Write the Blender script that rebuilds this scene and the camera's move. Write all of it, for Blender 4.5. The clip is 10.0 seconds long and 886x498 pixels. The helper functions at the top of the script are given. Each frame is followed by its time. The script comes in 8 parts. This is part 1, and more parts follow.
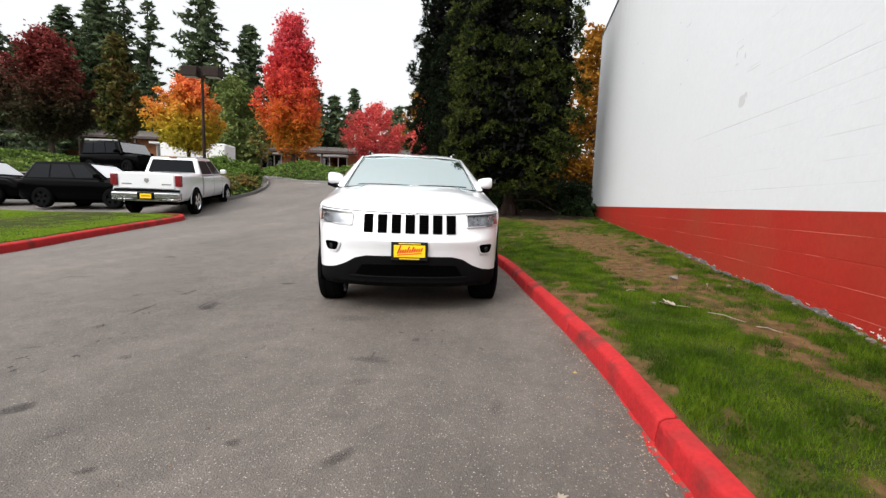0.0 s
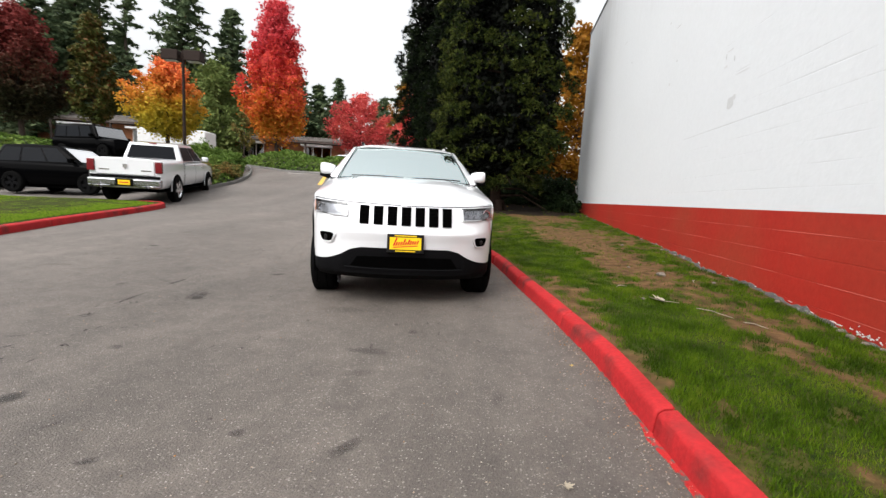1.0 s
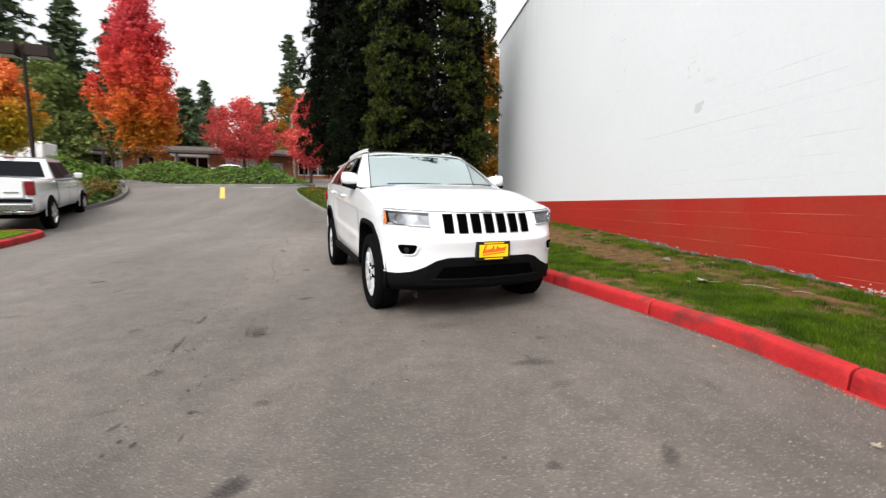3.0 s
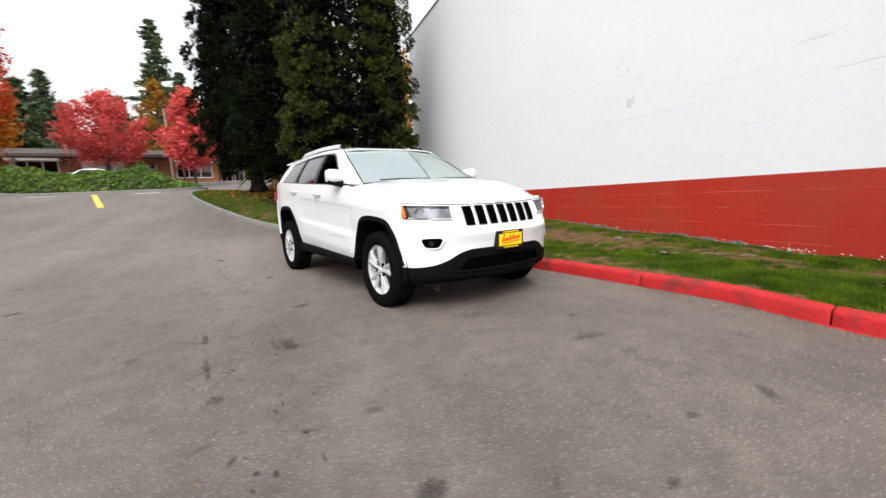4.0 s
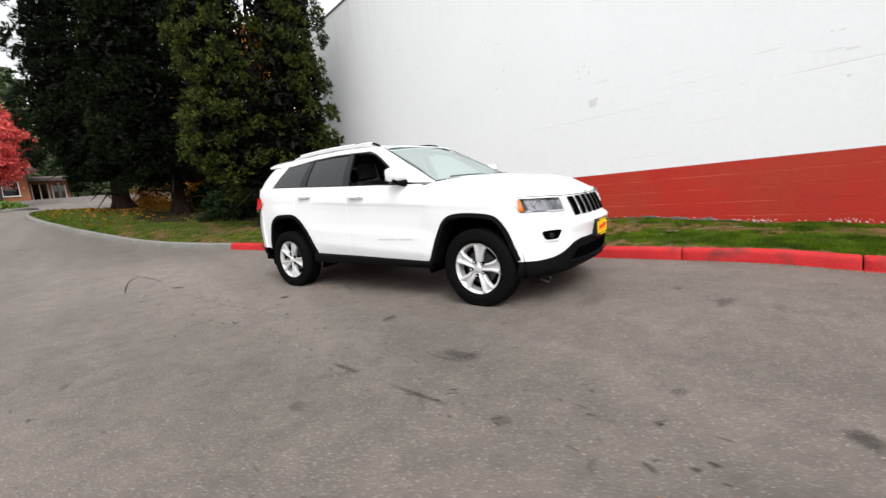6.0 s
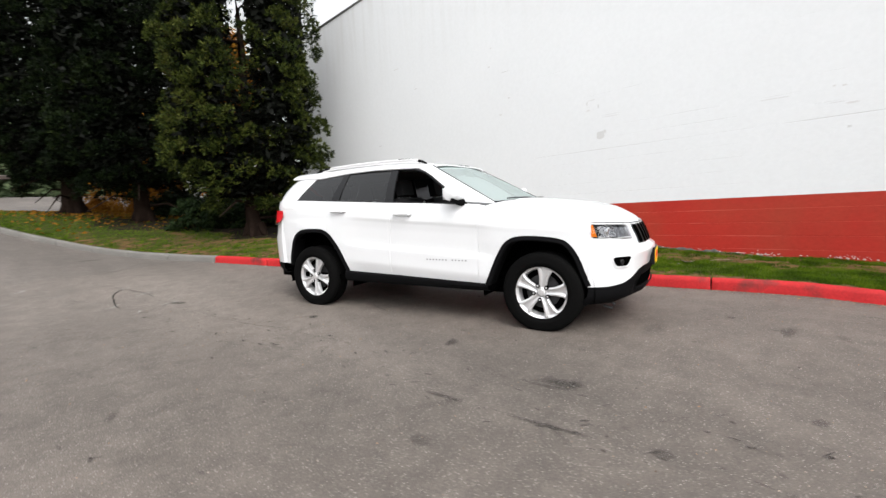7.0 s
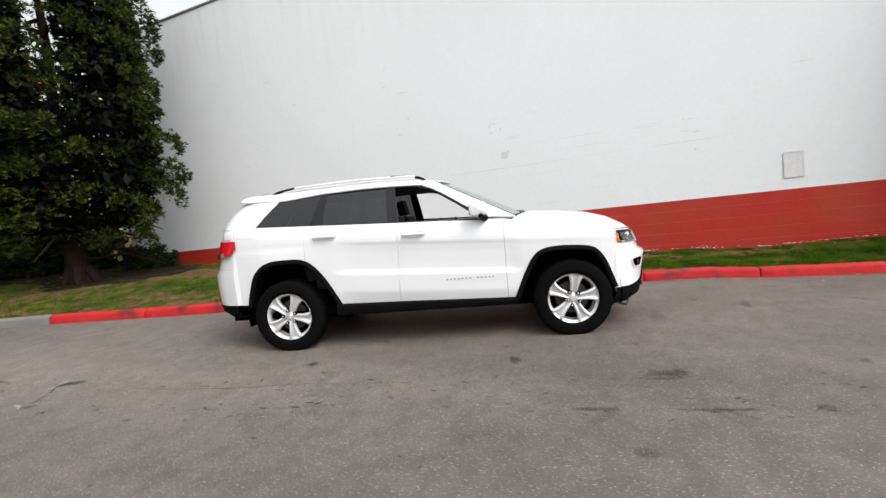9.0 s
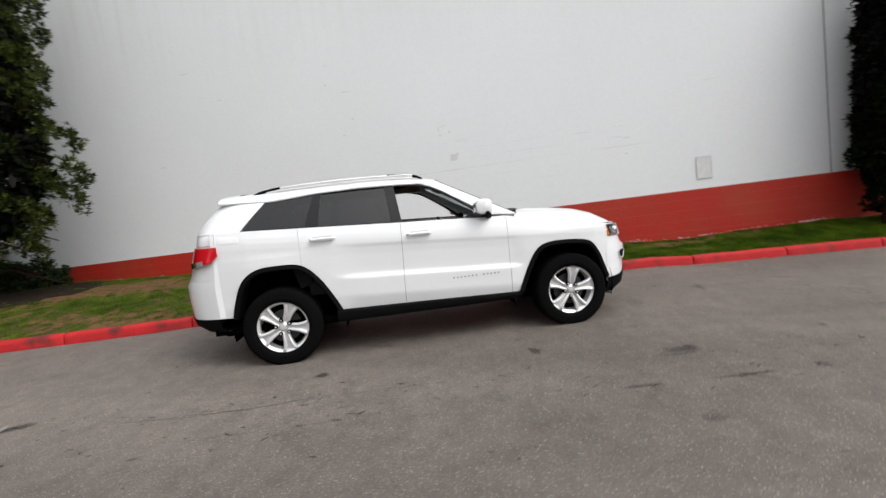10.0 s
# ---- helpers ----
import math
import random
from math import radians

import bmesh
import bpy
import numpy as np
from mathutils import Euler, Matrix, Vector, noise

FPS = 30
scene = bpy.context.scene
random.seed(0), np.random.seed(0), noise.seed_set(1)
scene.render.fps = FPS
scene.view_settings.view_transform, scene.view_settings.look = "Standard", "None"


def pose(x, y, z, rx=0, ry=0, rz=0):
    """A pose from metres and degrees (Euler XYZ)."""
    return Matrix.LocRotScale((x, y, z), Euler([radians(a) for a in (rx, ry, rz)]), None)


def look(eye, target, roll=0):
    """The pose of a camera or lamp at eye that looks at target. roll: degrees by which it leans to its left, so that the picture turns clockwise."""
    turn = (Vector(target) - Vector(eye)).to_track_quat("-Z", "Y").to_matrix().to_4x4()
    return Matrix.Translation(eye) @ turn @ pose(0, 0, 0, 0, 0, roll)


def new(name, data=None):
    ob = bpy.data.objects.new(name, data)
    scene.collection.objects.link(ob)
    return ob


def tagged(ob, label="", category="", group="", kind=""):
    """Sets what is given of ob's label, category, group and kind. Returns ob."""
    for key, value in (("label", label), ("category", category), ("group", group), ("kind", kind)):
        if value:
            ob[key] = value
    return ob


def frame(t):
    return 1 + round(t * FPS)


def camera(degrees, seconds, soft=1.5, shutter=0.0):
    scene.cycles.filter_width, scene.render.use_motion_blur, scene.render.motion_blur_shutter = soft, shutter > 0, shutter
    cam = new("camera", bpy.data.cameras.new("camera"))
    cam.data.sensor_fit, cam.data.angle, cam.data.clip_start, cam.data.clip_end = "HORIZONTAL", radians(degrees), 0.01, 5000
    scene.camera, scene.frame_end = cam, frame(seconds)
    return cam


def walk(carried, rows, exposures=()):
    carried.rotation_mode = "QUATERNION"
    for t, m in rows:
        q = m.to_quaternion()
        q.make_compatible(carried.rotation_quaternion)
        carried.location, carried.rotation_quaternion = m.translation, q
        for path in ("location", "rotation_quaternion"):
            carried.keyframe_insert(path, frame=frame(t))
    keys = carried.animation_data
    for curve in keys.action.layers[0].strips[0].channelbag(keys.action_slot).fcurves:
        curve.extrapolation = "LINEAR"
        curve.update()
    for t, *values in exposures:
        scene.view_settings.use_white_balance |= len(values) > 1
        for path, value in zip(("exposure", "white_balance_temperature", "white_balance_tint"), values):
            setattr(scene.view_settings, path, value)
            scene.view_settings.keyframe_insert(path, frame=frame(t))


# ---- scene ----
# ---------------------------------------------------------------- camera and its walk
cam = camera(91.6, 10.0, soft=1.4, shutter=0.5)
METRES, EYE, TILT, LEAN, TURN = 9.30, 1.172, 2.376, -1.488, 10.839
ROWS = [
    (0.0, 0.0, 0.0, 0.0, 0.06, -8.58, -0.39),
    (0.5, -0.0002, -0.0003, -0.0008, -0.46, -8.9, -0.82),
    (1.0, -0.0129, -0.0006, -0.0009, -2.05, -9.36, -1.75),
    (1.5, -0.047, -0.0013, 0.0005, -9.47, -10.2, 0.37),
    (2.0, -0.0893, 0.0118, -0.0039, -14.74, -11.03, 0.56),
    (2.5, -0.1432, 0.0276, -0.0023, -14.41, -9.29, 0.59),
    (4.0, -0.3105, 0.0859, 0.0004, -31.72, -9.65, 2.94),
    (4.5, -0.3609, 0.1243, 0.0012, -37.12, -11.04, 4.08),
    (5.0, -0.408, 0.1607, 0.0047, -43.23, -9.28, 3.97),
    (5.5, -0.4481, 0.2037, 0.0056, -47.86, -10.14, 5.51),
    (7.0, -0.538, 0.3454, 0.0121, -55.97, -7.96, 1.97),
    (7.5, -0.5626, 0.3964, 0.0137, -63.25, -8.04, 3.63),
    (8.0, -0.5775, 0.449, 0.0149, -64.33, -8.77, 3.4),
    (8.5, -0.5922, 0.4985, 0.0156, -73.79, -7.34, 3.59),
    (9.0, -0.5981, 0.552, 0.0168, -79.99, -6.27, 4.22),
    (9.5, -0.6006, 0.6052, 0.0178, -85.69, -5.17, 3.1),
    (10.0, -0.6042, 0.6586, 0.0188, -92.7, -6.69, 4.88),
]
walk(cam, [(t, pose(0, 0, EYE, TILT, LEAN, TURN) @ pose(METRES * x, METRES * y, METRES * z, 90 + pitch, roll, yaw))
           for t, x, y, z, yaw, pitch, roll in ROWS],
     exposures=[(0.0, -0.98), (2.5, -0.92), (4.5, -0.9), (7.5, -0.95), (8.5, -1.06), (9.5, -1.22), (10.0, -1.37)])

# ---------------------------------------------------------------- overcast sky and its soft sun
SUN_UP, SUN_ROUND = radians(48), radians(205)
world = bpy.data.worlds.new("overcast_sky")
scene.world = world
world.use_nodes = True
wn, wl = world.node_tree.nodes, world.node_tree.links
sky = wn.new("ShaderNodeTexSky")
sky.sky_type, sky.sun_disc, sky.sun_elevation, sky.sun_rotation = "NISHITA", False, SUN_UP, SUN_ROUND
sky.air_density, sky.dust_density, sky.ozone_density = 1.4, 4.0, 0.6
grey = wn.new("ShaderNodeHueSaturation")
grey.inputs["Saturation"].default_value = 0.12
grey.inputs["Value"].default_value = 1.6
back = wn["Background"]
back.inputs["Strength"].default_value = 0.15
wl.new(sky.outputs["Color"], grey.inputs["Color"])
# an overcast sky is brightest overhead
way = wn.new("ShaderNodeTexCoord")
split = wn.new("ShaderNodeSeparateXYZ")
wl.new(way.outputs["Generated"], split.inputs["Vector"])
lift = wn.new("ShaderNodeMapRange")
lift.inputs["From Min"].default_value, lift.inputs["From Max"].default_value = 0.0, 1.0
lift.inputs["To Min"].default_value, lift.inputs["To Max"].default_value = 1.9, 3.3
wl.new(split.outputs["Z"], lift.inputs["Value"])
cloud = wn.new("ShaderNodeMix")
cloud.data_type, cloud.blend_type = "RGBA", "MULTIPLY"
cloud.inputs["Factor"].default_value = 1.0
wl.new(grey.outputs["Color"], cloud.inputs["A"])
wl.new(lift.outputs["Result"], cloud.inputs["B"])
wl.new(cloud.outputs["Result"], back.inputs["Color"])
sun = new("sun", bpy.data.lights.new("sun", "SUN"))
sun.data.energy, sun.data.angle, sun.data.color = 0.9, radians(35), (1.0, 0.97, 0.93)
# the sky's rotation runs clockwise from +y
sun_way = Vector((math.sin(SUN_ROUND) * math.cos(SUN_UP), math.cos(SUN_ROUND) * math.cos(SUN_UP), math.sin(SUN_UP)))
sun.matrix_world = look(sun_way * 50, (0, 0, 0))
# ---------------------------------------------------------------- mesh tools
def smooth_step(v, a, b):
    k = min(1.0, max(0.0, (v - a) / (b - a)))
    return k * k * (3 - 2 * k)


def lerp_table(v, table):
    """Piecewise linear through (key, value) pairs in rising order."""
    return float(np.interp(v, [k for k, _ in table], [w for _, w in table]))


def spline(points, step=0.2):
    """A Catmull-Rom curve through the points, resampled about every step metres."""
    p = [Vector(q) for q in points]
    p = [2 * p[0] - p[1]] + p + [2 * p[-1] - p[-2]]
    dense = []
    for i in range(1, len(p) - 2):
        a, b, c, d = p[i - 1:i + 3]
        n = max(2, int((c - b).length / step))
        for j in range(n):
            u = j / n
            dense.append(0.5 * (2 * b + (c - a) * u + (2 * a - 5 * b + 4 * c - d) * u * u + (3 * b - a - 3 * c + d) * u ** 3))
    dense.append(p[-2])
    return dense


class Shape:
    """Collects vertices and faces of one mesh."""

    def __init__(self):
        self.v, self.f = [], []

    def add(self, verts, faces):
        k = len(self.v)
        self.v += [tuple(q) for q in verts]
        self.f += [tuple(i + k for i in q) for q in faces]
        return self

    def grid(self, rows, close_u=False, close_v=False):
        """rows: lists of points of equal length."""
        m, n = len(rows), len(rows[0])
        faces = []
        for i in range(m if close_u else m - 1):
            for j in range(n if close_v else n - 1):
                a, b = i * n + j, i * n + (j + 1) % n
                c, d = ((i + 1) % m) * n + (j + 1) % n, ((i + 1) % m) * n + j
                faces.append((a, b, c, d))
        return self.add([q for r in rows for q in r], faces)

    def box(self, x0, x1, y0, y1, z0, z1, m=None):
        vs = [Vector((x, y, z)) for z in (z0, z1) for y in (y0, y1) for x in (x0, x1)]
        if m is not None:
            vs = [m @ q for q in vs]
        return self.add(vs, [(0, 2, 3, 1), (4, 5, 7, 6), (0, 1, 5, 4), (2, 6, 7, 3), (0, 4, 6, 2), (1, 3, 7, 5)])

    def tube(self, path, radius, sides=10, caps=True):
        """radius: one number, or one for each point."""
        path = [Vector(q) for q in path]
        rows = []
        for i, q in enumerate(path):
            way = (path[min(i + 1, len(path) - 1)] - path[max(i - 1, 0)]).normalized()
            side = way.cross(Vector((0, 0, 1)))
            if side.length < 0.05:
                side = way.cross(Vector((0, 1, 0)))
            side.normalize()
            up = side.cross(way).normalized()
            r = radius[i] if isinstance(radius, (list, tuple)) else radius
            rows.append([q + r * (math.cos(a) * side + math.sin(a) * up) for a in [2 * math.pi * j / sides for j in range(sides)]])
        k = len(self.v)
        self.grid(rows, close_v=True)
        if caps:
            self.f.append(tuple(range(k, k + sides)))
            e = k + (len(path) - 1) * sides
            self.f.append(tuple(reversed(range(e, e + sides))))
        return self

    def lathe(self, profile, segments=32, m=None, closed=False):
        """profile: (radius, along) pairs, turned round the local y axis."""
        rows = []
        for j in range(segments):
            a = 2 * math.pi * j / segments
            row = [Vector((r * math.cos(a), y, r * math.sin(a))) for r, y in profile]
            rows.append([m @ q for q in row] if m is not None else row)
        return self.grid(rows, close_u=True, close_v=closed)

    def prism(self, outline, thick, place):
        """outline: 2D points; place(u, v, d) gives the 3D point at depth d (0 to thick)."""
        n = len(outline)
        vs = [place(u, v, thick) for u, v in outline] + [place(u, v, 0.0) for u, v in outline]
        return self.add(vs, [tuple(range(n)), tuple(reversed(range(n, 2 * n)))] + [(i, i + n, (i + 1) % n + n, (i + 1) % n) for i in range(n)])

    def mesh(self, name, smooth=True):
        me = bpy.data.meshes.new(name)
        me.from_pydata(self.v, [], self.f)
        bm = bmesh.new()
        bm.from_mesh(me)
        bmesh.ops.remove_doubles(bm, verts=bm.verts, dist=1e-5)
        bmesh.ops.recalc_face_normals(bm, faces=bm.faces)
        bm.to_mesh(me)
        bm.free()
        if smooth:
            me.polygons.foreach_set("use_smooth", [True] * len(me.polygons))
            me.set_sharp_from_angle(angle=radians(38))
        me.update()
        return me


def raw_mesh(name, co, quads=None, tris=None):
    """A large mesh straight from arrays."""
    me = bpy.data.meshes.new(name)
    faces, k = (quads, 4) if quads is not None else (tris, 3)
    me.vertices.add(len(co))
    me.vertices.foreach_set("co", np.ascontiguousarray(co, dtype=np.float32).ravel())
    me.loops.add(faces.size)
    me.loops.foreach_set("vertex_index", np.ascontiguousarray(faces, dtype=np.int32).ravel())
    me.polygons.add(len(faces))
    me.polygons.foreach_set("loop_start", np.arange(0, faces.size, k, dtype=np.int32))
    me.update(calc_edges=True)
    me.validate()
    return me


def thing(name, m=None, label="", category="", group="", kind=""):
    ob = new(name)
    ob.empty_display_size = 0.1
    ob.matrix_basis = m if m is not None else Matrix()
    return tagged(ob, label, category, group, kind)


def part(name, shape, material, parent=None, label="", m=None, smooth=True, bevel=0.0, solid=0.0, kind=""):
    """Links one mesh as ONE object, under a thing or a part."""
    me = shape if isinstance(shape, bpy.types.Mesh) else shape.mesh(name, smooth)
    if not me.materials:
        me.materials.append(material)
    ob = new(name, me)
    if parent is not None:
        ob.parent = parent
    if m is not None:
        ob.matrix_basis = m
    if solid:
        mod = ob.modifiers.new("thickness", "SOLIDIFY")
        mod.thickness, mod.offset = solid, -1.0
        cut = ob.modifiers.new("crisp_edges", "EDGE_SPLIT")
        cut.split_angle = radians(40)
    if bevel:
        mod = ob.modifiers.new("rounded", "BEVEL")
        mod.width, mod.segments, mod.limit_method, mod.angle_limit = bevel, 2, "ANGLE", radians(40)
    return tagged(ob, label, kind=kind)


# ---------------------------------------------------------------- materials
def paint(name, base, rough=0.6, metal=0.0, var=0.12, coarse=1.5, fine=40.0, bump=0.0, bump_scale=80.0, coat=0.0, spec=0.5, second=None, second_scale=0.8,
          second_from=0.5, second_to=0.65, island=0.0):
    """A surface with variation at two scales, fine relief and, where given, a second colour in patches."""
    m = bpy.data.materials.new(name)
    m.use_nodes = True
    n, l = m.node_tree.nodes, m.node_tree.links
    b = n["Principled BSDF"]
    b.inputs["Roughness"].default_value, b.inputs["Metallic"].default_value = rough, metal
    b.inputs["Coat Weight"].default_value, b.inputs["Coat Roughness"].default_value = coat, 0.04
    b.inputs["Specular IOR Level"].default_value = spec
    tc = n.new("ShaderNodeTexCoord")
    big, small = n.new("ShaderNodeTexNoise"), n.new("ShaderNodeTexNoise")
    big.inputs["Scale"].default_value, big.inputs["Detail"].default_value = coarse, 4
    small.inputs["Scale"].default_value, small.inputs["Detail"].default_value = fine, 3
    for t in (big, small):
        l.new(tc.outputs["Object"], t.inputs["Vector"])
    add = n.new("ShaderNodeMath")
    add.operation = "ADD"
    l.new(big.outputs["Fac"], add.inputs[0])
    l.new(small.outputs["Fac"], add.inputs[1])
    span = n.new("ShaderNodeMapRange")
    span.inputs["From Min"].default_value, span.inputs["From Max"].default_value = 0.6, 1.4
    span.inputs["To Min"].default_value, span.inputs["To Max"].default_value = 1 - var, 1 + var
    l.new(add.outputs[0], span.inputs["Value"])
    tone = n.new("ShaderNodeMix")
    tone.data_type, tone.blend_type = "RGBA", "MULTIPLY"
    tone.inputs["Factor"].default_value = 1.0
    tone.inputs["A"].default_value = (*base, 1)
    if second is not None:
        patch = n.new("ShaderNodeTexNoise")
        patch.inputs["Scale"].default_value, patch.inputs["Detail"].default_value = second_scale, 6
        l.new(tc.outputs["Object"], patch.inputs["Vector"])
        edge = n.new("ShaderNodeMapRange")
        edge.inputs["From Min"].default_value, edge.inputs["From Max"].default_value = second_from, second_to
        l.new(patch.outputs["Fac"], edge.inputs["Value"])
        two = n.new("ShaderNodeMix")
        two.data_type = "RGBA"
        two.inputs["A"].default_value, two.inputs["B"].default_value = (*base, 1), (*second, 1)
        l.new(edge.outputs["Result"], two.inputs["Factor"])
        l.new(two.outputs["Result"], tone.inputs["A"])
    l.new(span.outputs["Result"], tone.inputs["B"])
    out = tone.outputs["Result"]
    if island:
        geo = n.new("ShaderNodeNewGeometry")
        r = n.new("ShaderNodeMapRange")
        r.inputs["To Min"].default_value, r.inputs["To Max"].default_value = 1 - island, 1 + island
        l.new(geo.outputs["Random Per Island"], r.inputs["Value"])
        more = n.new("ShaderNodeMix")
        more.data_type, more.blend_type = "RGBA", "MULTIPLY"
        more.inputs["Factor"].default_value = 1.0
        l.new(out, more.inputs["A"])
        l.new(r.outputs["Result"], more.inputs["B"])
        out = more.outputs["Result"]
    l.new(out, b.inputs["Base Color"])
    if bump:
        rel = n.new("ShaderNodeTexNoise")
        rel.inputs["Scale"].default_value, rel.inputs["Detail"].default_value = bump_scale, 4
        l.new(tc.outputs["Object"], rel.inputs["Vector"])
        bp = n.new("ShaderNodeBump")
        bp.inputs["Strength"].default_value, bp.inputs["Distance"].default_value = bump, 0.01
        l.new(rel.outputs["Fac"], bp.inputs["Height"])
        l.new(bp.outputs["Normal"], b.inputs["Normal"])
    return m


def leafy(name, colours, rough=0.55, through_light=0.25, big=0.0, rise=None, patch=0.45):
    """Leaves: colour from a ramp of colours by clump, with some light let through. big: how strongly patches of the crown differ."""
    m = bpy.data.materials.new(name)
    m.use_nodes = True
    n, l = m.node_tree.nodes, m.node_tree.links
    b = n["Principled BSDF"]
    b.inputs["Roughness"].default_value = rough
    b.inputs["Specular IOR Level"].default_value = 0.08
    geo = n.new("ShaderNodeNewGeometry")
    ramp = n.new("ShaderNodeValToRGB")
    e = ramp.color_ramp.elements
    while len(e) < len(colours):
        e.new(0.5)
    for i, c in enumerate(colours):
        e[i].position, e[i].color = i / max(1, len(colours) - 1), (*c, 1)
    value = geo.outputs["Random Per Island"]
    if big:
        tc, noi = n.new("ShaderNodeTexCoord"), n.new("ShaderNodeTexNoise")
        noi.inputs["Scale"].default_value, noi.inputs["Detail"].default_value = patch, 2
        l.new(tc.outputs["Object"], noi.inputs["Vector"])
        wide = n.new("ShaderNodeMapRange")
        wide.inputs["From Min"].default_value, wide.inputs["From Max"].default_value = 0.3, 0.7
        l.new(noi.outputs["Fac"], wide.inputs["Value"])
        mx = n.new("ShaderNodeMix")
        mx.inputs["Factor"].default_value = big
        l.new(value, mx.inputs["A"])
        l.new(wide.outputs["Result"], mx.inputs["B"])
        value = mx.outputs["Result"]
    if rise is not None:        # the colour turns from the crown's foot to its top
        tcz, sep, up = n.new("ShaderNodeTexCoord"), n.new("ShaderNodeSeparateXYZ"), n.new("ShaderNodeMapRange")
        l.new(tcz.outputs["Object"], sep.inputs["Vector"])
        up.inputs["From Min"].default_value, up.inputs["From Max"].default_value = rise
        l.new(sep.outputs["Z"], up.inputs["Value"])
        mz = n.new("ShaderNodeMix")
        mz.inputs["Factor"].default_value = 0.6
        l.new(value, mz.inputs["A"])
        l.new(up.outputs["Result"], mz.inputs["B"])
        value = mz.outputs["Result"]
    l.new(value, ramp.inputs["Fac"])
    l.new(ramp.outputs["Color"], b.inputs["Base Color"])
    tr = n.new("ShaderNodeBsdfTranslucent")
    l.new(ramp.outputs["Color"], tr.inputs["Color"])
    mix = n.new("ShaderNodeMixShader")
    mix.inputs["Fac"].default_value = through_light
    l.new(b.outputs["BSDF"], mix.inputs[1])
    l.new(tr.outputs["BSDF"], mix.inputs[2])
    l.new(mix.outputs["Shader"], n["Material Output"].inputs["Surface"])
    return m


def glass(name, tint=(0.9, 0.95, 0.93), rough=0.0, clear=0.75, mirror=1.85, most=1.0, sheen=(1, 1, 1)):
    """Window glass: a clear or tinted pass-through with a mirror coat that grows towards grazing."""
    m = bpy.data.materials.new(name)
    m.use_nodes = True
    n, l = m.node_tree.nodes, m.node_tree.links
    n.remove(n["Principled BSDF"])
    fres = n.new("ShaderNodeFresnel")
    fres.inputs["IOR"].default_value = 1.5
    gloss = n.new("ShaderNodeBsdfAnisotropic")
    gloss.inputs["Roughness"].default_value = rough
    gloss.inputs["Color"].default_value = (*sheen, 1)
    tr = n.new("ShaderNodeBsdfTransparent")
    tr.inputs["Color"].default_value = (*[c * clear for c in tint], 1)
    mix = n.new("ShaderNodeMixShader")
    faces = n.new("ShaderNodeMath")     # both faces of the pane reflect
    faces.operation, faces.use_clamp = "MULTIPLY", True
    faces.inputs[1].default_value = mirror
    l.new(fres.outputs["Fac"], faces.inputs[0])
    cap = n.new("ShaderNodeMath")
    cap.operation = "MINIMUM"
    cap.inputs[1].default_value = most
    l.new(faces.outputs[0], cap.inputs[0])
    l.new(cap.outputs[0], mix.inputs["Fac"])
    l.new(tr.outputs["BSDF"], mix.inputs[1])
    l.new(gloss.outputs["BSDF"], mix.inputs[2])
    l.new(mix.outputs["Shader"], n["Material Output"].inputs["Surface"])
    return m



WHITE_PAINT = paint("white_car_paint", (0.74, 0.75, 0.77), rough=0.28, var=0.012, coat=1.0, coarse=0.6)
BLACK_PLASTIC = paint("black_textured_plastic", (0.005, 0.005, 0.0055), rough=0.65, spec=0.03, var=0.2, bump=0.15, bump_scale=300)
GLOSS_BLACK = paint("gloss_black_trim", (0.008, 0.008, 0.009), rough=0.3, var=0.05, spec=0.3)
BLACK_PAINT = paint("black_car_paint", (0.0012, 0.0012, 0.0014), rough=0.12, var=0.05, coat=0.0, spec=0.022)
RUBBER = paint("tyre_rubber", (0.004, 0.004, 0.004), rough=0.85, spec=0.03, var=0.25, bump=0.2, bump_scale=120)
ALLOY = paint("silver_alloy", (0.72, 0.72, 0.73), rough=0.32, metal=0.55, var=0.05)
CHROME = paint("chrome", (0.78, 0.78, 0.8), rough=0.12, metal=1.0, var=0.03)
DARK_METAL = paint("dark_metal", (0.05, 0.05, 0.052), rough=0.5, metal=0.6, var=0.2)
# near black: the shade of recesses and wheel housings is in this colour
UNDERSIDE_SHADE = paint("underside_shade_black", (0.0015, 0.0015, 0.0015), rough=0.9, spec=0.0, var=0.3)
CABIN = paint("black_cabin_trim", (0.016, 0.016, 0.017), rough=0.75, spec=0.15, var=0.15)
CABIN_GREY = paint("grey_headliner", (0.22, 0.21, 0.2), rough=0.9, var=0.08)
COATED_GLASS = glass("coated_windscreen", (0.80, 0.95, 0.92), clear=0.75, mirror=11.0, most=0.8, sheen=(0.87, 0.98, 0.96))
DARK_GLASS = glass("privacy_glass", (0.42, 0.42, 0.45), clear=0.22, mirror=1.35)
LAMP_CLEAR = glass("lamp_lens", (0.95, 0.96, 0.98), clear=0.9, mirror=0.8)
AMBER = paint("amber_lens", (0.85, 0.22, 0.02), rough=0.1, var=0.05, coat=1.0)
RED_LENS = paint("red_lens", (0.20, 0.003, 0.006), rough=0.2, var=0.15, coat=0.25)
BRIGHT_RED_LENS = paint("bright_red_lens", (0.50, 0.006, 0.014), rough=0.15, var=0.1, coat=0.4)
PLATE_YELLOW = paint("plate_yellow", (0.9, 0.6, 0.01), rough=0.4, var=0.03)
PLATE_RED = paint("plate_red", (0.6, 0.02, 0.015), rough=0.4, var=0.03)
BARK = paint("brown_bark", (0.020, 0.013, 0.010), rough=0.95, spec=0.05, var=0.4, coarse=5, fine=40, bump=0.9, bump_scale=25)
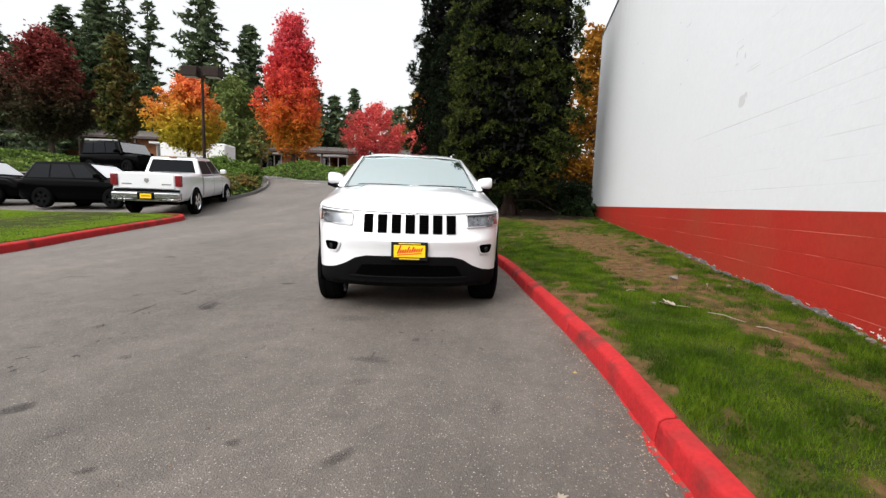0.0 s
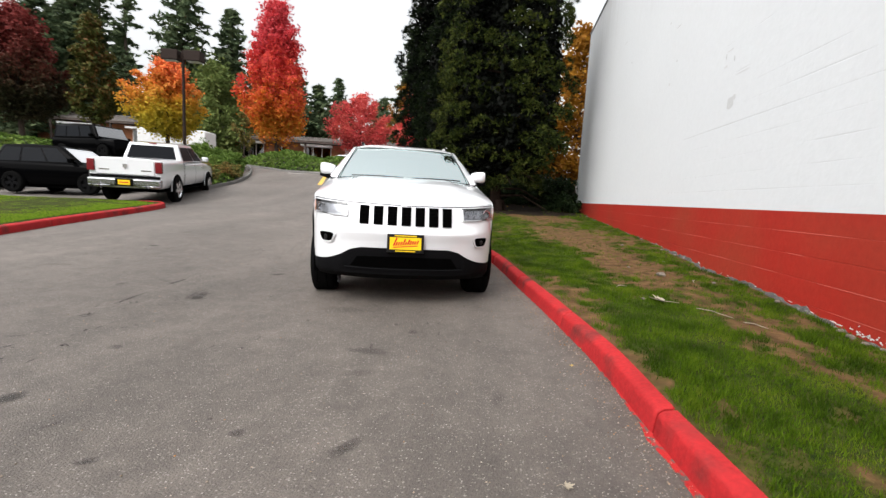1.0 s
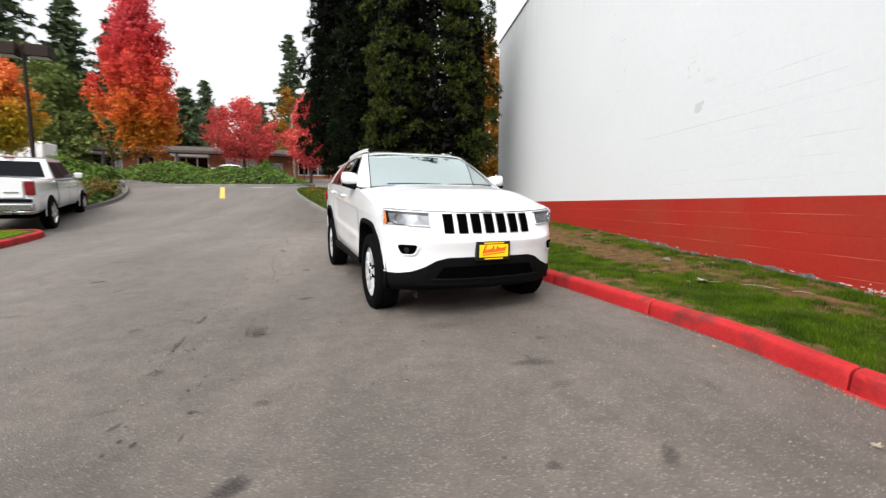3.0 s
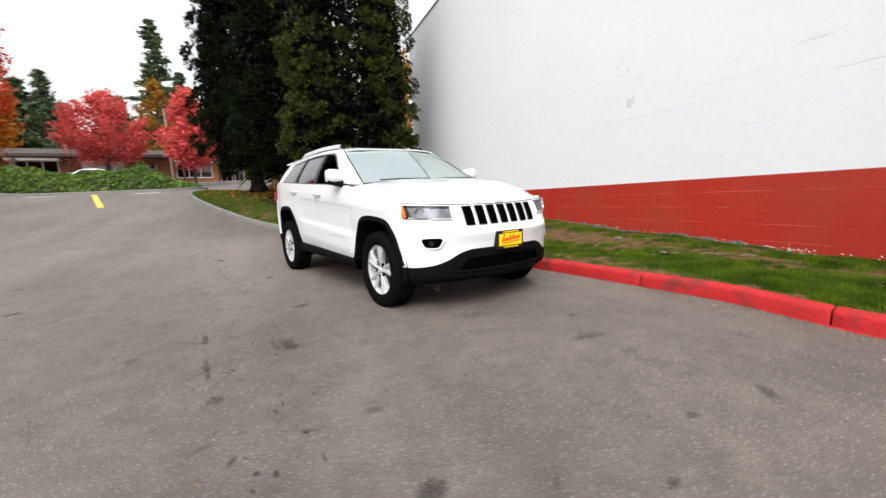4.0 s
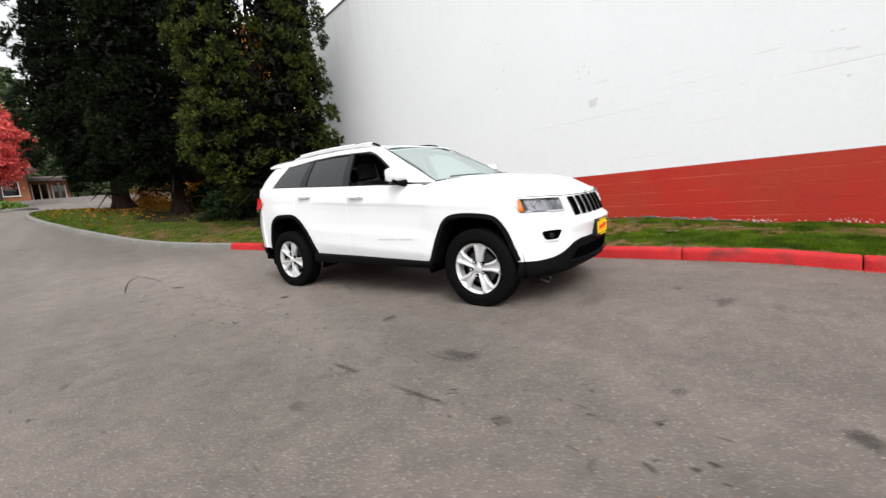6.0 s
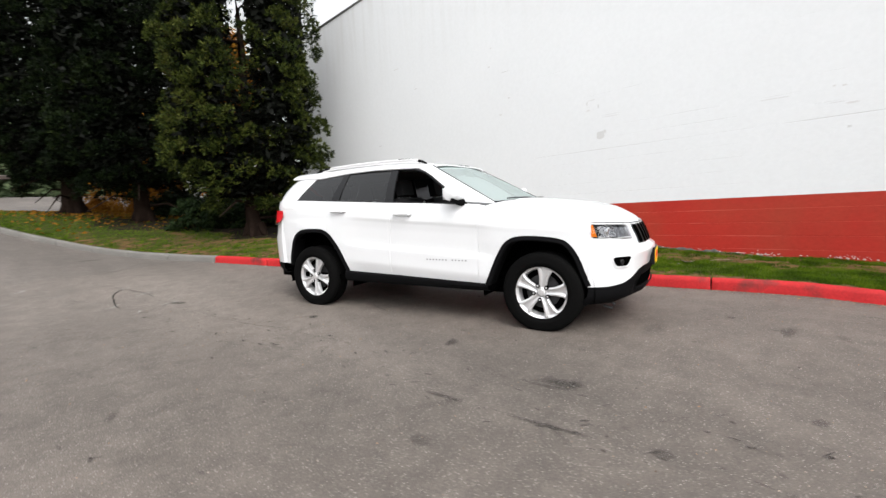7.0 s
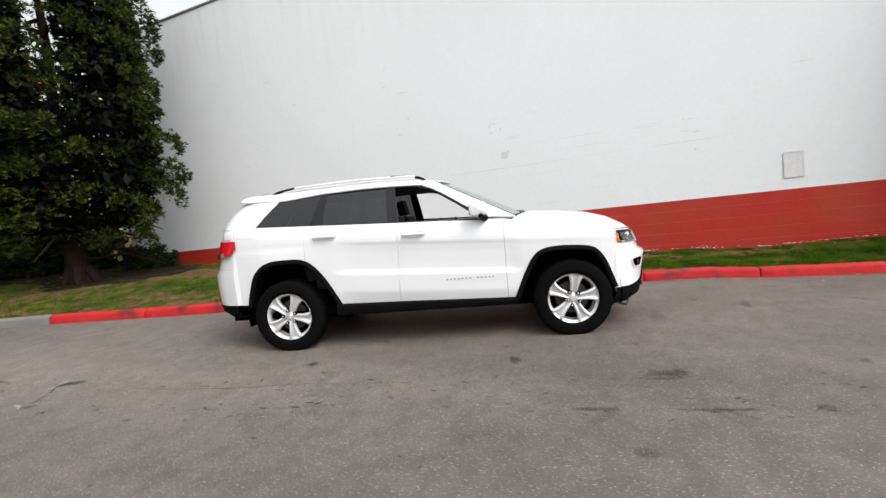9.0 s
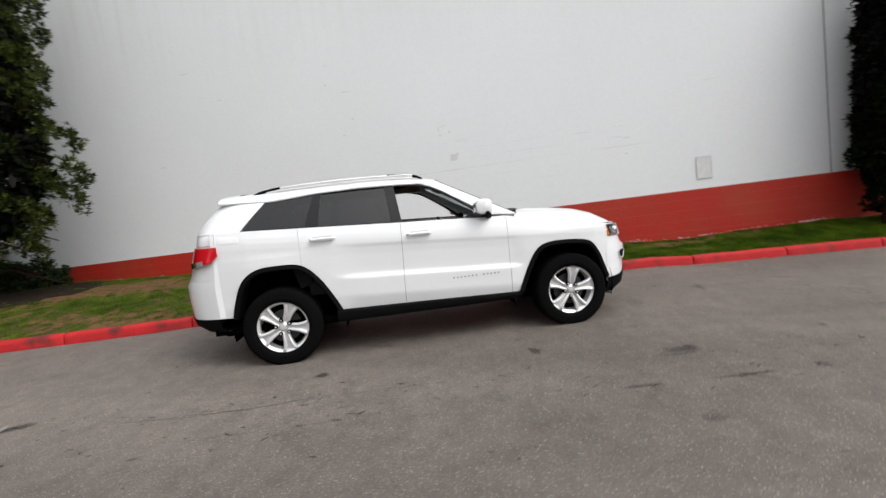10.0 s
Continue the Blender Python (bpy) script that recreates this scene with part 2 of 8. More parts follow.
GREY_BARK = paint("grey_bark", (0.055, 0.043, 0.036), rough=0.95, spec=0.05, var=0.35, coarse=4, fine=30, bump=0.6, bump_scale=25)
# ---------------------------------------------------------------- the lie of the land
CLIMB = [(9, 0.3), (12, 0.52), (15.5, 0.85), (19, 1.27), (24, 2.02), (26, 2.2), (36, 2.7), (46, 3.35), (51, 4.05), (60, 4.25), (300, 9.0)]
CLIMB_LEFT = [(9, 0.25), (14, 0.45), (16.4, 0.62), (18.6, 1.95), (21, 2.2), (26, 2.4), (36, 2.8), (46, 3.4), (51, 4.1), (60, 4.4), (300, 9.0)]


def land(x, y):
    """Height of the paved ground: a drive that climbs away, steeper on its left."""
    z = 0.0014 + 0.0177 * max(x, -16) + 0.0457 * min(y, 40)
    z -= 0.12 * smooth_step(y, 1.0, 7.5) * (1 - smooth_step(-x, 4.0, 8.5)) * (1 - smooth_step(y, 16, 23))
    w = max(smooth_step(y, 10, 18) * smooth_step(-x, 2.8, 7.0), smooth_step(y, 25, 33))
    c = lerp_table(y, CLIMB)
    z -= 0.04 * math.exp(-((x - 0.75) / 0.4) ** 2) * (1 - smooth_step(y, 2.0, 2.9))
    left = smooth_step(-x, 13.5, 17.0)
    c += left * (lerp_table(y, CLIMB_LEFT) - c)
    return z + w * (c - z)


ASPHALT = paint("worn_asphalt", (0.113, 0.096, 0.083), rough=0.62, var=0.34, coarse=0.35, fine=75, bump=0.9, bump_scale=130, spec=0.45)
# light and dark grains of stone in the asphalt, and broad worn lanes
an, al = ASPHALT.node_tree.nodes, ASPHALT.node_tree.links
atc = next(q for q in an if q.type == "TEX_COORD")
shader = an["Principled BSDF"]
base_link = shader.inputs["Base Color"].links[0].from_socket
cells = an.new("ShaderNodeTexVoronoi")
cells.inputs["Scale"].default_value = 95
al.new(atc.outputs["Object"], cells.inputs["Vector"])
chip = an.new("ShaderNodeMapRange")
chip.inputs["From Min"].default_value, chip.inputs["From Max"].default_value = 0.79, 0.95
apart_rgb = an.new("ShaderNodeSeparateColor")
al.new(cells.outputs["Color"], apart_rgb.inputs["Color"])
al.new(apart_rgb.outputs["Red"], chip.inputs["Value"])
near = an.new("ShaderNodeMapRange")
near.inputs["From Min"].default_value, near.inputs["From Max"].default_value = 0.5, 0.25
al.new(cells.outputs["Distance"], near.inputs["Value"])
both = an.new("ShaderNodeMath")
both.operation = "MULTIPLY"
al.new(chip.outputs["Result"], both.inputs[0])
al.new(near.outputs["Result"], both.inputs[1])
half = an.new("ShaderNodeMath")
half.operation = "MULTIPLY"
half.inputs[1].default_value = 0.42
al.new(both.outputs[0], half.inputs[0])
speck = an.new("ShaderNodeMix")
speck.data_type = "RGBA"
speck.inputs["B"].default_value = (0.46, 0.43, 0.39, 1)
al.new(half.outputs[0], speck.inputs["Factor"])
al.new(base_link, speck.inputs["A"])
lanes = an.new("ShaderNodeTexNoise")
lanes.inputs["Scale"].default_value, lanes.inputs["Detail"].default_value = 1.0, 5
stretch = an.new("ShaderNodeMapping")
stretch.inputs["Rotation"].default_value = (0, 0, radians(-14))
stretch.inputs["Scale"].default_value = (1.3, 0.22, 1)
al.new(atc.outputs["Object"], stretch.inputs["Vector"])
al.new(stretch.outputs["Vector"], lanes.inputs["Vector"])
lane_tone = an.new("ShaderNodeMapRange")
lane_tone.inputs["From Min"].default_value, lane_tone.inputs["From Max"].default_value = 0.3, 0.7
lane_tone.inputs["To Min"].default_value, lane_tone.inputs["To Max"].default_value = 0.82, 1.15
al.new(lanes.outputs["Fac"], lane_tone.inputs["Value"])
worn = an.new("ShaderNodeMix")
worn.data_type, worn.blend_type = "RGBA", "MULTIPLY"
worn.inputs["Factor"].default_value = 1.0
al.new(speck.outputs["Result"], worn.inputs["A"])
al.new(lane_tone.outputs["Result"], worn.inputs["B"])
# far sheen put in as lighter colour; past the seam a later, darker mix
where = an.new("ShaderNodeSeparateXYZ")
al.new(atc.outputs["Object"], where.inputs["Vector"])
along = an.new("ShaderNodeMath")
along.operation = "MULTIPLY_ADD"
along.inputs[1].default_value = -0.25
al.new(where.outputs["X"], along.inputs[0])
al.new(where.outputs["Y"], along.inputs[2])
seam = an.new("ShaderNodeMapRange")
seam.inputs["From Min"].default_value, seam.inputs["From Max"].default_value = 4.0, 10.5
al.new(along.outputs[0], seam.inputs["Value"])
far_sheen = an.new("ShaderNodeMix")
far_sheen.data_type, far_sheen.blend_type = "RGBA", "MULTIPLY"
far_sheen.inputs["B"].default_value = (1.22, 1.24, 1.26, 1)
al.new(seam.outputs["Result"], far_sheen.inputs["Factor"])
al.new(worn.outputs["Result"], far_sheen.inputs["A"])
later = an.new("ShaderNodeMapRange")
later.inputs["From Min"].default_value, later.inputs["From Max"].default_value = 13.75, 13.9
al.new(along.outputs[0], later.inputs["Value"])
newer = an.new("ShaderNodeMix")
newer.data_type, newer.blend_type = "RGBA", "MULTIPLY"
newer.inputs["B"].default_value = (0.91, 0.92, 0.93, 1)
al.new(later.outputs["Result"], newer.inputs["Factor"])
al.new(far_sheen.outputs["Result"], newer.inputs["A"])
# larger pale stones laid bare, and darker worn hollows
flecks = an.new("ShaderNodeTexVoronoi")
flecks.inputs["Scale"].default_value = 105
al.new(atc.outputs["Object"], flecks.inputs["Vector"])
fleck_rgb = an.new("ShaderNodeSeparateColor")
al.new(flecks.outputs["Color"], fleck_rgb.inputs["Color"])
rare = an.new("ShaderNodeMapRange")
rare.inputs["From Min"].default_value, rare.inputs["From Max"].default_value = 0.88, 0.98
al.new(fleck_rgb.outputs["Green"], rare.inputs["Value"])
core_r = an.new("ShaderNodeMapRange")
core_r.inputs["From Min"].default_value, core_r.inputs["From Max"].default_value = 0.36, 0.24
al.new(flecks.outputs["Distance"], core_r.inputs["Value"])
fleck_k = an.new("ShaderNodeMath")
fleck_k.operation = "MULTIPLY"
al.new(rare.outputs["Result"], fleck_k.inputs[0])
al.new(core_r.outputs["Result"], fleck_k.inputs[1])
hollow = an.new("ShaderNodeTexNoise")
hollow.inputs["Scale"].default_value, hollow.inputs["Detail"].default_value, hollow.inputs["Roughness"].default_value = 5.0, 8, 0.72
al.new(atc.outputs["Object"], hollow.inputs["Vector"])
hollow_tone = an.new("ShaderNodeMapRange")
hollow_tone.inputs["From Min"].default_value, hollow_tone.inputs["From Max"].default_value = 0.30, 0.62
hollow_tone.inputs["To Min"].default_value, hollow_tone.inputs["To Max"].default_value = 0.72, 1.12
al.new(hollow.outputs["Fac"], hollow_tone.inputs["Value"])
pitted = an.new("ShaderNodeMix")
pitted.data_type, pitted.blend_type = "RGBA", "MULTIPLY"
pitted.inputs["Factor"].default_value = 1.0
al.new(newer.outputs["Result"], pitted.inputs["A"])
al.new(hollow_tone.outputs["Result"], pitted.inputs["B"])
stones = an.new("ShaderNodeMix")
stones.data_type = "RGBA"
stones.inputs["B"].default_value = (0.46, 0.43, 0.39, 1)
al.new(fleck_k.outputs[0], stones.inputs["Factor"])
al.new(pitted.outputs["Result"], stones.inputs["A"])
# the asphalt is darker around x -3, y 0.9
dark_map, dark_ball, dark_k, dark_mix = [an.new("ShaderNode" + q) for q in ("Mapping", "TexGradient", "MapRange", "Mix")]
dark_map.vector_type = "TEXTURE"
dark_map.inputs["Location"].default_value, dark_map.inputs["Scale"].default_value = (-3.0, 0.9, 0.0), (2.6, 3.0, 50.0)
dark_ball.gradient_type = "QUADRATIC_SPHERE"
dark_k.inputs["To Min"].default_value, dark_k.inputs["To Max"].default_value = 1.04, 0.72
dark_mix.data_type, dark_mix.blend_type = "RGBA", "MULTIPLY"
dark_mix.inputs["Factor"].default_value = 1.0
al.new(atc.outputs["Object"], dark_map.inputs["Vector"])
al.new(dark_map.outputs["Vector"], dark_ball.inputs["Vector"])
al.new(dark_ball.outputs["Fac"], dark_k.inputs["Value"])
al.new(stones.outputs["Result"], dark_mix.inputs["A"])
al.new(dark_k.outputs["Result"], dark_mix.inputs["B"])
al.new(dark_mix.outputs["Result"], shader.inputs["Base Color"])

STAIN = bpy.data.materials.new("dark_oil_stain")
STAIN.use_nodes = True
sn, sl = STAIN.node_tree.nodes, STAIN.node_tree.links
sn["Principled BSDF"].inputs["Base Color"].default_value = (0.026, 0.023, 0.021, 1)
sn["Principled BSDF"].inputs["Roughness"].default_value = 0.7
fade = sn.new("ShaderNodeAttribute")
fade.attribute_name = "fade"
blot = sn.new("ShaderNodeTexNoise")
blot.inputs["Scale"].default_value, blot.inputs["Detail"].default_value = 30, 6
cut = sn.new("ShaderNodeMath")
cut.operation = "MULTIPLY"
sl.new(fade.outputs["Fac"], cut.inputs[0])
wide = sn.new("ShaderNodeMapRange")
wide.inputs["From Min"].default_value, wide.inputs["From Max"].default_value = 0.35, 0.6
sl.new(blot.outputs["Fac"], wide.inputs["Value"])
sl.new(wide.outputs["Result"], cut.inputs[1])
sl.new(cut.outputs[0], sn["Principled BSDF"].inputs["Alpha"])

CONCRETE = paint("grey_concrete", (0.145, 0.138, 0.128), rough=0.9, var=0.22, coarse=2, fine=60, bump=0.5, bump_scale=90)
RED_KERB = paint("red_kerb_paint", (0.38, 0.016, 0.018), rough=0.75, spec=0.25, var=0.28, coarse=3.5, fine=45, bump=0.5, bump_scale=40,
                 second=(0.13, 0.022, 0.02), second_scale=3.4, second_from=0.53, second_to=0.70)
YELLOW_LINE = paint("worn_yellow_line", (0.78, 0.47, 0.06), rough=0.7, var=0.15, second=(0.3, 0.24, 0.14), second_scale=6)
WHITE_LINE = paint("worn_white_line", (0.62, 0.61, 0.58), rough=0.7, var=0.15, second=(0.3, 0.29, 0.27), second_scale=6)

# an unseen wood added behind the drive dims horizon light and reflections
ADDED_WOOD = paint("added_unseen_wood", (0.040, 0.055, 0.025), rough=1.0, spec=0.05, var=0.5, coarse=0.25, fine=2.0, bump=1.0, bump_scale=1.2)
rows = []
for i in range(121):
    a = radians(166 + 176 * i / 120)
    x, y = -4 + 58 * math.cos(a), 4 + 58 * math.sin(a)
    h = 10.5 + 3.0 * noise.fractal((i * 0.16, 2, 0), 1.0, 2.0, 4) + 1.2 * noise.noise((i * 1.7, 0, 3))
    rows.append([(x + 0.5 * k * noise.noise((i * 0.9, k * 2.3, 1)) + 0.10 * k * math.cos(a), y + 0.5 * k * noise.noise((i * 0.9, k * 2.3, 8)) + 0.10 * k * math.sin(a), land(x, y) - 0.5 + (h + 0.5) * k / 8) for k in range(9)]
                + [(x + 3 * math.cos(a), y + 3 * math.sin(a), land(x, y) + h * 0.9), (x + 4 * math.cos(a), y + 4 * math.sin(a), land(x, y) - 0.5)])
tagged(part("backdrop", Shape().grid(rows), ADDED_WOOD), "unseen added wood dimming the light behind the drive", "wood", kind="structure")
# ---- the sheet: fine near, coarse far, out to the horizon
xs = np.unique(np.concatenate([np.arange(-36, 12.01, 0.5), np.arange(-1.5, 2.6, 0.1), np.linspace(12, 60, 13), np.linspace(-90, -36, 19), [-3000, -1200, -500, -220, -140, 100, 200, 500, 1200, 3000]]))
ys = np.unique(np.concatenate([np.arange(-14, 36.01, 0.5), np.arange(-5, 9, 0.25), np.linspace(36, 96, 31), np.linspace(-40, -14, 9), [-3000, -1200, -500, -200, -90, 130, 200, 300, 600, 1400, 3000]]))
sheet = Shape().grid([[(x, y, land(x, y)) for x in xs] for y in ys])
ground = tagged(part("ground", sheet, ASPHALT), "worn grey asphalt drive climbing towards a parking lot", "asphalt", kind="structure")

# ---- kerb along the building's verge
KERB = spline([(q[0], q[1], 0) for q in [(2.5, -12), (1.9, -7), (1.44, -3.0), (1.17, -1.3), (0.965, 0.2), (0.715, 1.7), (0.565, 2.6), (0.36, 3.65), (0.06, 5.0), (-0.37, 6.8),
               (-1.04, 8.4), (-1.78, 10.1), (-2.42, 11.9), (-3.02, 13.4), (-3.48, 14.65), (-4.1, 16.35), (-4.85, 18.05), (-5.75, 19.8), (-6.4, 21.2),
               (-6.72, 22.6), (-6.45, 23.6), (-5.6, 24.4), (-4.0, 25.2), (-1.5, 26.4), (4, 28.5), (12, 30.0)]], 0.15)


def arc_lengths(path):
    out = [0.0]
    for a, b in zip(path, path[1:]):
        out.append(out[-1] + (b - a).length)
    return out


def kerb_piece(path, height=0.14, width=0.118, wobble=0.005):
    """One length of kerb: a battered face, a rounded nose, a flat top."""
    prof = [(0.0, -0.12), (0.0, 0.0), (0.012, height * 0.60), (0.016, height * 0.74), (0.022, height * 0.82), (0.034, height * 0.88), (0.060, height * 0.94), (width - 0.014, height), (width, height - 0.012), (width + 0.005, -0.05)]
    rows = []
    for i, q in enumerate(path):
        way = (path[min(i + 1, len(path) - 1)] - path[max(i - 1, 0)]).normalized()
        side = Vector((way.y, -way.x, 0))
        z = land(q.x, q.y)
        end = 0.008 if i in (0, len(path) - 1) else 0.0     # the joint's chamfer
        chip = 0.012 * max(0.0, noise.fractal((q.x * 9, q.y * 9, 2), 1.0, 2.0, 3) - 0.45)
        rows.append([q + side * (d + (end if d < 0.06 else -end) + (chip if 0.005 < d < 0.03 else 0)) + Vector((0, 0, z + h - (end + chip if h > 0.05 else 0) + wobble * noise.noise((q.x * 2 + d * 9, q.y * 2, h * 9)))) for d, h in prof])
    s = Shape().grid(rows)
    k = len(prof)
    s.f.append(tuple(range(k)))
    s.f.append(tuple(reversed(range((len(path) - 1) * k, len(path) * k))))
    return s


def run_kerb(name, path, length, label, colour_of, height=0.14, first=0.0):
    holder = thing(name, None, label, "kerb", kind="structure")
    arc = arc_lengths(path)
    start = first
    while start < arc[-1] - 0.3:
        stop = min(start + length, arc[-1])
        a0, a1 = start + 0.007, stop - 0.007
        stops = [a0, a0 + 0.012] + list(np.linspace(a0, a1, max(3, int((a1 - a0) / 0.12)))[1:-1]) + [a1 - 0.012, a1]
        pts = [Vector((float(np.interp(a, arc, [q.x for q in path])), float(np.interp(a, arc, [q.y for q in path])), 0)) for a in stops]
        part("kerbstone", kerb_piece(pts, height), colour_of(pts[len(pts) // 2]), holder)
        start = stop
    return holder


# one joint lies at y = 2.1
KERB_FIRST = float(np.interp(2.1, [q.y for q in KERB[:200]], arc_lengths(KERB[:200]))) % 1.52
run_kerb("kerb", KERB, 1.52, "red-painted concrete kerb turning to bare grey concrete", lambda p: RED_KERB if p.y < 12.9 else CONCRETE, first=KERB_FIRST)

# spilled red paint at the kerb's foot
SPILL_RED = paint("spilled_red_paint", (0.42, 0.022, 0.022), rough=0.8, spec=0.2, var=0.3, coarse=5, fine=60, bump=0.6, bump_scale=90, second=(0.12, 0.085, 0.075), second_scale=16, second_from=0.50, second_to=0.58)
rows = []
random.seed(5)
for i, q in enumerate(KERB):
    if -10 < q.y < 12:
        way = (KERB[i + 1] - KERB[i - 1]).normalized()
        side = Vector((way.y, -way.x, 0))
        near_end = 1 - smooth_step(q.y, 1.9, 2.6)
        w = 0.006 + 0.034 * near_end + (0.018 + 0.012 * near_end) * max(-0.4, noise.fractal((q.x * 14, q.y * 14, 4), 1, 2, 4))
        rows.append([q + side * 0.01 + Vector((0, 0, land(q.x, q.y) + 0.004)), q - side * w + Vector((0, 0, land(q.x, q.y) + 0.004))])
part("paint_line", Shape().grid(rows), SPILL_RED, ground, "red paint spilled along the kerb's foot")

# ---- the verge between kerb and wall, and the tree bed beyond it
WALL_X = 2.48
WALL_FOOT = [(-14, 0.15), (-6, 0.25), (-1.4, 0.33), (0.3, 0.30), (1.5, 0.25), (2.6, 0.29), (3.5, 0.31), (4.8, 0.39), (6, 0.41), (7.9, 0.53), (14, 0.74), (16, 0.83), (18, 0.95), (24, 1.25), (33, 2.1)]


def kerb_x(y):
    """Where the back of the kerb runs at y (the verge's near edge)."""
    return float(np.interp(y, KERB_Y, KERB_XS))


lower = [q for q in KERB if q.y <= 25.4]
KERB_Y, KERB_XS = [q.y for q in lower], [q.x for q in lower]


def bare(x, y):
    """How bare the soil is, 0 grass to 1 dirt: worn strips that run with the wall."""
    u = (x - kerb_x(y)) / max(0.5, WALL_X - kerb_x(y))
    n = noise.fractal((x * 1.1, y * 0.5, 3.1), 1.0, 2.0, 4) * 0.55 + noise.fractal((x * 5.5, y * 5.0, 8), 1.0, 2.0, 5) * 0.68
    south = 1 - smooth_step(y, 0.6, 2.2)
    strip = (0.55 - 0.12 * south) * math.exp(-((u - 0.67 - 0.27 * south) / (0.15 - 0.06 * south)) ** 2) + (0.20 + 0.34 * (1 - smooth_step(y, 3.5, 5.0))) * math.exp(-((u - 0.05) / (0.10 + 0.05 * smooth_step(y, 1.0, 3.0))) ** 2) * smooth_step(y, 1.0, 2.6)
    strip += (0.06 + 0.24 * smooth_step(u, 0.3, 0.6)) * smooth_step(y, 3.4, 6.5) * (1 - smooth_step(y, 9, 12)) + 0.30 * math.exp(-((x + 0.2) ** 2 + (y - 14.5) ** 2) / 8) - 0.25 * smooth_step(y, 16.5, 19)
    strip -= 0.28 * math.exp(-((u - 0.35) / 0.15) ** 2) * (1 - smooth_step(y, 6, 9))
    return smooth_step(n + strip, 0.05, 0.60)


def verge_z(x, y):
    k = kerb_x(y)
    edge = land(k, y) + 0.125
    foot = lerp_table(y, WALL_FOOT)
    u = min(1.0, max(0.0, (x - k - 0.14) / max(0.4, WALL_X - k - 0.14)))
    if x > WALL_X:
        foot = max(foot, land(x, y) + 0.05)
    z = edge + (foot - edge) * u + 0.10 * math.sin(math.pi * u) * smooth_step(y, 8, 16)
    return z + 0.02 * noise.fractal((x * 1.6, y * 1.6, 0), 1.0, 2.0, 4) * min(1, u * 8)


SOIL = bpy.data.materials.new("grass_and_soil")
SOIL.use_nodes = True
gn, gl = SOIL.node_tree.nodes, SOIL.node_tree.links
gb = gn["Principled BSDF"]
gb.inputs["Roughness"].default_value = 1.0
gb.inputs["Specular IOR Level"].default_value = 0.1
gtc = gn.new("ShaderNodeTexCoord")


def two_tone(tree, coord, scale, a, b, detail=6):
    t = tree.nodes.new("ShaderNodeTexNoise")
    t.inputs["Scale"].default_value, t.inputs["Detail"].default_value = scale, detail
    tree.links.new(coord.outputs["Object"], t.inputs["Vector"])
    r = tree.nodes.new("ShaderNodeMapRange")
    r.inputs["From Min"].default_value, r.inputs["From Max"].default_value = 0.3, 0.7
    tree.links.new(t.outputs["Fac"], r.inputs["Value"])
    k = tree.nodes.new("ShaderNodeMix")
    k.data_type = "RGBA"
    k.inputs["A"].default_value, k.inputs["B"].default_value = (*a, 1), (*b, 1)
    tree.links.new(r.outputs["Result"], k.inputs["Factor"])
    return k.outputs["Result"]


dirt = two_tone(SOIL.node_tree, gtc, 9, (0.060, 0.034, 0.016), (0.165, 0.092, 0.042), 10)
turf = two_tone(SOIL.node_tree, gtc, 14, (0.014, 0.026, 0.004), (0.050, 0.062, 0.010))
mask = gn.new("ShaderNodeAttribute")
mask.attribute_name = "bare"
fine_n = gn.new("ShaderNodeTexNoise")
fine_n.inputs["Scale"].default_value, fine_n.inputs["Detail"].default_value = 22, 5
gl.new(gtc.outputs["Object"], fine_n.inputs["Vector"])
rough_edge = gn.new("ShaderNodeMath")
rough_edge.operation = "MULTIPLY_ADD"
rough_edge.inputs[1].default_value = 0.9
rough_edge.inputs[2].default_value = -0.45
gl.new(fine_n.outputs["Fac"], rough_edge.inputs[0])
joined = gn.new("ShaderNodeMath")
joined.operation = "ADD"
joined.use_clamp = True
gl.new(mask.outputs["Fac"], joined.inputs[0])
gl.new(rough_edge.outputs[0], joined.inputs[1])
soil_mix = gn.new("ShaderNodeMix")
soil_mix.data_type = "RGBA"
gl.new(joined.outputs[0], soil_mix.inputs["Factor"])
gl.new(turf, soil_mix.inputs["A"])
gl.new(dirt, soil_mix.inputs["B"])
gl.new(soil_mix.outputs["Result"], gb.inputs["Base Color"])
gbump = gn.new("ShaderNodeBump")
gbump.inputs["Strength"].default_value, gbump.inputs["Distance"].default_value = 0.8, 0.03
gl.new(fine_n.outputs["Fac"], gbump.inputs["Height"])
gl.new(gbump.outputs["Normal"], gb.inputs["Normal"])


def set_bare(me, values):
    a = me.attributes.new("bare", "FLOAT", "POINT")
    a.data.foreach_set("value", values)


def soil_patch(name, rows, values, label, smooth=True):
    me = bpy.data.meshes.new(name)
    s = Shape().grid(rows)
    me.from_pydata(s.v, [], s.f)
    me.polygons.foreach_set("use_smooth", [True] * len(me.polygons))
    set_bare(me, values)
    me.update()
    ob = part(name, me, SOIL)
    return tagged(ob, label, "verge", kind="structure")


v_rows, v_vals = [], []
for y in np.concatenate([np.arange(-12, -2, 0.4), np.arange(-2, 17.9, 0.11), np.arange(17.9, 25.3, 0.25)]):
    k = kerb_x(y) + 0.105
    far = WALL_X - 0.004 if y < 17.9 else 9.0
    row = [(k + (far - k) * i / 30, y) for i in range(31)]
    v_rows.append([(x, yy, verge_z(x, yy)) for x, yy in row])
    v_vals += [bare(x, yy) for x, yy in row]
soil_patch("grass_verge", v_rows, v_vals, "patchy grass verge with worn bare soil below the wall")

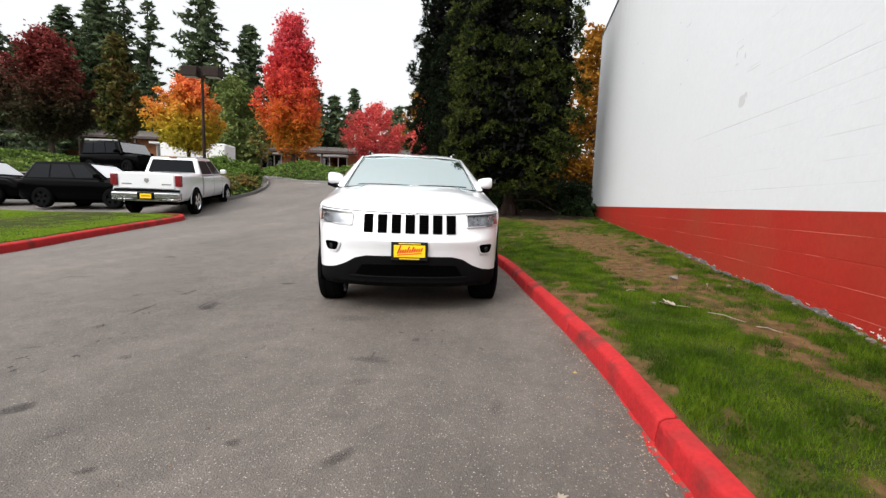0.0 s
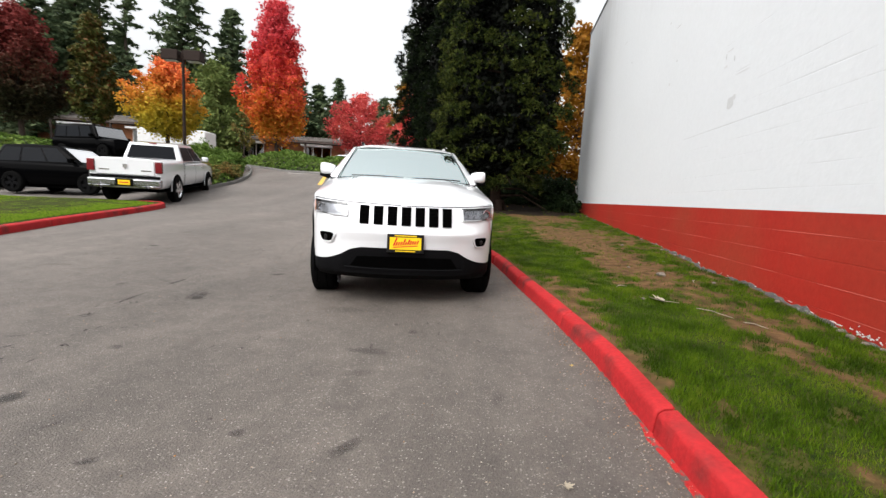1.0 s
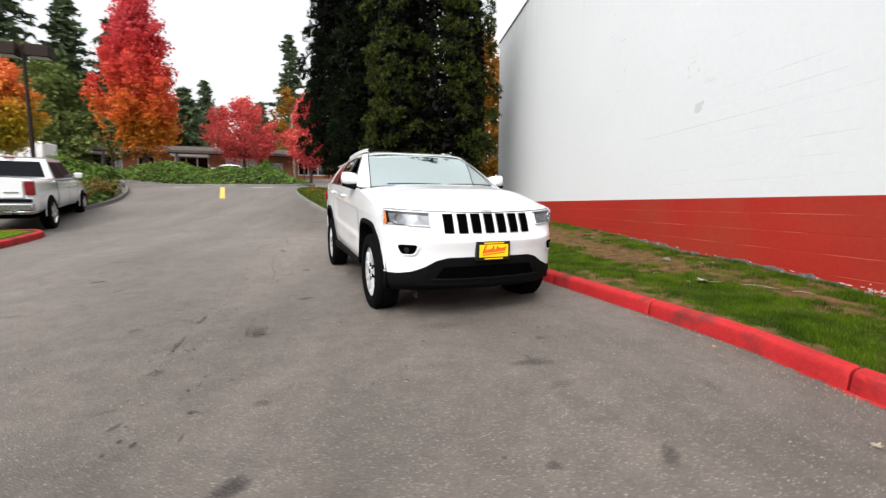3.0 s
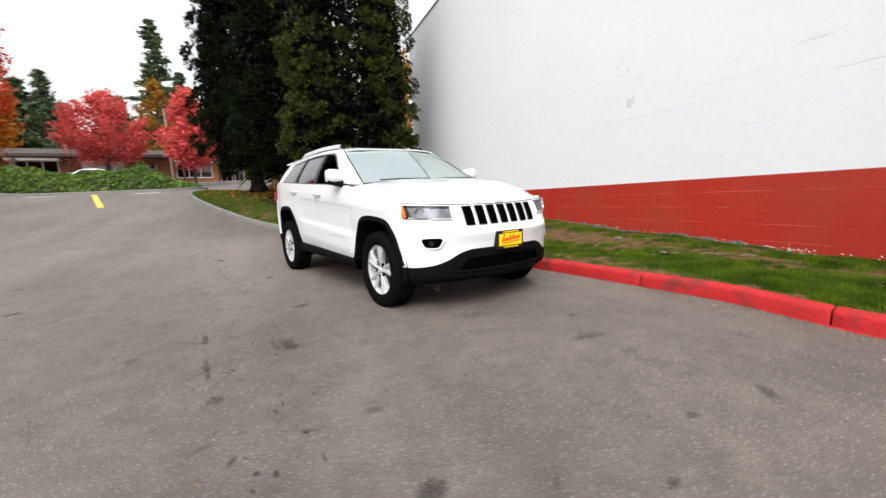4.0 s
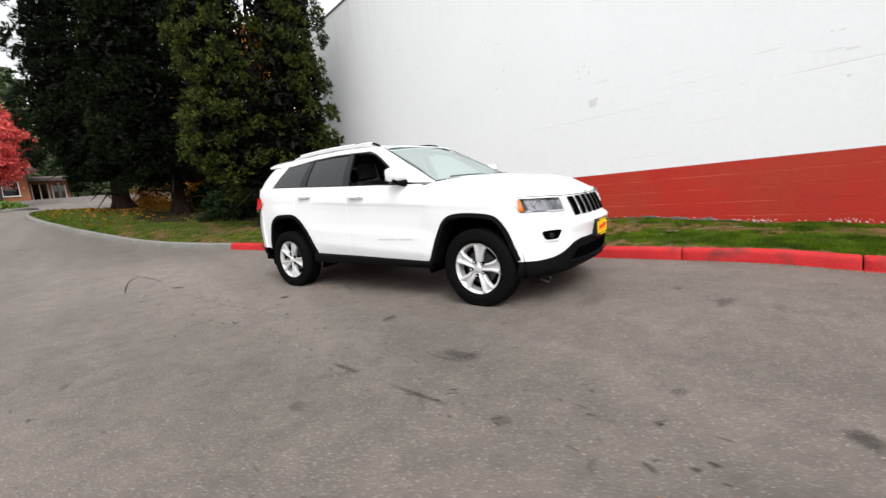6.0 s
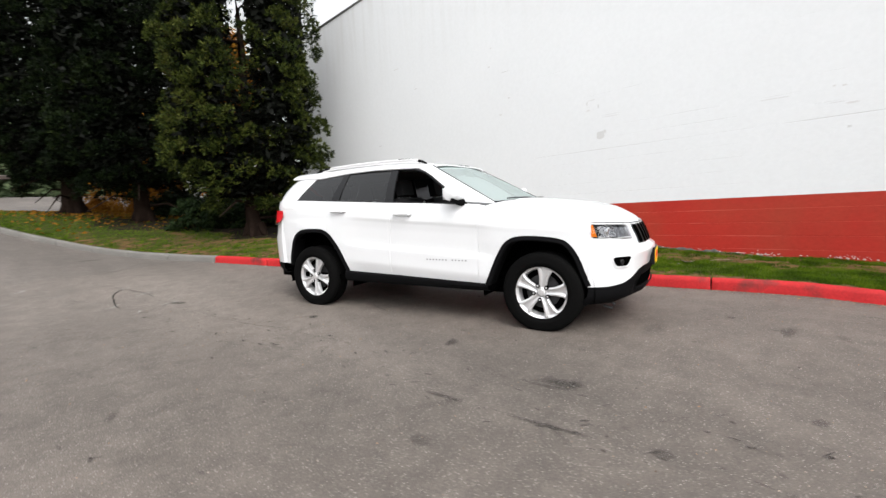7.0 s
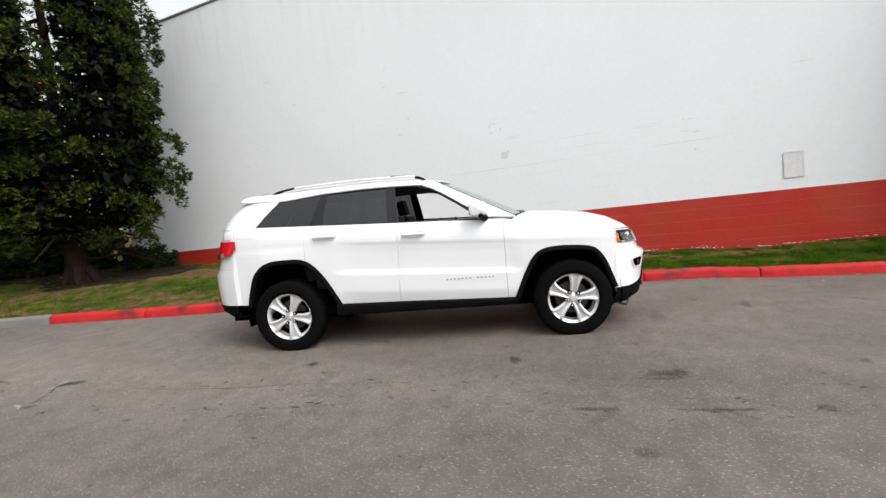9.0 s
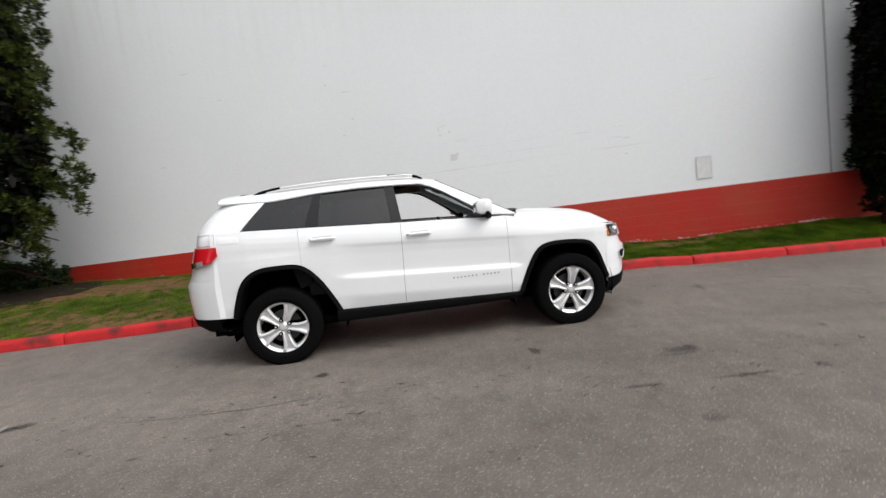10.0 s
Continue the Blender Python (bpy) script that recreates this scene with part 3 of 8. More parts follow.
# the round end of the tree bed
tail = [q for q in KERB if q.y > 25.2]
v_rows, v_vals = [], []
for q in tail:
    row = []
    for i in range(13):
        u = i / 12
        x, y = q.x + 0.1 + (max(q.x, -5.5) + 1.5 - q.x) * u, q.y - 0.1 + (25.25 - q.y + 0.1) * u
        row.append((x, y, land(q.x, q.y) * (1 - u) + verge_z(max(x, -6.5), 25.25) * u + 0.14 * (1 - u)))
    v_rows.append(row)
    v_vals += [0.5 + 0.5 * noise.noise((p[0], p[1], 3)) for p in row]
soil_patch("tree_bed_end", v_rows, v_vals, "grassy end of the tree bed strewn with orange leaves")


# ---- grass blades, denser where the soil is not bare
def blades(name, places, height, width, material, label, lean=0.5, seed=1):
    """places: array of x, y, z. Three-cornered blades in tufts of three."""
    rng = np.random.default_rng(seed)
    p = np.repeat(places, 3, axis=0)
    n = len(p)
    p[:, :2] += rng.normal(0, 0.012, (n, 2))
    a = rng.uniform(0, 2 * np.pi, n)
    tall = np.array([0.75 + 0.7 * noise.noise((q[0] * 2.6, q[1] * 2.6, seed)) for q in places])
    h = height * rng.uniform(0.45, 1.25, n) * np.repeat(np.clip(tall, 0.35, 1.4), 3)
    d = np.stack([np.cos(a), np.sin(a)], 1)
    tip = p.copy()
    ld = rng.uniform(0, 2 * np.pi, n)
    tip[:, 0] += np.cos(ld) * h * lean * rng.uniform(0, 1, n)
    tip[:, 1] += np.sin(ld) * h * lean * rng.uniform(0, 1, n)
    tip[:, 2] += h
    l, r = p.copy(), p.copy()
    l[:, :2] -= d * width / 2
    r[:, :2] += d * width / 2
    l[:, 2] -= 0.008
    r[:, 2] -= 0.008
    co = np.stack([l, r, tip], 1).reshape(-1, 3)
    ob = part(name, raw_mesh(name, co, tris=np.arange(3 * n).reshape(-1, 3)), material)
    return tagged(ob, label, "grass", kind="stuff")


GRASS = leafy("grass_blades", [(0.014, 0.032, 0.003), (0.040, 0.080, 0.004), (0.095, 0.160, 0.007), (0.180, 0.200, 0.024)], rough=0.6, through_light=0.3, big=0.6, patch=3.0)
rng = np.random.default_rng(3)
spots = []
while len(spots) < 80000:
    y = -3 + 17 * rng.random() ** 1.15
    k = kerb_x(y) + 0.15
    x = k + (WALL_X - 0.03 - k) * rng.random()
    if bare(x, y) < 0.80 * rng.random() + 0.06 or rng.random() < 0.05:
        spots.append((x, y, verge_z(x, y)))
# loose grit and leaf crumbs on the road, gathered along the kerb
GRIT = leafy("grit_and_crumbs", [(0.10, 0.075, 0.05), (0.26, 0.20, 0.14), (0.42, 0.38, 0.33), (0.36, 0.16, 0.04)], rough=0.8, through_light=0.0)
grng = np.random.default_rng(11)
gp = []
for i in range(5200):
    y = grng.uniform(-4.0, 9.0)
    x = kerb_x(y) - 0.01 - (grng.exponential(0.10) if i < 2600 else 5.5 * grng.random() ** 1.3)
    gp.append((x, y, land(x, y) + 0.003))
gp = np.array(gp)
gs = grng.uniform(0.0022, 0.0052, len(gp))[:, None, None] * grng.uniform(0.6, 1.5, (len(gp), 1, 3))
corner = np.array([(1, 0, 0), (0, 1, 0), (-1, 0, 0), (0, -1, 0), (0.2, 0.1, 0.8), (0, 0, -0.6)])
gco = (gp[:, None, :] + corner[None] * gs).reshape(-1, 3)
side8 = np.array([(0, 1, 4), (1, 2, 4), (2, 3, 4), (3, 0, 4), (1, 0, 5), (2, 1, 5), (3, 2, 5), (0, 3, 5)])
gtri = (np.arange(len(gp))[:, None, None] * 6 + side8[None]).reshape(-1, 3)
tagged(part("grit", raw_mesh("grit", gco, tris=gtri), GRIT), "loose pale grit and leaf crumbs on the asphalt", "grit", kind="stuff")
blades("grass", np.array(spots), 0.040, 0.0065, GRASS, "short green grass growing in patches on the verge", lean=0.9, seed=2)
# ---------------------------------------------------------------- the painted block wall
WHITE_WALL = paint("white_wall_paint", (0.74, 0.757, 0.775), rough=0.8, var=0.03, coarse=0.5, fine=14, bump=0.16, bump_scale=28)
RED_WALL = paint("red_wall_paint", (0.40, 0.024, 0.014), rough=0.65, spec=0.3, var=0.12, coarse=0.7, fine=22, bump=0.35, bump_scale=28,
                 second=(0.36, 0.04, 0.02), second_scale=0.9, second_from=0.45, second_to=0.7)
tn, tl = WHITE_WALL.node_tree.nodes, WHITE_WALL.node_tree.links
tb = tn["Principled BSDF"]
run_tc, run_map, run_no, run_cut, run_z, run_up, run_k, run_mix = [tn.new("ShaderNode" + q) for q in ("TexCoord", "Mapping", "TexNoise", "MapRange", "SeparateXYZ", "MapRange", "Math", "Mix")]
run_map.inputs["Scale"].default_value = (1, 3.2, 0.22)
run_no.inputs["Scale"].default_value, run_no.inputs["Detail"].default_value = 1.6, 5
run_cut.inputs["From Min"].default_value, run_cut.inputs["From Max"].default_value = 0.45, 0.75
run_up.inputs["From Min"].default_value, run_up.inputs["From Max"].default_value = 4.6, 7.6
run_up.inputs["To Min"].default_value, run_up.inputs["To Max"].default_value = 0.0, 0.45
run_k.operation = "MULTIPLY"
run_mix.data_type, run_mix.blend_type = "RGBA", "MULTIPLY"
run_mix.inputs["B"].default_value = (0.80, 0.78, 0.74, 1)
for a_out, b_in in ((run_tc.outputs["Object"], run_map.inputs["Vector"]), (run_map.outputs["Vector"], run_no.inputs["Vector"]), (run_no.outputs["Fac"], run_cut.inputs["Value"]), (run_tc.outputs["Object"], run_z.inputs["Vector"]),
                    (run_z.outputs["Z"], run_up.inputs["Value"]), (run_cut.outputs["Result"], run_k.inputs[0]), (run_up.outputs["Result"], run_k.inputs[1]), (run_k.outputs[0], run_mix.inputs["Factor"]),
                    (tb.inputs["Base Color"].links[0].from_socket, run_mix.inputs["A"]), (run_mix.outputs["Result"], tb.inputs["Base Color"])):
    tl.new(a_out, b_in)
GREY_PATCH = paint("grey_patch_paint", (0.64, 0.64, 0.645), rough=0.7, var=0.1, coarse=8)
FLASHING = paint("grey_roof_flashing", (0.34, 0.34, 0.34), rough=0.5, metal=0.3, var=0.1)
OLD_PAINT = paint("old_paint_scab", (0.60, 0.605, 0.61), rough=0.85, var=0.1)
MORTAR = paint("painted_mortar", (0.48, 0.48, 0.48), rough=0.85, var=0.1)
MORTAR_RED = paint("pale_red_mortar", (0.58, 0.11, 0.08), rough=0.9, var=0.2, coarse=2, fine=30)
ROOFING = paint("grey_roofing", (0.2, 0.2, 0.2), rough=0.9, var=0.1)
COURSE, JOINT_Z, PAINT_LINE, WALL_TOP, WALL_N, WALL_S = 0.2032, 1.222, 1.205, 7.55, 17.75, -13.0

wall = thing("wall_east", None, "tall block wall painted white above a red band", "wall", kind="structure")
core = Shape().box(WALL_X + 0.004, WALL_X + 0.25, WALL_S, WALL_N - 0.012, -0.6, PAINT_LINE - 0.003)
part("mortar", core, MORTAR_RED, wall, "red painted mortar between the block courses", smooth=False)
core = Shape().box(WALL_X + 0.0014, WALL_X + 0.25, WALL_S, WALL_N - 0.012, PAINT_LINE - 0.003, WALL_TOP)
part("mortar", core, MORTAR, wall, "white painted mortar between the block courses", smooth=False)


# stretches where the paint has not filled a joint: joint above the paint line, from y, to y, how open
OPEN_JOINTS = [(5, 3.45, 7.5, 1.0), (5, 2.0, 3.3, 0.9), (1, 3.5, 7.8, 0.5), (2, 4.9, 7.7, 0.4), (2, 3.6, 4.35, 0.7), (3, 4.7, 6.9, 0.4), (3, 3.6, 4.4, 0.75), (4, 3.6, 5.9, 0.45), (4, 6.0, 7.1, 0.3),
               (6, 3.7, 5.7, 0.6), (6, 2.5, 2.9, 0.6), (7, 3.9, 5.65, 0.7), (7, 2.95, 3.55, 0.95), (8, 5.45, 5.95, 1.0), (8, 2.4, 2.85, 0.6), (9, 6.0, 6.3, 1.0), (10, 5.05, 6.35, 0.7), (10, 0.5, 1.15, 1.0), (12, 2.2, 3.4, 0.5), (13, 6.6, 7.6, 0.3)]


def joint_open(k, y):
    """How far the joint under course k stands open at y."""
    if k < 0:
        return 0.45 + 0.35 * noise.noise((y * 0.7, k * 3.1, 2))
    broken = 0.55 + 0.9 * noise.fractal((y * 1.3, k * 5.3, 4), 1.0, 2.0, 3)
    return max([0.0] + [w * smooth_step(y, a, a + 0.25) * (1 - smooth_step(y, b - 0.25, b)) for j, a, b, w in OPEN_JOINTS if j == k]) * min(1.0, max(0.25, broken))


def course(z0, z1, seed):
    """One course: a flat face whose edges show only where the paint has not filled the joint."""
    rows = []
    for y in np.arange(WALL_S, WALL_N + 0.001, 0.1):
        gap = [joint_open(seed + k, y) if seed + k else 0.0 for k in (0, 1)]
        e0, e1 = [0.00005 + 0.0025 * g for g in gap]
        d0, d1 = [0.0001 + 0.0016 * g for g in gap]
        rows.append([(WALL_X + 0.03, y, z0 + e0), (WALL_X + d0, y, z0 + e0), (WALL_X, y, z0 + e0 + 0.007), (WALL_X, y, z1 - e1 - 0.007), (WALL_X + d1, y, z1 - e1), (WALL_X + 0.03, y, z1 - e1)])
    s = Shape().grid(rows)
    n = len(rows)
    s.f.append(tuple(range(6)))
    s.f.append(tuple(reversed(range((n - 1) * 6, n * 6))))
    return s


for i in range(-6, 32):
    z0 = PAINT_LINE if i == 0 else JOINT_Z + i * COURSE
    z1 = PAINT_LINE if i == -1 else min(JOINT_Z + (i + 1) * COURSE, WALL_TOP)
    if z1 - z0 > 0.05:
        part("block_course", course(z0, z1, i), RED_WALL if i < 0 else WHITE_WALL, wall, smooth=False)
# pale broken lines laid along the joints of the red band
lines = Shape()
line_rng = random.Random(41)
for i in range(-5, 0):
    y, z = -1.0, JOINT_Z + i * COURSE
    while y < 12:
        l = line_rng.uniform(0.25, 1.3)
        if z > lerp_table(y, WALL_FOOT) + 0.06 and z > lerp_table(y + l, WALL_FOOT) + 0.06 and line_rng.random() < 0.30 + 0.45 * smooth_step(y, 2.2, 3.4):
            w = line_rng.uniform(0.0012, 0.0022) * (0.6 + 0.9 * smooth_step(y, 2.2, 3.4))
            lines.grid([[(WALL_X - 0.0012, y + l * k / 6, z - w * (1 - (k / 3 - 1) ** 4) - 0.0004), (WALL_X - 0.0012, y + l * k / 6, z + w * (1 - (k / 3 - 1) ** 4) + 0.0004)] for k in range(7)])
        y += l + line_rng.uniform(0.0, 0.5)
part("pale_line", lines, MORTAR_RED, wall, "pale mortar lines in the red band", smooth=False, kind="stuff")
part("coping", Shape().box(WALL_X - 0.03, WALL_X + 0.3, WALL_S - 0.03, WALL_N + 0.03, WALL_TOP + 0.002, WALL_TOP + 0.045), FLASHING, wall, "grey metal coping along the wall's top", bevel=0.008)
# the rest of the building, behind the wall
tagged(part("wall_north", Shape().box(WALL_X + 0.254, 24, WALL_N - 0.25, WALL_N, -0.5, WALL_TOP), WHITE_WALL, smooth=False), "white block wall round the building's corner", "wall", kind="structure")
tagged(part("wall_south", Shape().box(WALL_X + 0.254, 24, WALL_S, WALL_S + 0.25, -0.6, WALL_TOP), WHITE_WALL, smooth=False), "white block wall at the building's far end", "wall", kind="structure")
tagged(part("wall_back", Shape().box(24.002, 24.25, WALL_S, WALL_N, -0.6, WALL_TOP), WHITE_WALL, smooth=False), "white block wall at the building's back", "wall", kind="structure")
tagged(part("flat_roof", Shape().box(WALL_X + 0.256, 24, WALL_S + 0.252, WALL_N - 0.252, WALL_TOP - 0.4, WALL_TOP - 0.2), ROOFING, smooth=False), "flat grey roof behind the parapet", "roof", kind="structure")

# painted-over service plate, its frame a hair proud of the wall
plate = thing("wall_plate", pose(WALL_X, 1.08, 1.615), "grey painted-over service plate on the white wall", "wall plate")
part("panel", Shape().box(-0.012, 0.0, -0.135, 0.135, -0.21, 0.21), GREY_PATCH, plate, bevel=0.012)
part("rim", Shape().box(-0.016, -0.011, -0.14, -0.118, -0.215, 0.215).box(-0.016, -0.011, 0.118, 0.14, -0.215, 0.215).box(-0.016, -0.011, -0.118, 0.118, 0.19, 0.215).box(-0.016, -0.011, -0.118, 0.118, -0.215, -0.19), GREY_PATCH, plate)

# movement joint
JOINT_SEAL = paint("grey_joint_sealant", (0.22, 0.215, 0.21), rough=0.8, var=0.3, coarse=3)
part("wall_joint", Shape().tube([(WALL_X - 0.001, -1.11, 1.21), (WALL_X - 0.001, -1.1, 3.0), (WALL_X - 0.001, -1.09, 7.5)], 0.010, 6), JOINT_SEAL, wall, "thin vertical sealant joint in the white wall")


def flake(y, z, w, h, seed):
    """A chip or scab of old paint, a few millimetres thick with a ragged outline."""
    r = random.Random(seed)
    n = 11
    pts = []
    for i in range(n):
        a = 2 * math.pi * i / n
        k = r.uniform(0.65, 1.1)
        c, s = math.cos(a), math.sin(a)
        q = 1 / max(abs(c), abs(s)) ** 0.7
        pts.append((c * k * q * w / 2, s * k * q * h / 2))
    return Shape().prism(pts, 0.0015, lambda u, v, d: Vector((WALL_X - 0.001 - d, y + u, z + v)))


FLAKES = [(5.91, 2.50, 0.17, 0.20, OLD_PAINT), (5.83, 2.55, 0.06, 0.09, GREY_PATCH), (6.08, 3.17, 0.16, 0.022, GREY_PATCH), (6.15, 2.99, 0.10, 0.035, GREY_PATCH), (5.95, 3.04, 0.03, 0.09, OLD_PAINT), (6.17, 3.12, 0.025, 0.08, OLD_PAINT),
          (5.70, 2.815, 0.36, 0.014, GREY_PATCH), (8.50, 4.41, 0.08, 0.05, GREY_PATCH), (8.06, 4.20, 0.26, 0.02, OLD_PAINT), (8.43, 4.80, 0.06, 0.04, GREY_PATCH), (7.98, 3.62, 0.06, 0.04, OLD_PAINT), (8.22, 3.30, 0.10, 0.05, GREY_PATCH),
          (11.76, 5.20, 0.30, 0.03, GREY_PATCH), (2.65, 2.64, 0.05, 0.03, GREY_PATCH), (2.55, 2.63, 0.07, 0.03, GREY_PATCH), (2.47, 2.39, 0.17, 0.03, GREY_PATCH), (2.62, 2.42, 0.22, 0.012, OLD_PAINT), (2.49, 2.08, 0.05, 0.04, OLD_PAINT),
          (12.7, 3.23, 0.12, 0.03, OLD_PAINT), (11.0, 4.5, 0.12, 0.03, OLD_PAINT), (3.3, 2.61, 0.4, 0.012, OLD_PAINT)]
for i, (y, z, w, h, m) in enumerate(FLAKES):
    part("paint_flake", flake(y, z, w * 0.9, h * 0.85, i), m, wall, "scab of old paint on the white wall")

# the crumbling footing: rough lumps of bare concrete where the red paint ends
FOOTING = paint("crumbled_footing", (0.085, 0.075, 0.070), rough=1.0, var=0.5, coarse=9, fine=60, bump=1.0, bump_scale=40, second=(0.17, 0.16, 0.155), second_scale=14, second_from=0.60, second_to=0.66)
rows = []
for y in np.arange(0.8, 15.5, 0.03):
    f = lerp_table(y, WALL_FOOT)
    h = -0.05 + 0.070 * smooth_step(y, 2.6, 4.0) * (1 - 0.5 * smooth_step(y, 7, 10)) + 0.06 * noise.fractal((y * 1.9, 3, 0), 1, 2, 4) + 0.03 * noise.noise((y * 11, 0, 5))
    d = 0.02 + 0.03 * abs(noise.noise((y * 6, 9, 1)))
    rows.append([(WALL_X - d - 0.03, y, f - 0.05), (WALL_X - d, y, f + h * 0.5), (WALL_X - d * 0.5, y, f + h), (WALL_X + 0.01, y, f + h * 1.05)])
part("footing", Shape().grid(rows), FOOTING, wall, "crumbling grey concrete footing with flaking paint", smooth=False)
# curled chips of white undercoat where the red paint has let go
CHIP_WHITE = paint("white_undercoat", (0.62, 0.60, 0.57), rough=0.9, var=0.2, coarse=20)
chips = Shape()
chip_rng = random.Random(77)
for i in range(190):
    spot = chip_rng.random()
    if spot < 0.55:     # thin curls along the foot
        y = chip_rng.choice((chip_rng.gauss(1.3, 0.35), chip_rng.gauss(0.2, 0.5), chip_rng.gauss(-0.7, 0.25), chip_rng.uniform(2.6, 9)))
        z = lerp_table(y, WALL_FOOT) + 0.022 + abs(chip_rng.gauss(0.0, 0.007))
        w, h, turn = chip_rng.uniform(0.012, 0.042), chip_rng.uniform(0.002, 0.006), chip_rng.uniform(-12, 12)
    else:               # crumbled patches
        y = chip_rng.choice((chip_rng.gauss(2.48, 0.10), chip_rng.gauss(2.30, 0.06), chip_rng.gauss(3.42, 0.08), chip_rng.gauss(-0.75, 0.12)))
        z = lerp_table(y, WALL_FOOT) + 0.012 + abs(chip_rng.gauss(0.0, 0.022))
        w, h, turn = chip_rng.uniform(0.004, 0.013), chip_rng.uniform(0.003, 0.010), chip_rng.uniform(-50, 50)
    out = [(w * k * math.cos(b), h * k * math.sin(b)) for b, k in [(2 * math.pi * j / 6, chip_rng.uniform(0.6, 1.1)) for j in range(6)]]
    c, q = math.cos(radians(turn)), math.sin(radians(turn))
    chips.prism(out, 0.003, lambda u, v, e, y=y, z=z, c=c, q=q: Vector((WALL_X - 0.001 - e - 0.15 * abs(v), y + u * c - v * q, z + u * q + v * c)))
part("paint_chips", chips, CHIP_WHITE, wall, "white chips of flaking undercoat along the wall's foot", smooth=False, kind="stuff")
STONE = paint("pale_stone", (0.16, 0.135, 0.11), rough=0.95, var=0.25, coarse=10, bump=0.6)


def rock(r, seed):
    """A small uneven stone."""
    bm = bmesh.new()
    bmesh.ops.create_icosphere(bm, subdivisions=2, radius=r)
    for v in bm.verts:
        v.co *= 1 + 0.35 * noise.noise(v.co / r * 1.4 + Vector((seed * 3.1, 0, 0)))
        v.co.z *= 0.55
    me = bpy.data.meshes.new("stone")
    bm.to_mesh(me)
    bm.free()
    return me


STONES = [(1.73, 5.36, 0.075), (2.40, 3.42, 0.045), (2.42, 3.55, 0.04), (2.41, 3.30, 0.035), (2.43, 3.18, 0.03), (2.38, 2.1, 0.04), (2.4, 7.4, 0.04), (2.41, 6.9, 0.035), (1.2, 4.2, 0.03),
          (2.1, 6.4, 0.025), (1.5, 5.9, 0.03), (2.2, 5.1, 0.03), (2.40, 13.2, 0.05), (2.42, 12.1, 0.03), (1.9, 7.9, 0.04), (2.36, 14.3, 0.05), (1.1, 6.9, 0.025), (2.41, 8.6, 0.045), (2.4, 4.3, 0.035), (2.42, 1.9, 0.035), (2.4, 1.35, 0.03)]
TWIG = paint("dry_twig", (0.24, 0.20, 0.15), rough=0.9, var=0.3, coarse=20)
for x, y, l, turn in ((1.62, 3.75, 0.30, -55), (1.78, 3.45, 0.16, -48), (1.1, 4.6, 0.14, 30), (1.95, 5.0, 0.2, 70)):
    tw = thing("twig", pose(x, y, verge_z(x, y) + 0.03, 0, 0, turn), "dry pale twig lying in the grass", "twig", "twigs on the verge")
    part("stick", Shape().tube([(-l / 2, 0, 0), (-l * 0.1, 0.012, 0.008), (l * 0.25, -0.006, 0.004), (l / 2, 0.01, -0.004)], [0.004, 0.0045, 0.0035, 0.002], 6), TWIG, tw)
for i, (x, y, r) in enumerate(STONES):
    st = part("stone", rock(r * 0.72, i), STONE, None, m=pose(x, y, verge_z(x, y) + r * 0.25, 0, 0, i * 47))
    tagged(st, "pale chipped stone lying on the bare verge", "stone", "stones on the verge")
# ---------------------------------------------------------------- the white off-road wagon (x ahead, y to its left, origin on the ground between the axles)
AXLE, TYRE_R = 1.4575, 0.378
SIDE_W = [(-2.2, 0.85), (-2.0, 0.895), (-1.7, 0.922), (-1.2, 0.932), (0.0, 0.937), (0.9, 0.937), (1.3, 0.932), (1.6, 0.924), (1.75, 0.914), (1.85, 0.897), (1.95, 0.87)]


DULL_RIM = paint("satin_chrome_rim", (0.62, 0.62, 0.64), rough=0.3, metal=0.9, var=0.05)
RAIL = paint("satin_silver_rail", (0.66, 0.66, 0.67), rough=0.45, metal=0.1, var=0.05)
LETTER_GREY = paint("satin_grey_letters", (0.33, 0.33, 0.35), rough=0.4, metal=0.3, var=0.03)
RECESS_SHADE = paint("shaded_white_paint", (0.5, 0.5, 0.52), rough=0.4, var=0.03)
LAMP_GREY = paint("lamp_reflector", (0.23, 0.235, 0.25), rough=0.22, metal=0.6, var=0.9, coarse=11, fine=30)


TUMBLE = [(0.0, 0.0), (0.05, 0.003), (0.10, 0.010), (0.17, 0.027), (0.24, 0.046), (0.34, 0.068)]
HOLLOW = [(0.0, 0.0), (0.05, 0.007), (0.30, 0.015), (0.70, 0.021), (0.85, 0.022), (0.90, 0.019), (0.985, 0.001), (1.0, 0.0)]
ROCKER = [(0.0, 0.0), (0.015, 0.0005), (0.17, 0.008), (0.20, 0.014), (0.26, 0.032), (0.34, 0.055)]
PLAIN_SIDE = [(0.0, 0.0), (0.04, 0.003), (0.15, 0.005), (0.30, 0.009), (0.45, 0.016), (0.53, 0.026), (0.62, 0.045)]


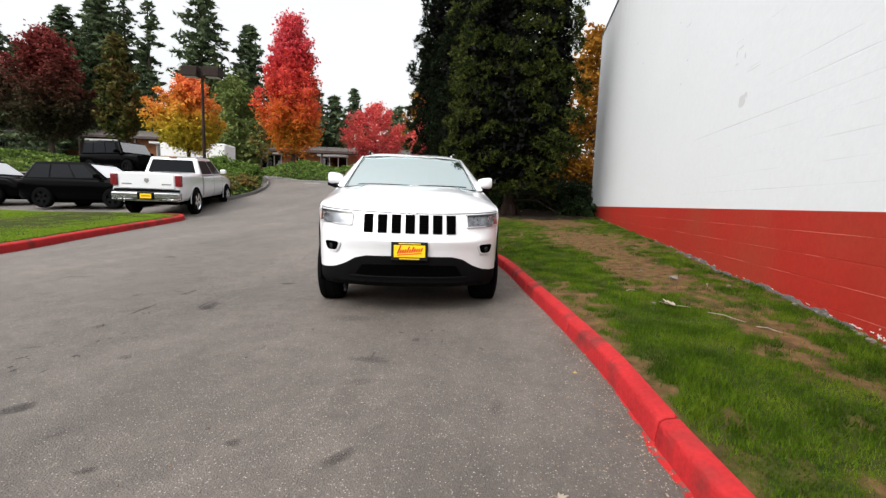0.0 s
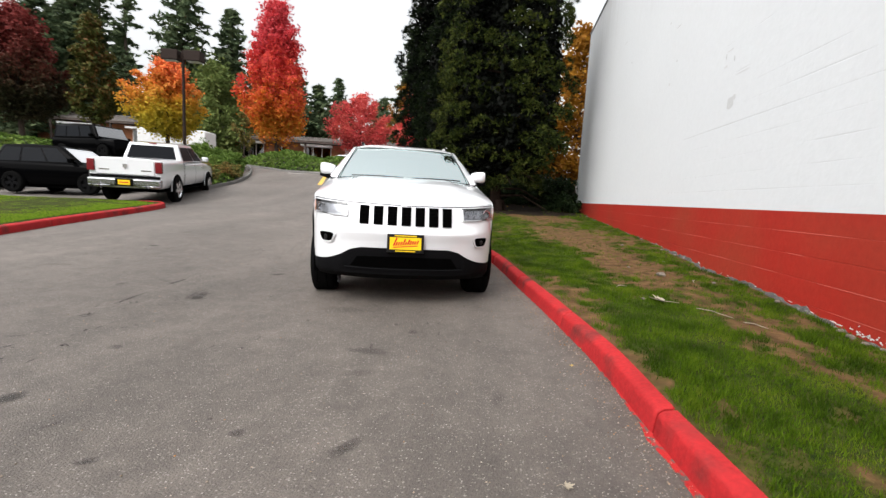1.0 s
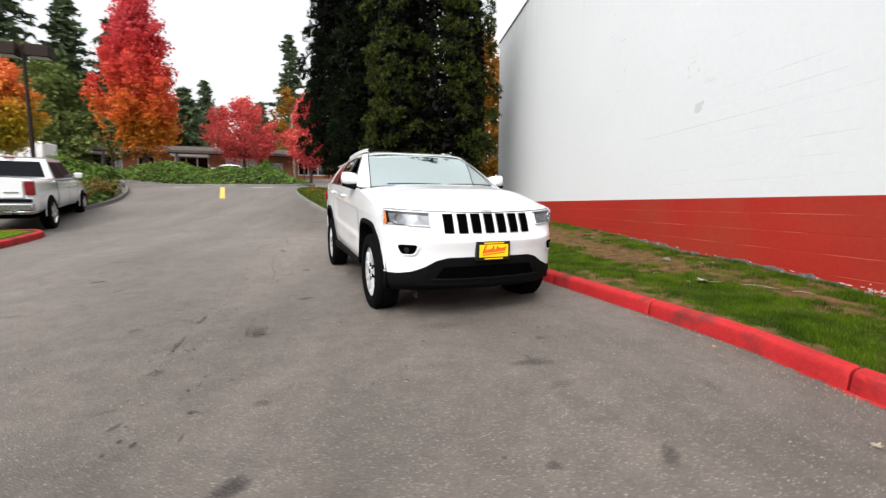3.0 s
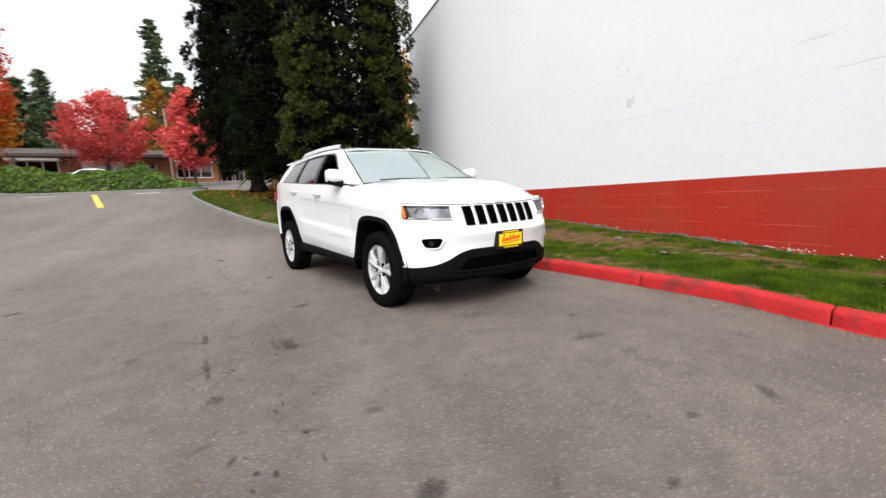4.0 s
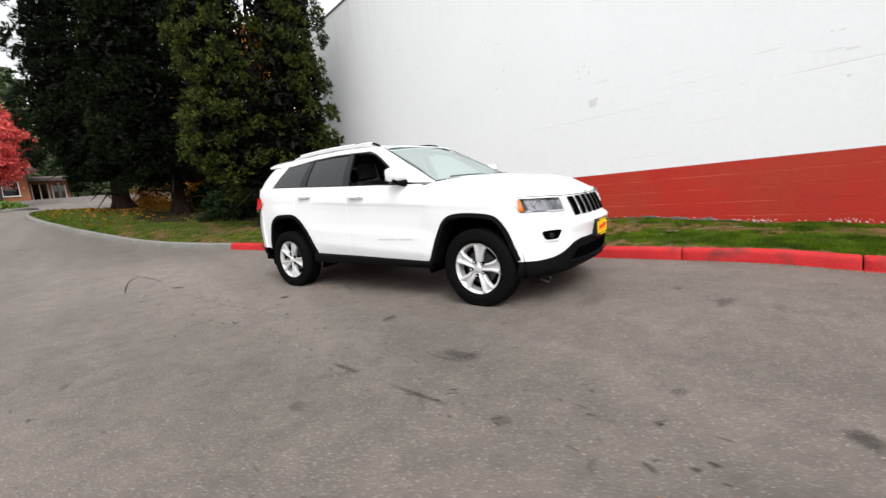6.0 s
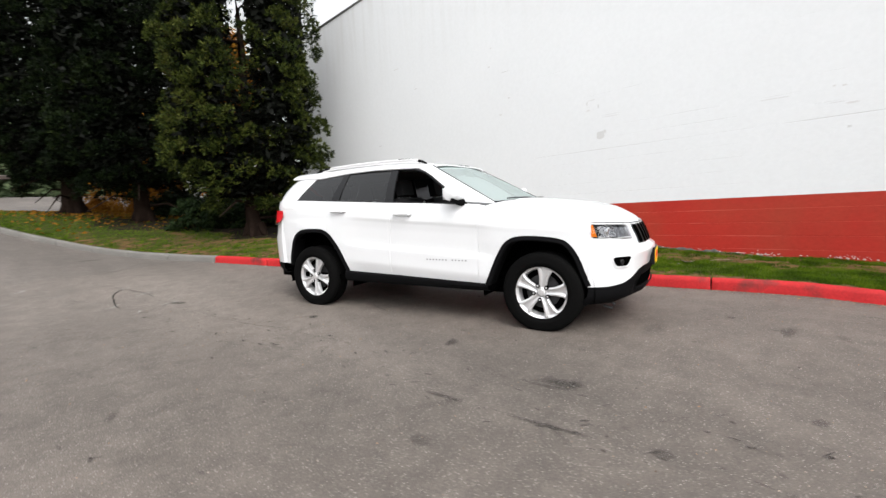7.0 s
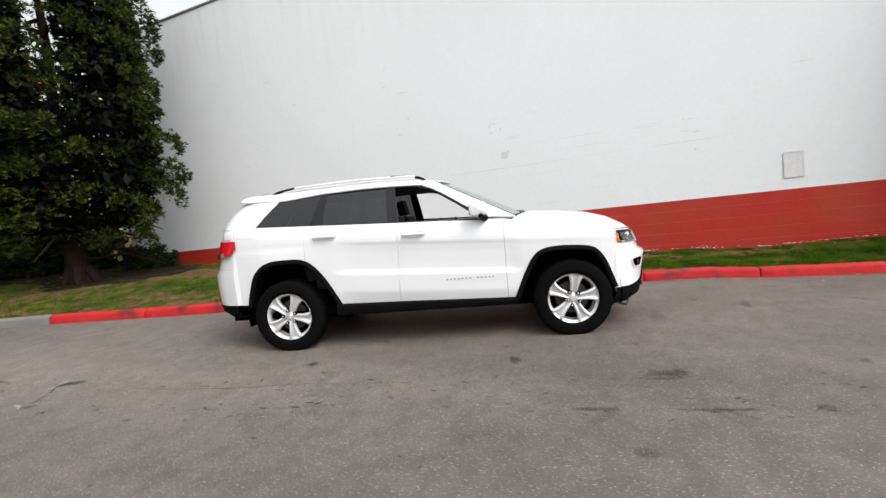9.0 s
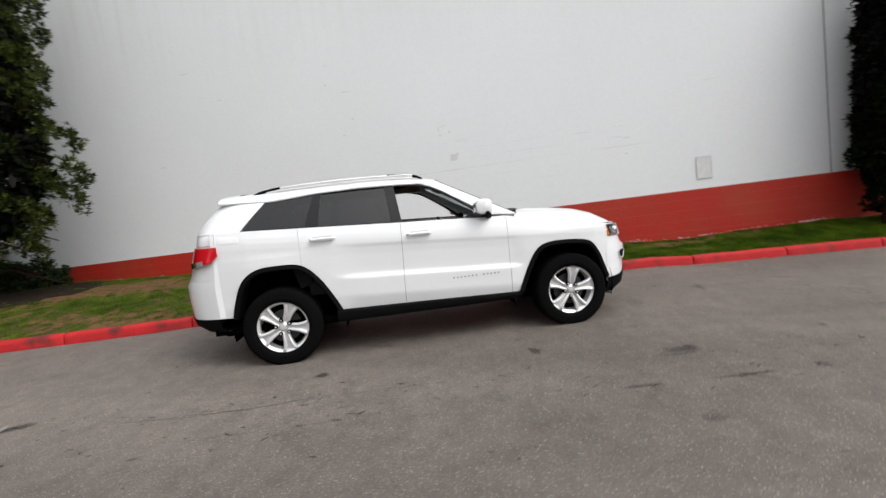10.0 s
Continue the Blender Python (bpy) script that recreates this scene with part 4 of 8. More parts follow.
def flank(x, z):
    """Half width of the body at x and height z: a shoulder crease, a hollow door skin and a ledge above the sill."""
    top, ledge = 1.058 - 0.062 * x, 0.735 - 0.055 * x
    if z >= top:
        off = lerp_table(z - top, TUMBLE)
    else:
        k = smooth_step(x, -0.98, -0.62) * (1 - smooth_step(x, 0.84, 1.02))
        carved = lerp_table((top - z) / (top - ledge), HOLLOW) if z > ledge else lerp_table(ledge - z, ROCKER)
        off = k * carved + (1 - k) * lerp_table(min(top, 1.06) - z, PLAIN_SIDE)
    w = lerp_table(x, SIDE_W) - off
    # muscle over the wheels
    for a in (AXLE, -AXLE):
        w += 0.014 * math.exp(-((x - a) / 0.42) ** 2) * smooth_step(z, 0.7, 0.86) * (1 - smooth_step(z, 0.98, 1.12))
    return w


BELT = [(-2.3, 1.345), (-1.7, 1.335), (-1.1, 1.305), (-0.25, 1.262), (0.4, 1.235), (0.84, 1.215), (1.0, 1.18), (1.3, 1.125), (1.6, 1.075), (1.85, 1.025), (2.0, 1.0)]
ARCH = {1: [(-0.52, 0.42), (-0.453, 0.575), (-0.393, 0.70), (-0.33, 0.802), (-0.262, 0.853), (-0.155, 0.873), (0.0, 0.871), (0.168, 0.851), (0.24, 0.812), (0.31, 0.705), (0.364, 0.562), (0.408, 0.455)],
        -1: [(-0.42, 0.50), (-0.385, 0.62), (-0.32, 0.79), (-0.24, 0.885), (-0.13, 0.935), (0.05, 0.945), (0.20, 0.935), (0.30, 0.88), (0.40, 0.76), (0.50, 0.585), (0.565, 0.44)]}


def arch_z(x):
    """Lower edge of the painted body at x."""
    z = 0.452 - 0.024 * x
    for s, pts in ARCH.items():
        u = x - s * AXLE
        if pts[0][0] <= u <= pts[-1][0]:
            z = max(z, lerp_table(u, pts))
    return z


def side_panel(x_front, x_rear, sign, cols=40, rows=52, top=None, bottom=None):
    """A body panel between two cut lines; each is (x at the bottom, x at the top)."""
    out = []
    for i in range(cols + 1):
        k = i / cols
        xb, xt = x_front[0] + (x_rear[0] - x_front[0]) * k, x_front[1] + (x_rear[1] - x_front[1]) * k
        zt = lerp_table(xt, BELT) if top is None else top(xt)
        zb = arch_z(xb) if bottom is None else bottom(xb)
        col = []
        for j in range(rows + 1):
            v = j / rows
            z = zb + (zt - zb) * v
            x = xb + (xt - xb) * smooth_step(v, 0.0, 1.0)
            col.append((x, sign * flank(x, z), z))
        out.append(col)
    return Shape().grid(out)


NOSE = [(0.0, 2.325), (0.3, 2.305), (0.5, 2.255), (0.65, 2.185), (0.77, 2.085), (0.85, 1.975), (0.885, 1.88)]
NOSE_Z = [(0.25, -0.12), (0.36, -0.04), (0.48, -0.022), (0.60, -0.010), (0.66, 0.0), (0.72, 0.016), (0.745, 0.020), (0.762, 0.010), (0.79, -0.028), (0.81, -0.046), (0.90, -0.080), (1.0, -0.130), (1.04, -0.150)]


NOSE_END = [(0.25, -0.06), (0.36, -0.02), (0.48, -0.009), (0.60, -0.003), (0.70, 0.005), (0.76, 0.003), (0.85, -0.018), (0.95, -0.040), (1.04, -0.062)]


def nose(y, z):
    """The front end's surface: x at half width y and height z; the ends meet the wings."""
    a = abs(y)
    k = smooth_step(a, 0.48, 0.80)
    x = lerp_table(a, NOSE_S) + lerp_table(z, NOSE_Z) * (1 - k) + lerp_table(z, NOSE_END) * k
    return Vector((x, y, z))


# rounded version of the nose line
curve = spline([(q[0], q[1], 0) for q in NOSE], 0.02)
NOSE_S = [(q.x, q.y) for q in curve]
SPLIT = [(0.0, 0.605), (0.40, 0.60), (0.50, 0.575), (0.60, 0.515), (0.70, 0.475), (0.80, 0.455), (0.90, 0.45)]


TAIL = [(0.0, -2.47), (0.4, -2.45), (0.6, -2.40), (0.74, -2.32), (0.83, -2.21), (0.885, -2.1), (0.905, -2.02)]
curve = spline([(q[0], q[1], 0) for q in TAIL], 0.02)
TAIL_S = [(q.x, q.y) for q in curve]


def rear(y, z):
    dx = lerp_table(z, [(0.35, 0.08), (0.5, 0.02), (0.7, 0.0), (0.86, 0.0), (0.92, 0.04), (1.1, 0.09), (1.25, 0.13), (1.345, 0.15)])
    a = abs(y)
    x = lerp_table(a, TAIL_S) + dx * (1 - 0.75 * smooth_step(a, 0.7, 0.905))
    return Vector((x, y * lerp_table(z, [(0.4, 0.985), (0.8, 1.0), (1.05, 1.0), (1.345, 0.955)]), z))


def front_patch(corners, off=0.006, n=8, m=6, sign=1):
    """A piece laid on the nose; corners (y, z) in order, off proud of it."""
    a, b, c, d = corners
    rows = []
    for i in range(n + 1):
        u = i / n
        row = []
        for j in range(m + 1):
            v = j / m
            y = (a[0] * (1 - u) + b[0] * u) * (1 - v) + (d[0] * (1 - u) + c[0] * u) * v
            z = (a[1] * (1 - u) + b[1] * u) * (1 - v) + (d[1] * (1 - u) + c[1] * u) * v
            p = nose(y, z)
            q = nose(y + 0.01, z)
            t = (q - p).normalized()
            nrm = Vector((t.y, -t.x, 0))
            if nrm.x < 0:
                nrm = -nrm
            p = p + nrm * off
            row.append((p.x, p.y * sign, p.z))
        rows.append(row)
    return Shape().grid(rows)


def front_wedge(yc, zc, ry, rz, off, sign=1, rings=5, turns=32):
    """A piece with a long top edge, a short foot and round corners, laid on the nose."""
    rows = []
    for k in range(rings + 1):
        row = []
        for j in range(turns):
            a = 2 * math.pi * j / turns
            c, w = math.cos(a), math.sin(a)
            q = k / rings / (abs(c) ** 4.5 + abs(w) ** 4.5) ** (1 / 4.5)
            y, z = yc + ry * q * c * (0.82 + 0.20 * q * w), zc + rz * q * w
            p, t = nose(y, z), (nose(y + 0.01, z) - nose(y, z)).normalized()
            n = Vector((t.y, -t.x, 0)) * (1 if t.y > 0 else -1)
            p = p + n * off
            row.append((p.x, p.y * sign, p.z))
        rows.append(row)
    return Shape().grid(rows, close_v=True)


def hood_z(x):
    return lerp_table(x, [(0.9, 1.262), (1.16, 1.252), (1.45, 1.232), (1.74, 1.195), (1.95, 1.135), (2.07, 1.07), (2.17, 1.015), (2.23, 0.985)])


def build_wheel(parent, x, y, sign, name="wheel", radius=TYRE_R, rim=0.244, width=0.245, spokes=5, alloy=None, turn=80):
    """A tyre and its five-spoke rim; sign tells which way the face looks along y."""
    alloy = alloy or ALLOY
    hub = thing(name, pose(x, y, radius, 0, 0, 0))
    hub.parent = parent
    w = width / 2
    t = Shape().lathe([(rim, -w * 0.8), (rim + 0.02, -w * 0.95), (rim + 0.045, -w * 1.0), (rim + 0.052, -w * 0.985), (radius - 0.05, -w), (radius - 0.022, -w * 0.92), (radius - 0.006, -w * 0.8), (radius, -w * 0.62), (radius, -w * 0.42), (radius - 0.008, -w * 0.40), (radius - 0.008, -w * 0.34), (radius, -w * 0.32), (radius, w * 0.32), (radius - 0.008, w * 0.34), (radius - 0.008, w * 0.40), (radius, w * 0.42), (radius, w * 0.62), (radius - 0.006, w * 0.8), (radius - 0.022, w * 0.92), (radius - 0.05, w), (rim + 0.052, w * 0.985), (rim + 0.045, w * 1.0), (rim + 0.02, w * 0.95), (rim, w * 0.8)], 64)
    part("tyre", t, RUBBER, hub, "black all-terrain rubber tyre")
    f = sign
    r = Shape().lathe([(rim + 0.006, f * w * 0.84), (rim + 0.01, f * w * 0.78), (rim - 0.004, f * w * 0.7), (rim - 0.02, f * w * 0.62), (rim - 0.03, f * w * 0.1), (rim - 0.04, -f * w * 0.6)], 48)
    rim_ob = part("rim", r, alloy, hub, "silver alloy rim")
    part("brake", Shape().lathe([(0.16, f * 0.0), (0.16, f * 0.02), (0.05, f * 0.025), (0.001, f * 0.025)], 32), DARK_METAL, hub)
    part("barrel", Shape().lathe([(rim - 0.012, f * 0.005), (0.001, f * 0.004)], 32), UNDERSIDE_SHADE, hub)
    for j in range(spokes):
        m = pose(0, 0, 0, 0, 360 / spokes * j - turn, 0)
        s = Shape()
        z = f * w
        for side in (-1, 1):    # each spoke is a pair of ribs that part towards the rim
            prof = [(0.04, 0.012, 0.042, 0.64), (0.085, 0.011, 0.035, 0.69), (0.14, 0.015, 0.041, 0.75), (0.19, 0.024, 0.056, 0.78), (0.226, 0.036, 0.074, 0.77)]
            rows = []
            for q, c0, c1, dep in prof:
                rows.append([m @ Vector((q, z * (dep - 0.25), side * c1)), m @ Vector((q, z * dep, side * c1)), m @ Vector((q, z * (dep + 0.05), side * (c0 + c1) / 2)), m @ Vector((q, z * dep, side * c0)), m @ Vector((q, z * (dep - 0.25), side * c0))])
            s.grid(rows)
        rows = [[m @ Vector((q, z * (dep - 0.13), -c)), m @ Vector((q, z * (dep - 0.13), c))] for q, c, dep in [(0.04, 0.012, 0.64), (0.12, 0.016, 0.70), (0.195, 0.026, 0.74), (0.23, 0.038, 0.74)]]
        s.grid(rows)
        part("spoke", s, alloy, hub)
        a = radians(turn + 36 + 360 / spokes * j)
        nut = pose(0.070 * math.cos(a), 0, 0.070 * math.sin(a))
        part("lug_socket", Shape().lathe([(0.001, f * w * 0.815), (0.019, f * w * 0.81), (0.021, f * w * 0.6)], 12, nut), UNDERSIDE_SHADE, hub)
        part("lug_nut", Shape().lathe([(0.001, f * w * 0.86), (0.009, f * w * 0.85), (0.0105, f * w * 0.8)], 6, nut), alloy, hub)
    part("hub_cap", Shape().lathe([(0.001, f * w * 0.78), (0.028, f * w * 0.76), (0.036, f * w * 0.66), (0.05, f * w * 0.62), (0.052, f * w * 0.4)], 20), alloy, hub)
    return hub


car = thing("suv", Matrix(), "white four-door off-road wagon with black trim parked beside the kerb", "car")

# ---- lower body panels
for s in (-1, 1):
    part("front_wing", side_panel((1.90, 1.90), (0.8358, 0.8358), s, 60), WHITE_PAINT, car, solid=0.012)
    fd = part("front_door", side_panel((0.8326, 0.8326), (-0.2469, -0.2239), s, 36, bottom=arch_z), WHITE_PAINT, car, solid=0.012)
    rd = part("rear_door", side_panel((-0.2501, -0.2271), (-1.2015, -1.2015), s, 36, bottom=arch_z), WHITE_PAINT, car, solid=0.012)
    part("rear_quarter", side_panel((-1.2047, -1.2047), (-2.02, -2.02), s, 40, bottom=lambda x: max(arch_z(x), lerp_table(-x, [(1.88, 0.445), (1.9, 0.52), (2.1, 0.53)]))), WHITE_PAINT, car, solid=0.012)
    for d, x0, z0 in ((fd, -0.055, 1.135), (rd, -0.98, 1.185)):
        y0 = flank(x0, z0)
        handle = Shape().tube([(x0 - 0.115, s * (y0 - 0.005), z0), (x0 - 0.095, s * (y0 + 0.032), z0 + 0.002), (x0, s * (y0 + 0.04), z0 + 0.003), (x0 + 0.095, s * (y0 + 0.032), z0), (x0 + 0.115, s * (y0 - 0.005), z0)], 0.0135, 8)
        part("handle", handle, WHITE_PAINT, d, "white door handle")
        # grey patch that puts the shade of a hand recess into the colour
        part("handle_recess", Shape().grid([[(x0 - 0.09 + 0.18 * i / 6, s * (flank(x0, z0 - 0.025 + 0.05 * j / 4) + 0.003), z0 - 0.025 + 0.05 * j / 4 - 0.008 * (1 - ((i - 3) / 3) ** 2) * (1 if j == 0 else 0)) for j in range(5)] for i in range(7)]), RECESS_SHADE, d)
    # lettering on the door that cannot be told apart: small bars
    for j in range(13):
        if j == 5:
            continue
        x0 = 0.70 - 0.038 * j
        part("letter", Shape().grid([[(x0 - 0.009 + 0.018 * a, s * (flank(x0, 0.655) + 0.003), 0.648 + 0.014 * b) for b in (0, 1)] for a in (0, 1)]), LETTER_GREY, fd)
    # black arch flares, following the wheel openings
    for sg in (1, -1):
        pts = spline([(sg * AXLE + u, 0, z) for u, z in ARCH[sg]], 0.03)
        rows = []
        for i, q in enumerate(pts):
            way = (pts[min(i + 1, len(pts) - 1)] - pts[max(i - 1, 0)]).normalized()
            out = Vector((-way.z, 0, way.x))
            p_out, p_in = q + out * 0.035, q - out * 0.012
            y = flank(q.x, max(q.z, 0.5))
            rows.append([(p_out.x, s * (flank(p_out.x, max(p_out.z, 0.5)) + 0.001), p_out.z), (p_out.x, s * (y + 0.012), p_out.z), (q.x, s * (y + 0.02), q.z), (p_in.x, s * (y + 0.012), p_in.z), (p_in.x, s * (y - 0.16), p_in.z)])
        part("wheel_arch_flare", Shape().grid(rows), BLACK_PLASTIC, car)
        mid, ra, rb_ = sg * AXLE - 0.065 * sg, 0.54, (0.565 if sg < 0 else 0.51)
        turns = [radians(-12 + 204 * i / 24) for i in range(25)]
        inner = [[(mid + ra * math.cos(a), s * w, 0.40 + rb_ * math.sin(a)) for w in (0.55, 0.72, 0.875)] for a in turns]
        part("wheel_housing", Shape().grid(inner).grid([[(mid + k * ra * math.cos(a), s * 0.56, 0.40 + k * rb_ * math.sin(a)) for k in (0.05, 1.0)] for a in turns]), UNDERSIDE_SHADE, car)
    # sill cladding
    part("sill", Shape().grid([[(0.93 - 1.86 * i / 20, s * yy, zz) for yy, zz in ((0.898, 0.456 - 0.024 * (0.93 - 1.86 * i / 20)), (0.925, 0.44 - 0.024 * (0.93 - 1.86 * i / 20)), (0.928, 0.40), (0.90, 0.355), (0.70, 0.34))] for i in range(21)]), BLACK_PLASTIC, car)

# ---- nose
rows = []
for i in range(89):
    y = -0.885 + 1.77 * i / 88
    zb, zt = lerp_table(abs(y), SPLIT), lerp_table(abs(y), [(0.0, 0.985), (0.5, 0.995), (0.8, 1.015), (0.9, 1.022)])
    rows.append([nose(y, zb + (zt - zb) * j / 44) for j in range(45)] + [nose(y, zt) + Vector((-0.012, 0, 0.012)), nose(y, zt) + Vector((-0.07, 0, 0.016))])
bumper = part("front_bumper", Shape().grid(rows), WHITE_PAINT, car)
part("shut_line", Shape().tube([nose(-0.88 + 1.76 * i / 60, lerp_table(abs(-0.88 + 1.76 * i / 60), [(0.0, 0.985), (0.5, 0.995), (0.8, 1.015), (0.9, 1.022)]) + 0.003) + Vector((0.001, 0, 0)) for i in range(61)], 0.0045, 6), DARK_METAL, bumper, "dark gap below the bonnet's edge")
# corner fillers between nose and wings
for s in (-1, 1):
    cor = []
    for j in range(15):
        z = 0.45 + (1.022 - 0.45) * j / 14
        p = nose(0.885, z)
        q = Vector((1.9, flank(1.9, z), z))
        cor.append([(p.x, s * p.y, z), ((p.x + q.x) / 2, s * ((p.y + q.y) / 2 + 0.002), z), (q.x, s * q.y, z)])
    part("bumper_corner", Shape().grid(cor), WHITE_PAINT, car)
rows = []
for i in range(61):
    y = -0.885 + 1.77 * i / 60
    zt = lerp_table(abs(y), SPLIT)
    rows.append([nose(y, zt + 0.0) + Vector((-0.03, 0, 0)), nose(y, zt - 0.004) + Vector((0.006, 0, 0)), nose(y, zt - 0.04) + Vector((0.012, 0, 0)), nose(y, (zt + 0.3) / 2) + Vector((-0.02 if abs(y) < 0.55 else 0.004, 0, 0)), nose(y, 0.35) + Vector((0.0, 0, 0)), nose(y, 0.29) + Vector((-0.06, 0, 0)), Vector((1.85, y * 0.95, 0.27))])
low = part("lower_valance", Shape().grid(rows), BLACK_PLASTIC, car, "black plastic lower bumper")
part("intake", front_patch([(-0.5, 0.42), (0.5, 0.42), (0.42, 0.535), (-0.42, 0.535)], 0.0, 12, 3), UNDERSIDE_SHADE, low)
part("intake_bar", Shape().tube([nose(-0.55 + 1.1 * i / 16, 0.405) + Vector((0.014, 0, 0)) for i in range(17)], 0.008, 6), BLACK_PLASTIC, low)
part("tow_hook", Shape().tube([(1.98, -0.62, 0.30), (2.06, -0.62, 0.26), (2.04, -0.62, 0.22), (1.96, -0.62, 0.24)], 0.014, 8), DARK_METAL, low)
for i in range(7):
    c = (i - 3) * 0.1265
    slot = part("grille_slot", front_patch([(c - 0.047, 0.806), (c + 0.047, 0.806), (c + 0.049, 0.985), (c - 0.049, 0.985)], 0.008, 6, 10), DULL_RIM, bumper, "chrome-rimmed grille slot")
    # panel laid on the surface; its black colour stands for the slot's shade
    part("grille_mesh", front_patch([(c - 0.0425, 0.811), (c + 0.0425, 0.811), (c + 0.0445, 0.980), (c - 0.0445, 0.980)], 0.014, 6, 10), UNDERSIDE_SHADE, slot)
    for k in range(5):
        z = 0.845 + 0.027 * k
        part("grille_bar", Shape().tube([nose(c - 0.034, z) + Vector((0.016, 0, 0)), nose(c + 0.034, z) + Vector((0.016, 0, 0))], 0.003, 5, False), UNDERSIDE_SHADE, slot)
for s in (-1, 1):
    hl = part("headlight", front_patch([(0.536, 0.866), (0.865, 0.885), (0.893, 1.008), (0.526, 0.986)], 0.004, 14, 6, s), GLOSS_BLACK, car, "headlamp with a dark bezel and amber marker")
    part("bezel", front_patch([(0.542, 0.877), (0.83, 0.894), (0.845, 0.996), (0.534, 0.973)], 0.008, 14, 6, s), LAMP_GREY, hl)
    for edge in ([(0.538, 0.872), (0.68, 0.878), (0.85, 0.893)], [(0.536, 0.872), (0.530, 0.976)]):
        part("bezel_trim", Shape().tube([(nose(y, z).x + 0.012, s * (y + 0.004), z) for y, z in edge], 0.0080, 6), RAIL, hl)
    part("eyelid", front_patch([(0.540, 0.963), (0.845, 0.985), (0.848, 0.999), (0.534, 0.977)], 0.011, 14, 3, s), GLOSS_BLACK, hl)
    part("amber_marker", front_patch([(0.853, 0.895), (0.874, 0.898), (0.89, 1.0), (0.858, 0.997)], 0.010, 5, 5, s), AMBER, hl)
    for yc, r in ((0.775, 0.050),):
        p = nose(yc, 0.932)
        lens = Shape()
        lens.lathe([(r, 0), (r, 0.024), (r * 0.92, 0.034), (r * 0.74, 0.034), (r * 0.66, 0.012)], 20, Matrix.Translation((p.x - 0.024, s * p.y, p.z)) @ pose(0, 0, 0, 0, 0, -90 + s * 28))
        part("lamp_ring", lens, CHROME, hl)
        part("lamp_bulb", Shape().lathe([(0.001, 0.022), (r * 0.5, 0.017), (r * 0.82, 0.006)], 20, Matrix.Translation((p.x - 0.024, s * p.y, p.z)) @ pose(0, 0, 0, 0, 0, -90 + s * 28)), LAMP_CLEAR, hl)
    lens = part("lens", front_patch([(0.536, 0.866), (0.865, 0.885), (0.893, 1.008), (0.526, 0.986)], 0.03, 14, 6, s), LAMP_CLEAR, hl)
    lens.visible_shadow = False
    fog = part("fog_lamp", front_wedge(0.718, 0.668, 0.093, 0.056, 0.007, s), WHITE_PAINT, car, "fog lamp in a dark recess")
    part("fog_recess", front_wedge(0.723, 0.672, 0.074, 0.042, 0.011, s), UNDERSIDE_SHADE, fog)
    p = nose(0.730, 0.668)
    part("fog_lens", Shape().lathe([(0.001, 0.020), (0.018, 0.018), (0.024, 0.010)], 16, Matrix.Translation((p.x, s * p.y, p.z)) @ pose(0, 0, 0, 0, 0, -90 + s * 35)), GLOSS_BLACK, fog)
    rim = [(0.640, 0.700), (0.652, 0.672), (0.668, 0.640), (0.680, 0.627), (0.705, 0.624), (0.740, 0.626), (0.768, 0.634)]
    part("fog_trim", Shape().tube([(nose(y, z).x + 0.010, s * y, z) for y, z in rim], [0.003, 0.007, 0.008, 0.008, 0.007, 0.006, 0.003], 8), RAIL, fog)
# dealer plate with a scrawled word as plain slanted strokes
pl = part("plate_frame", Shape().box(2.305, 2.352, -0.166, 0.166, 0.572, 0.74), GLOSS_BLACK, car, "black plate frame with a yellow dealer plate", bevel=0.004)
part("plate", Shape().box(2.353, 2.357, -0.142, 0.142, 0.602, 0.712), PLATE_YELLOW, pl)
random.seed(3)
for i in range(11):
    y0 = -0.108 + i * 0.021
    h = (0.085 if i == 0 else (0.06 if i in (4, 6) else 0.036)) * random.uniform(0.9, 1.1)
    part("stroke", Shape().box(2.357, 2.359, -0.0065, 0.0065, 0, h, pose(0, y0, 0.634 + i * 0.002, -22, 0, 0)), PLATE_RED, pl)
part("stroke", Shape().box(2.357, 2.359, -0.11, 0.11, -0.004, 0.004, pose(0, 0, 0.63, 5, 0, 0)), PLATE_RED, pl)
part("strip", Shape().box(2.357, 2.3595, -0.09, 0.09, 0.583, 0.592), PLATE_YELLOW, pl)
part("strip", Shape().box(2.357, 2.3595, -0.10, 0.10, 0.722, 0.731), PLATE_YELLOW, pl)

# ---- bonnet
rows = []
for i in range(57):
    q = -1 + 2 * i / 56
    a = abs(q)
    x_front = min(nose(0.885 * a, 1.0).x - 0.008, 2.245)
    x_rear = 1.12 - 0.20 * a ** 2
    col = []
    for j in range(35):
        v = j / 34
        x = x_rear + (x_front - x_rear) * v
        ze = lerp_table(x, BELT) + 0.001
        y = q * (flank(x, ze) - 0.001)
        zc = max(hood_z(x + 0.30 * a ** 4), ze)
        z = zc + (ze - zc) * a ** 5 + 0.016 * smooth_step(0.55 - abs(y), -0.05, 0.06) * (1 - v) * smooth_step(v, 0.0, 0.1)
        z = z if v < 0.97 else z - 0.012 * (v - 0.97) / 0.03
        col.append((x, y, z))
    rows.append(col)
hood = part("bonnet", Shape().grid(rows), WHITE_PAINT, car, solid=0.012)
part("badge", Shape().box(0, 0.006, -0.055, 0.055, -0.012, 0.012, pose(2.200, 0, 1.002, 0, -30, 0)), CHROME, hood, "small chrome badge")
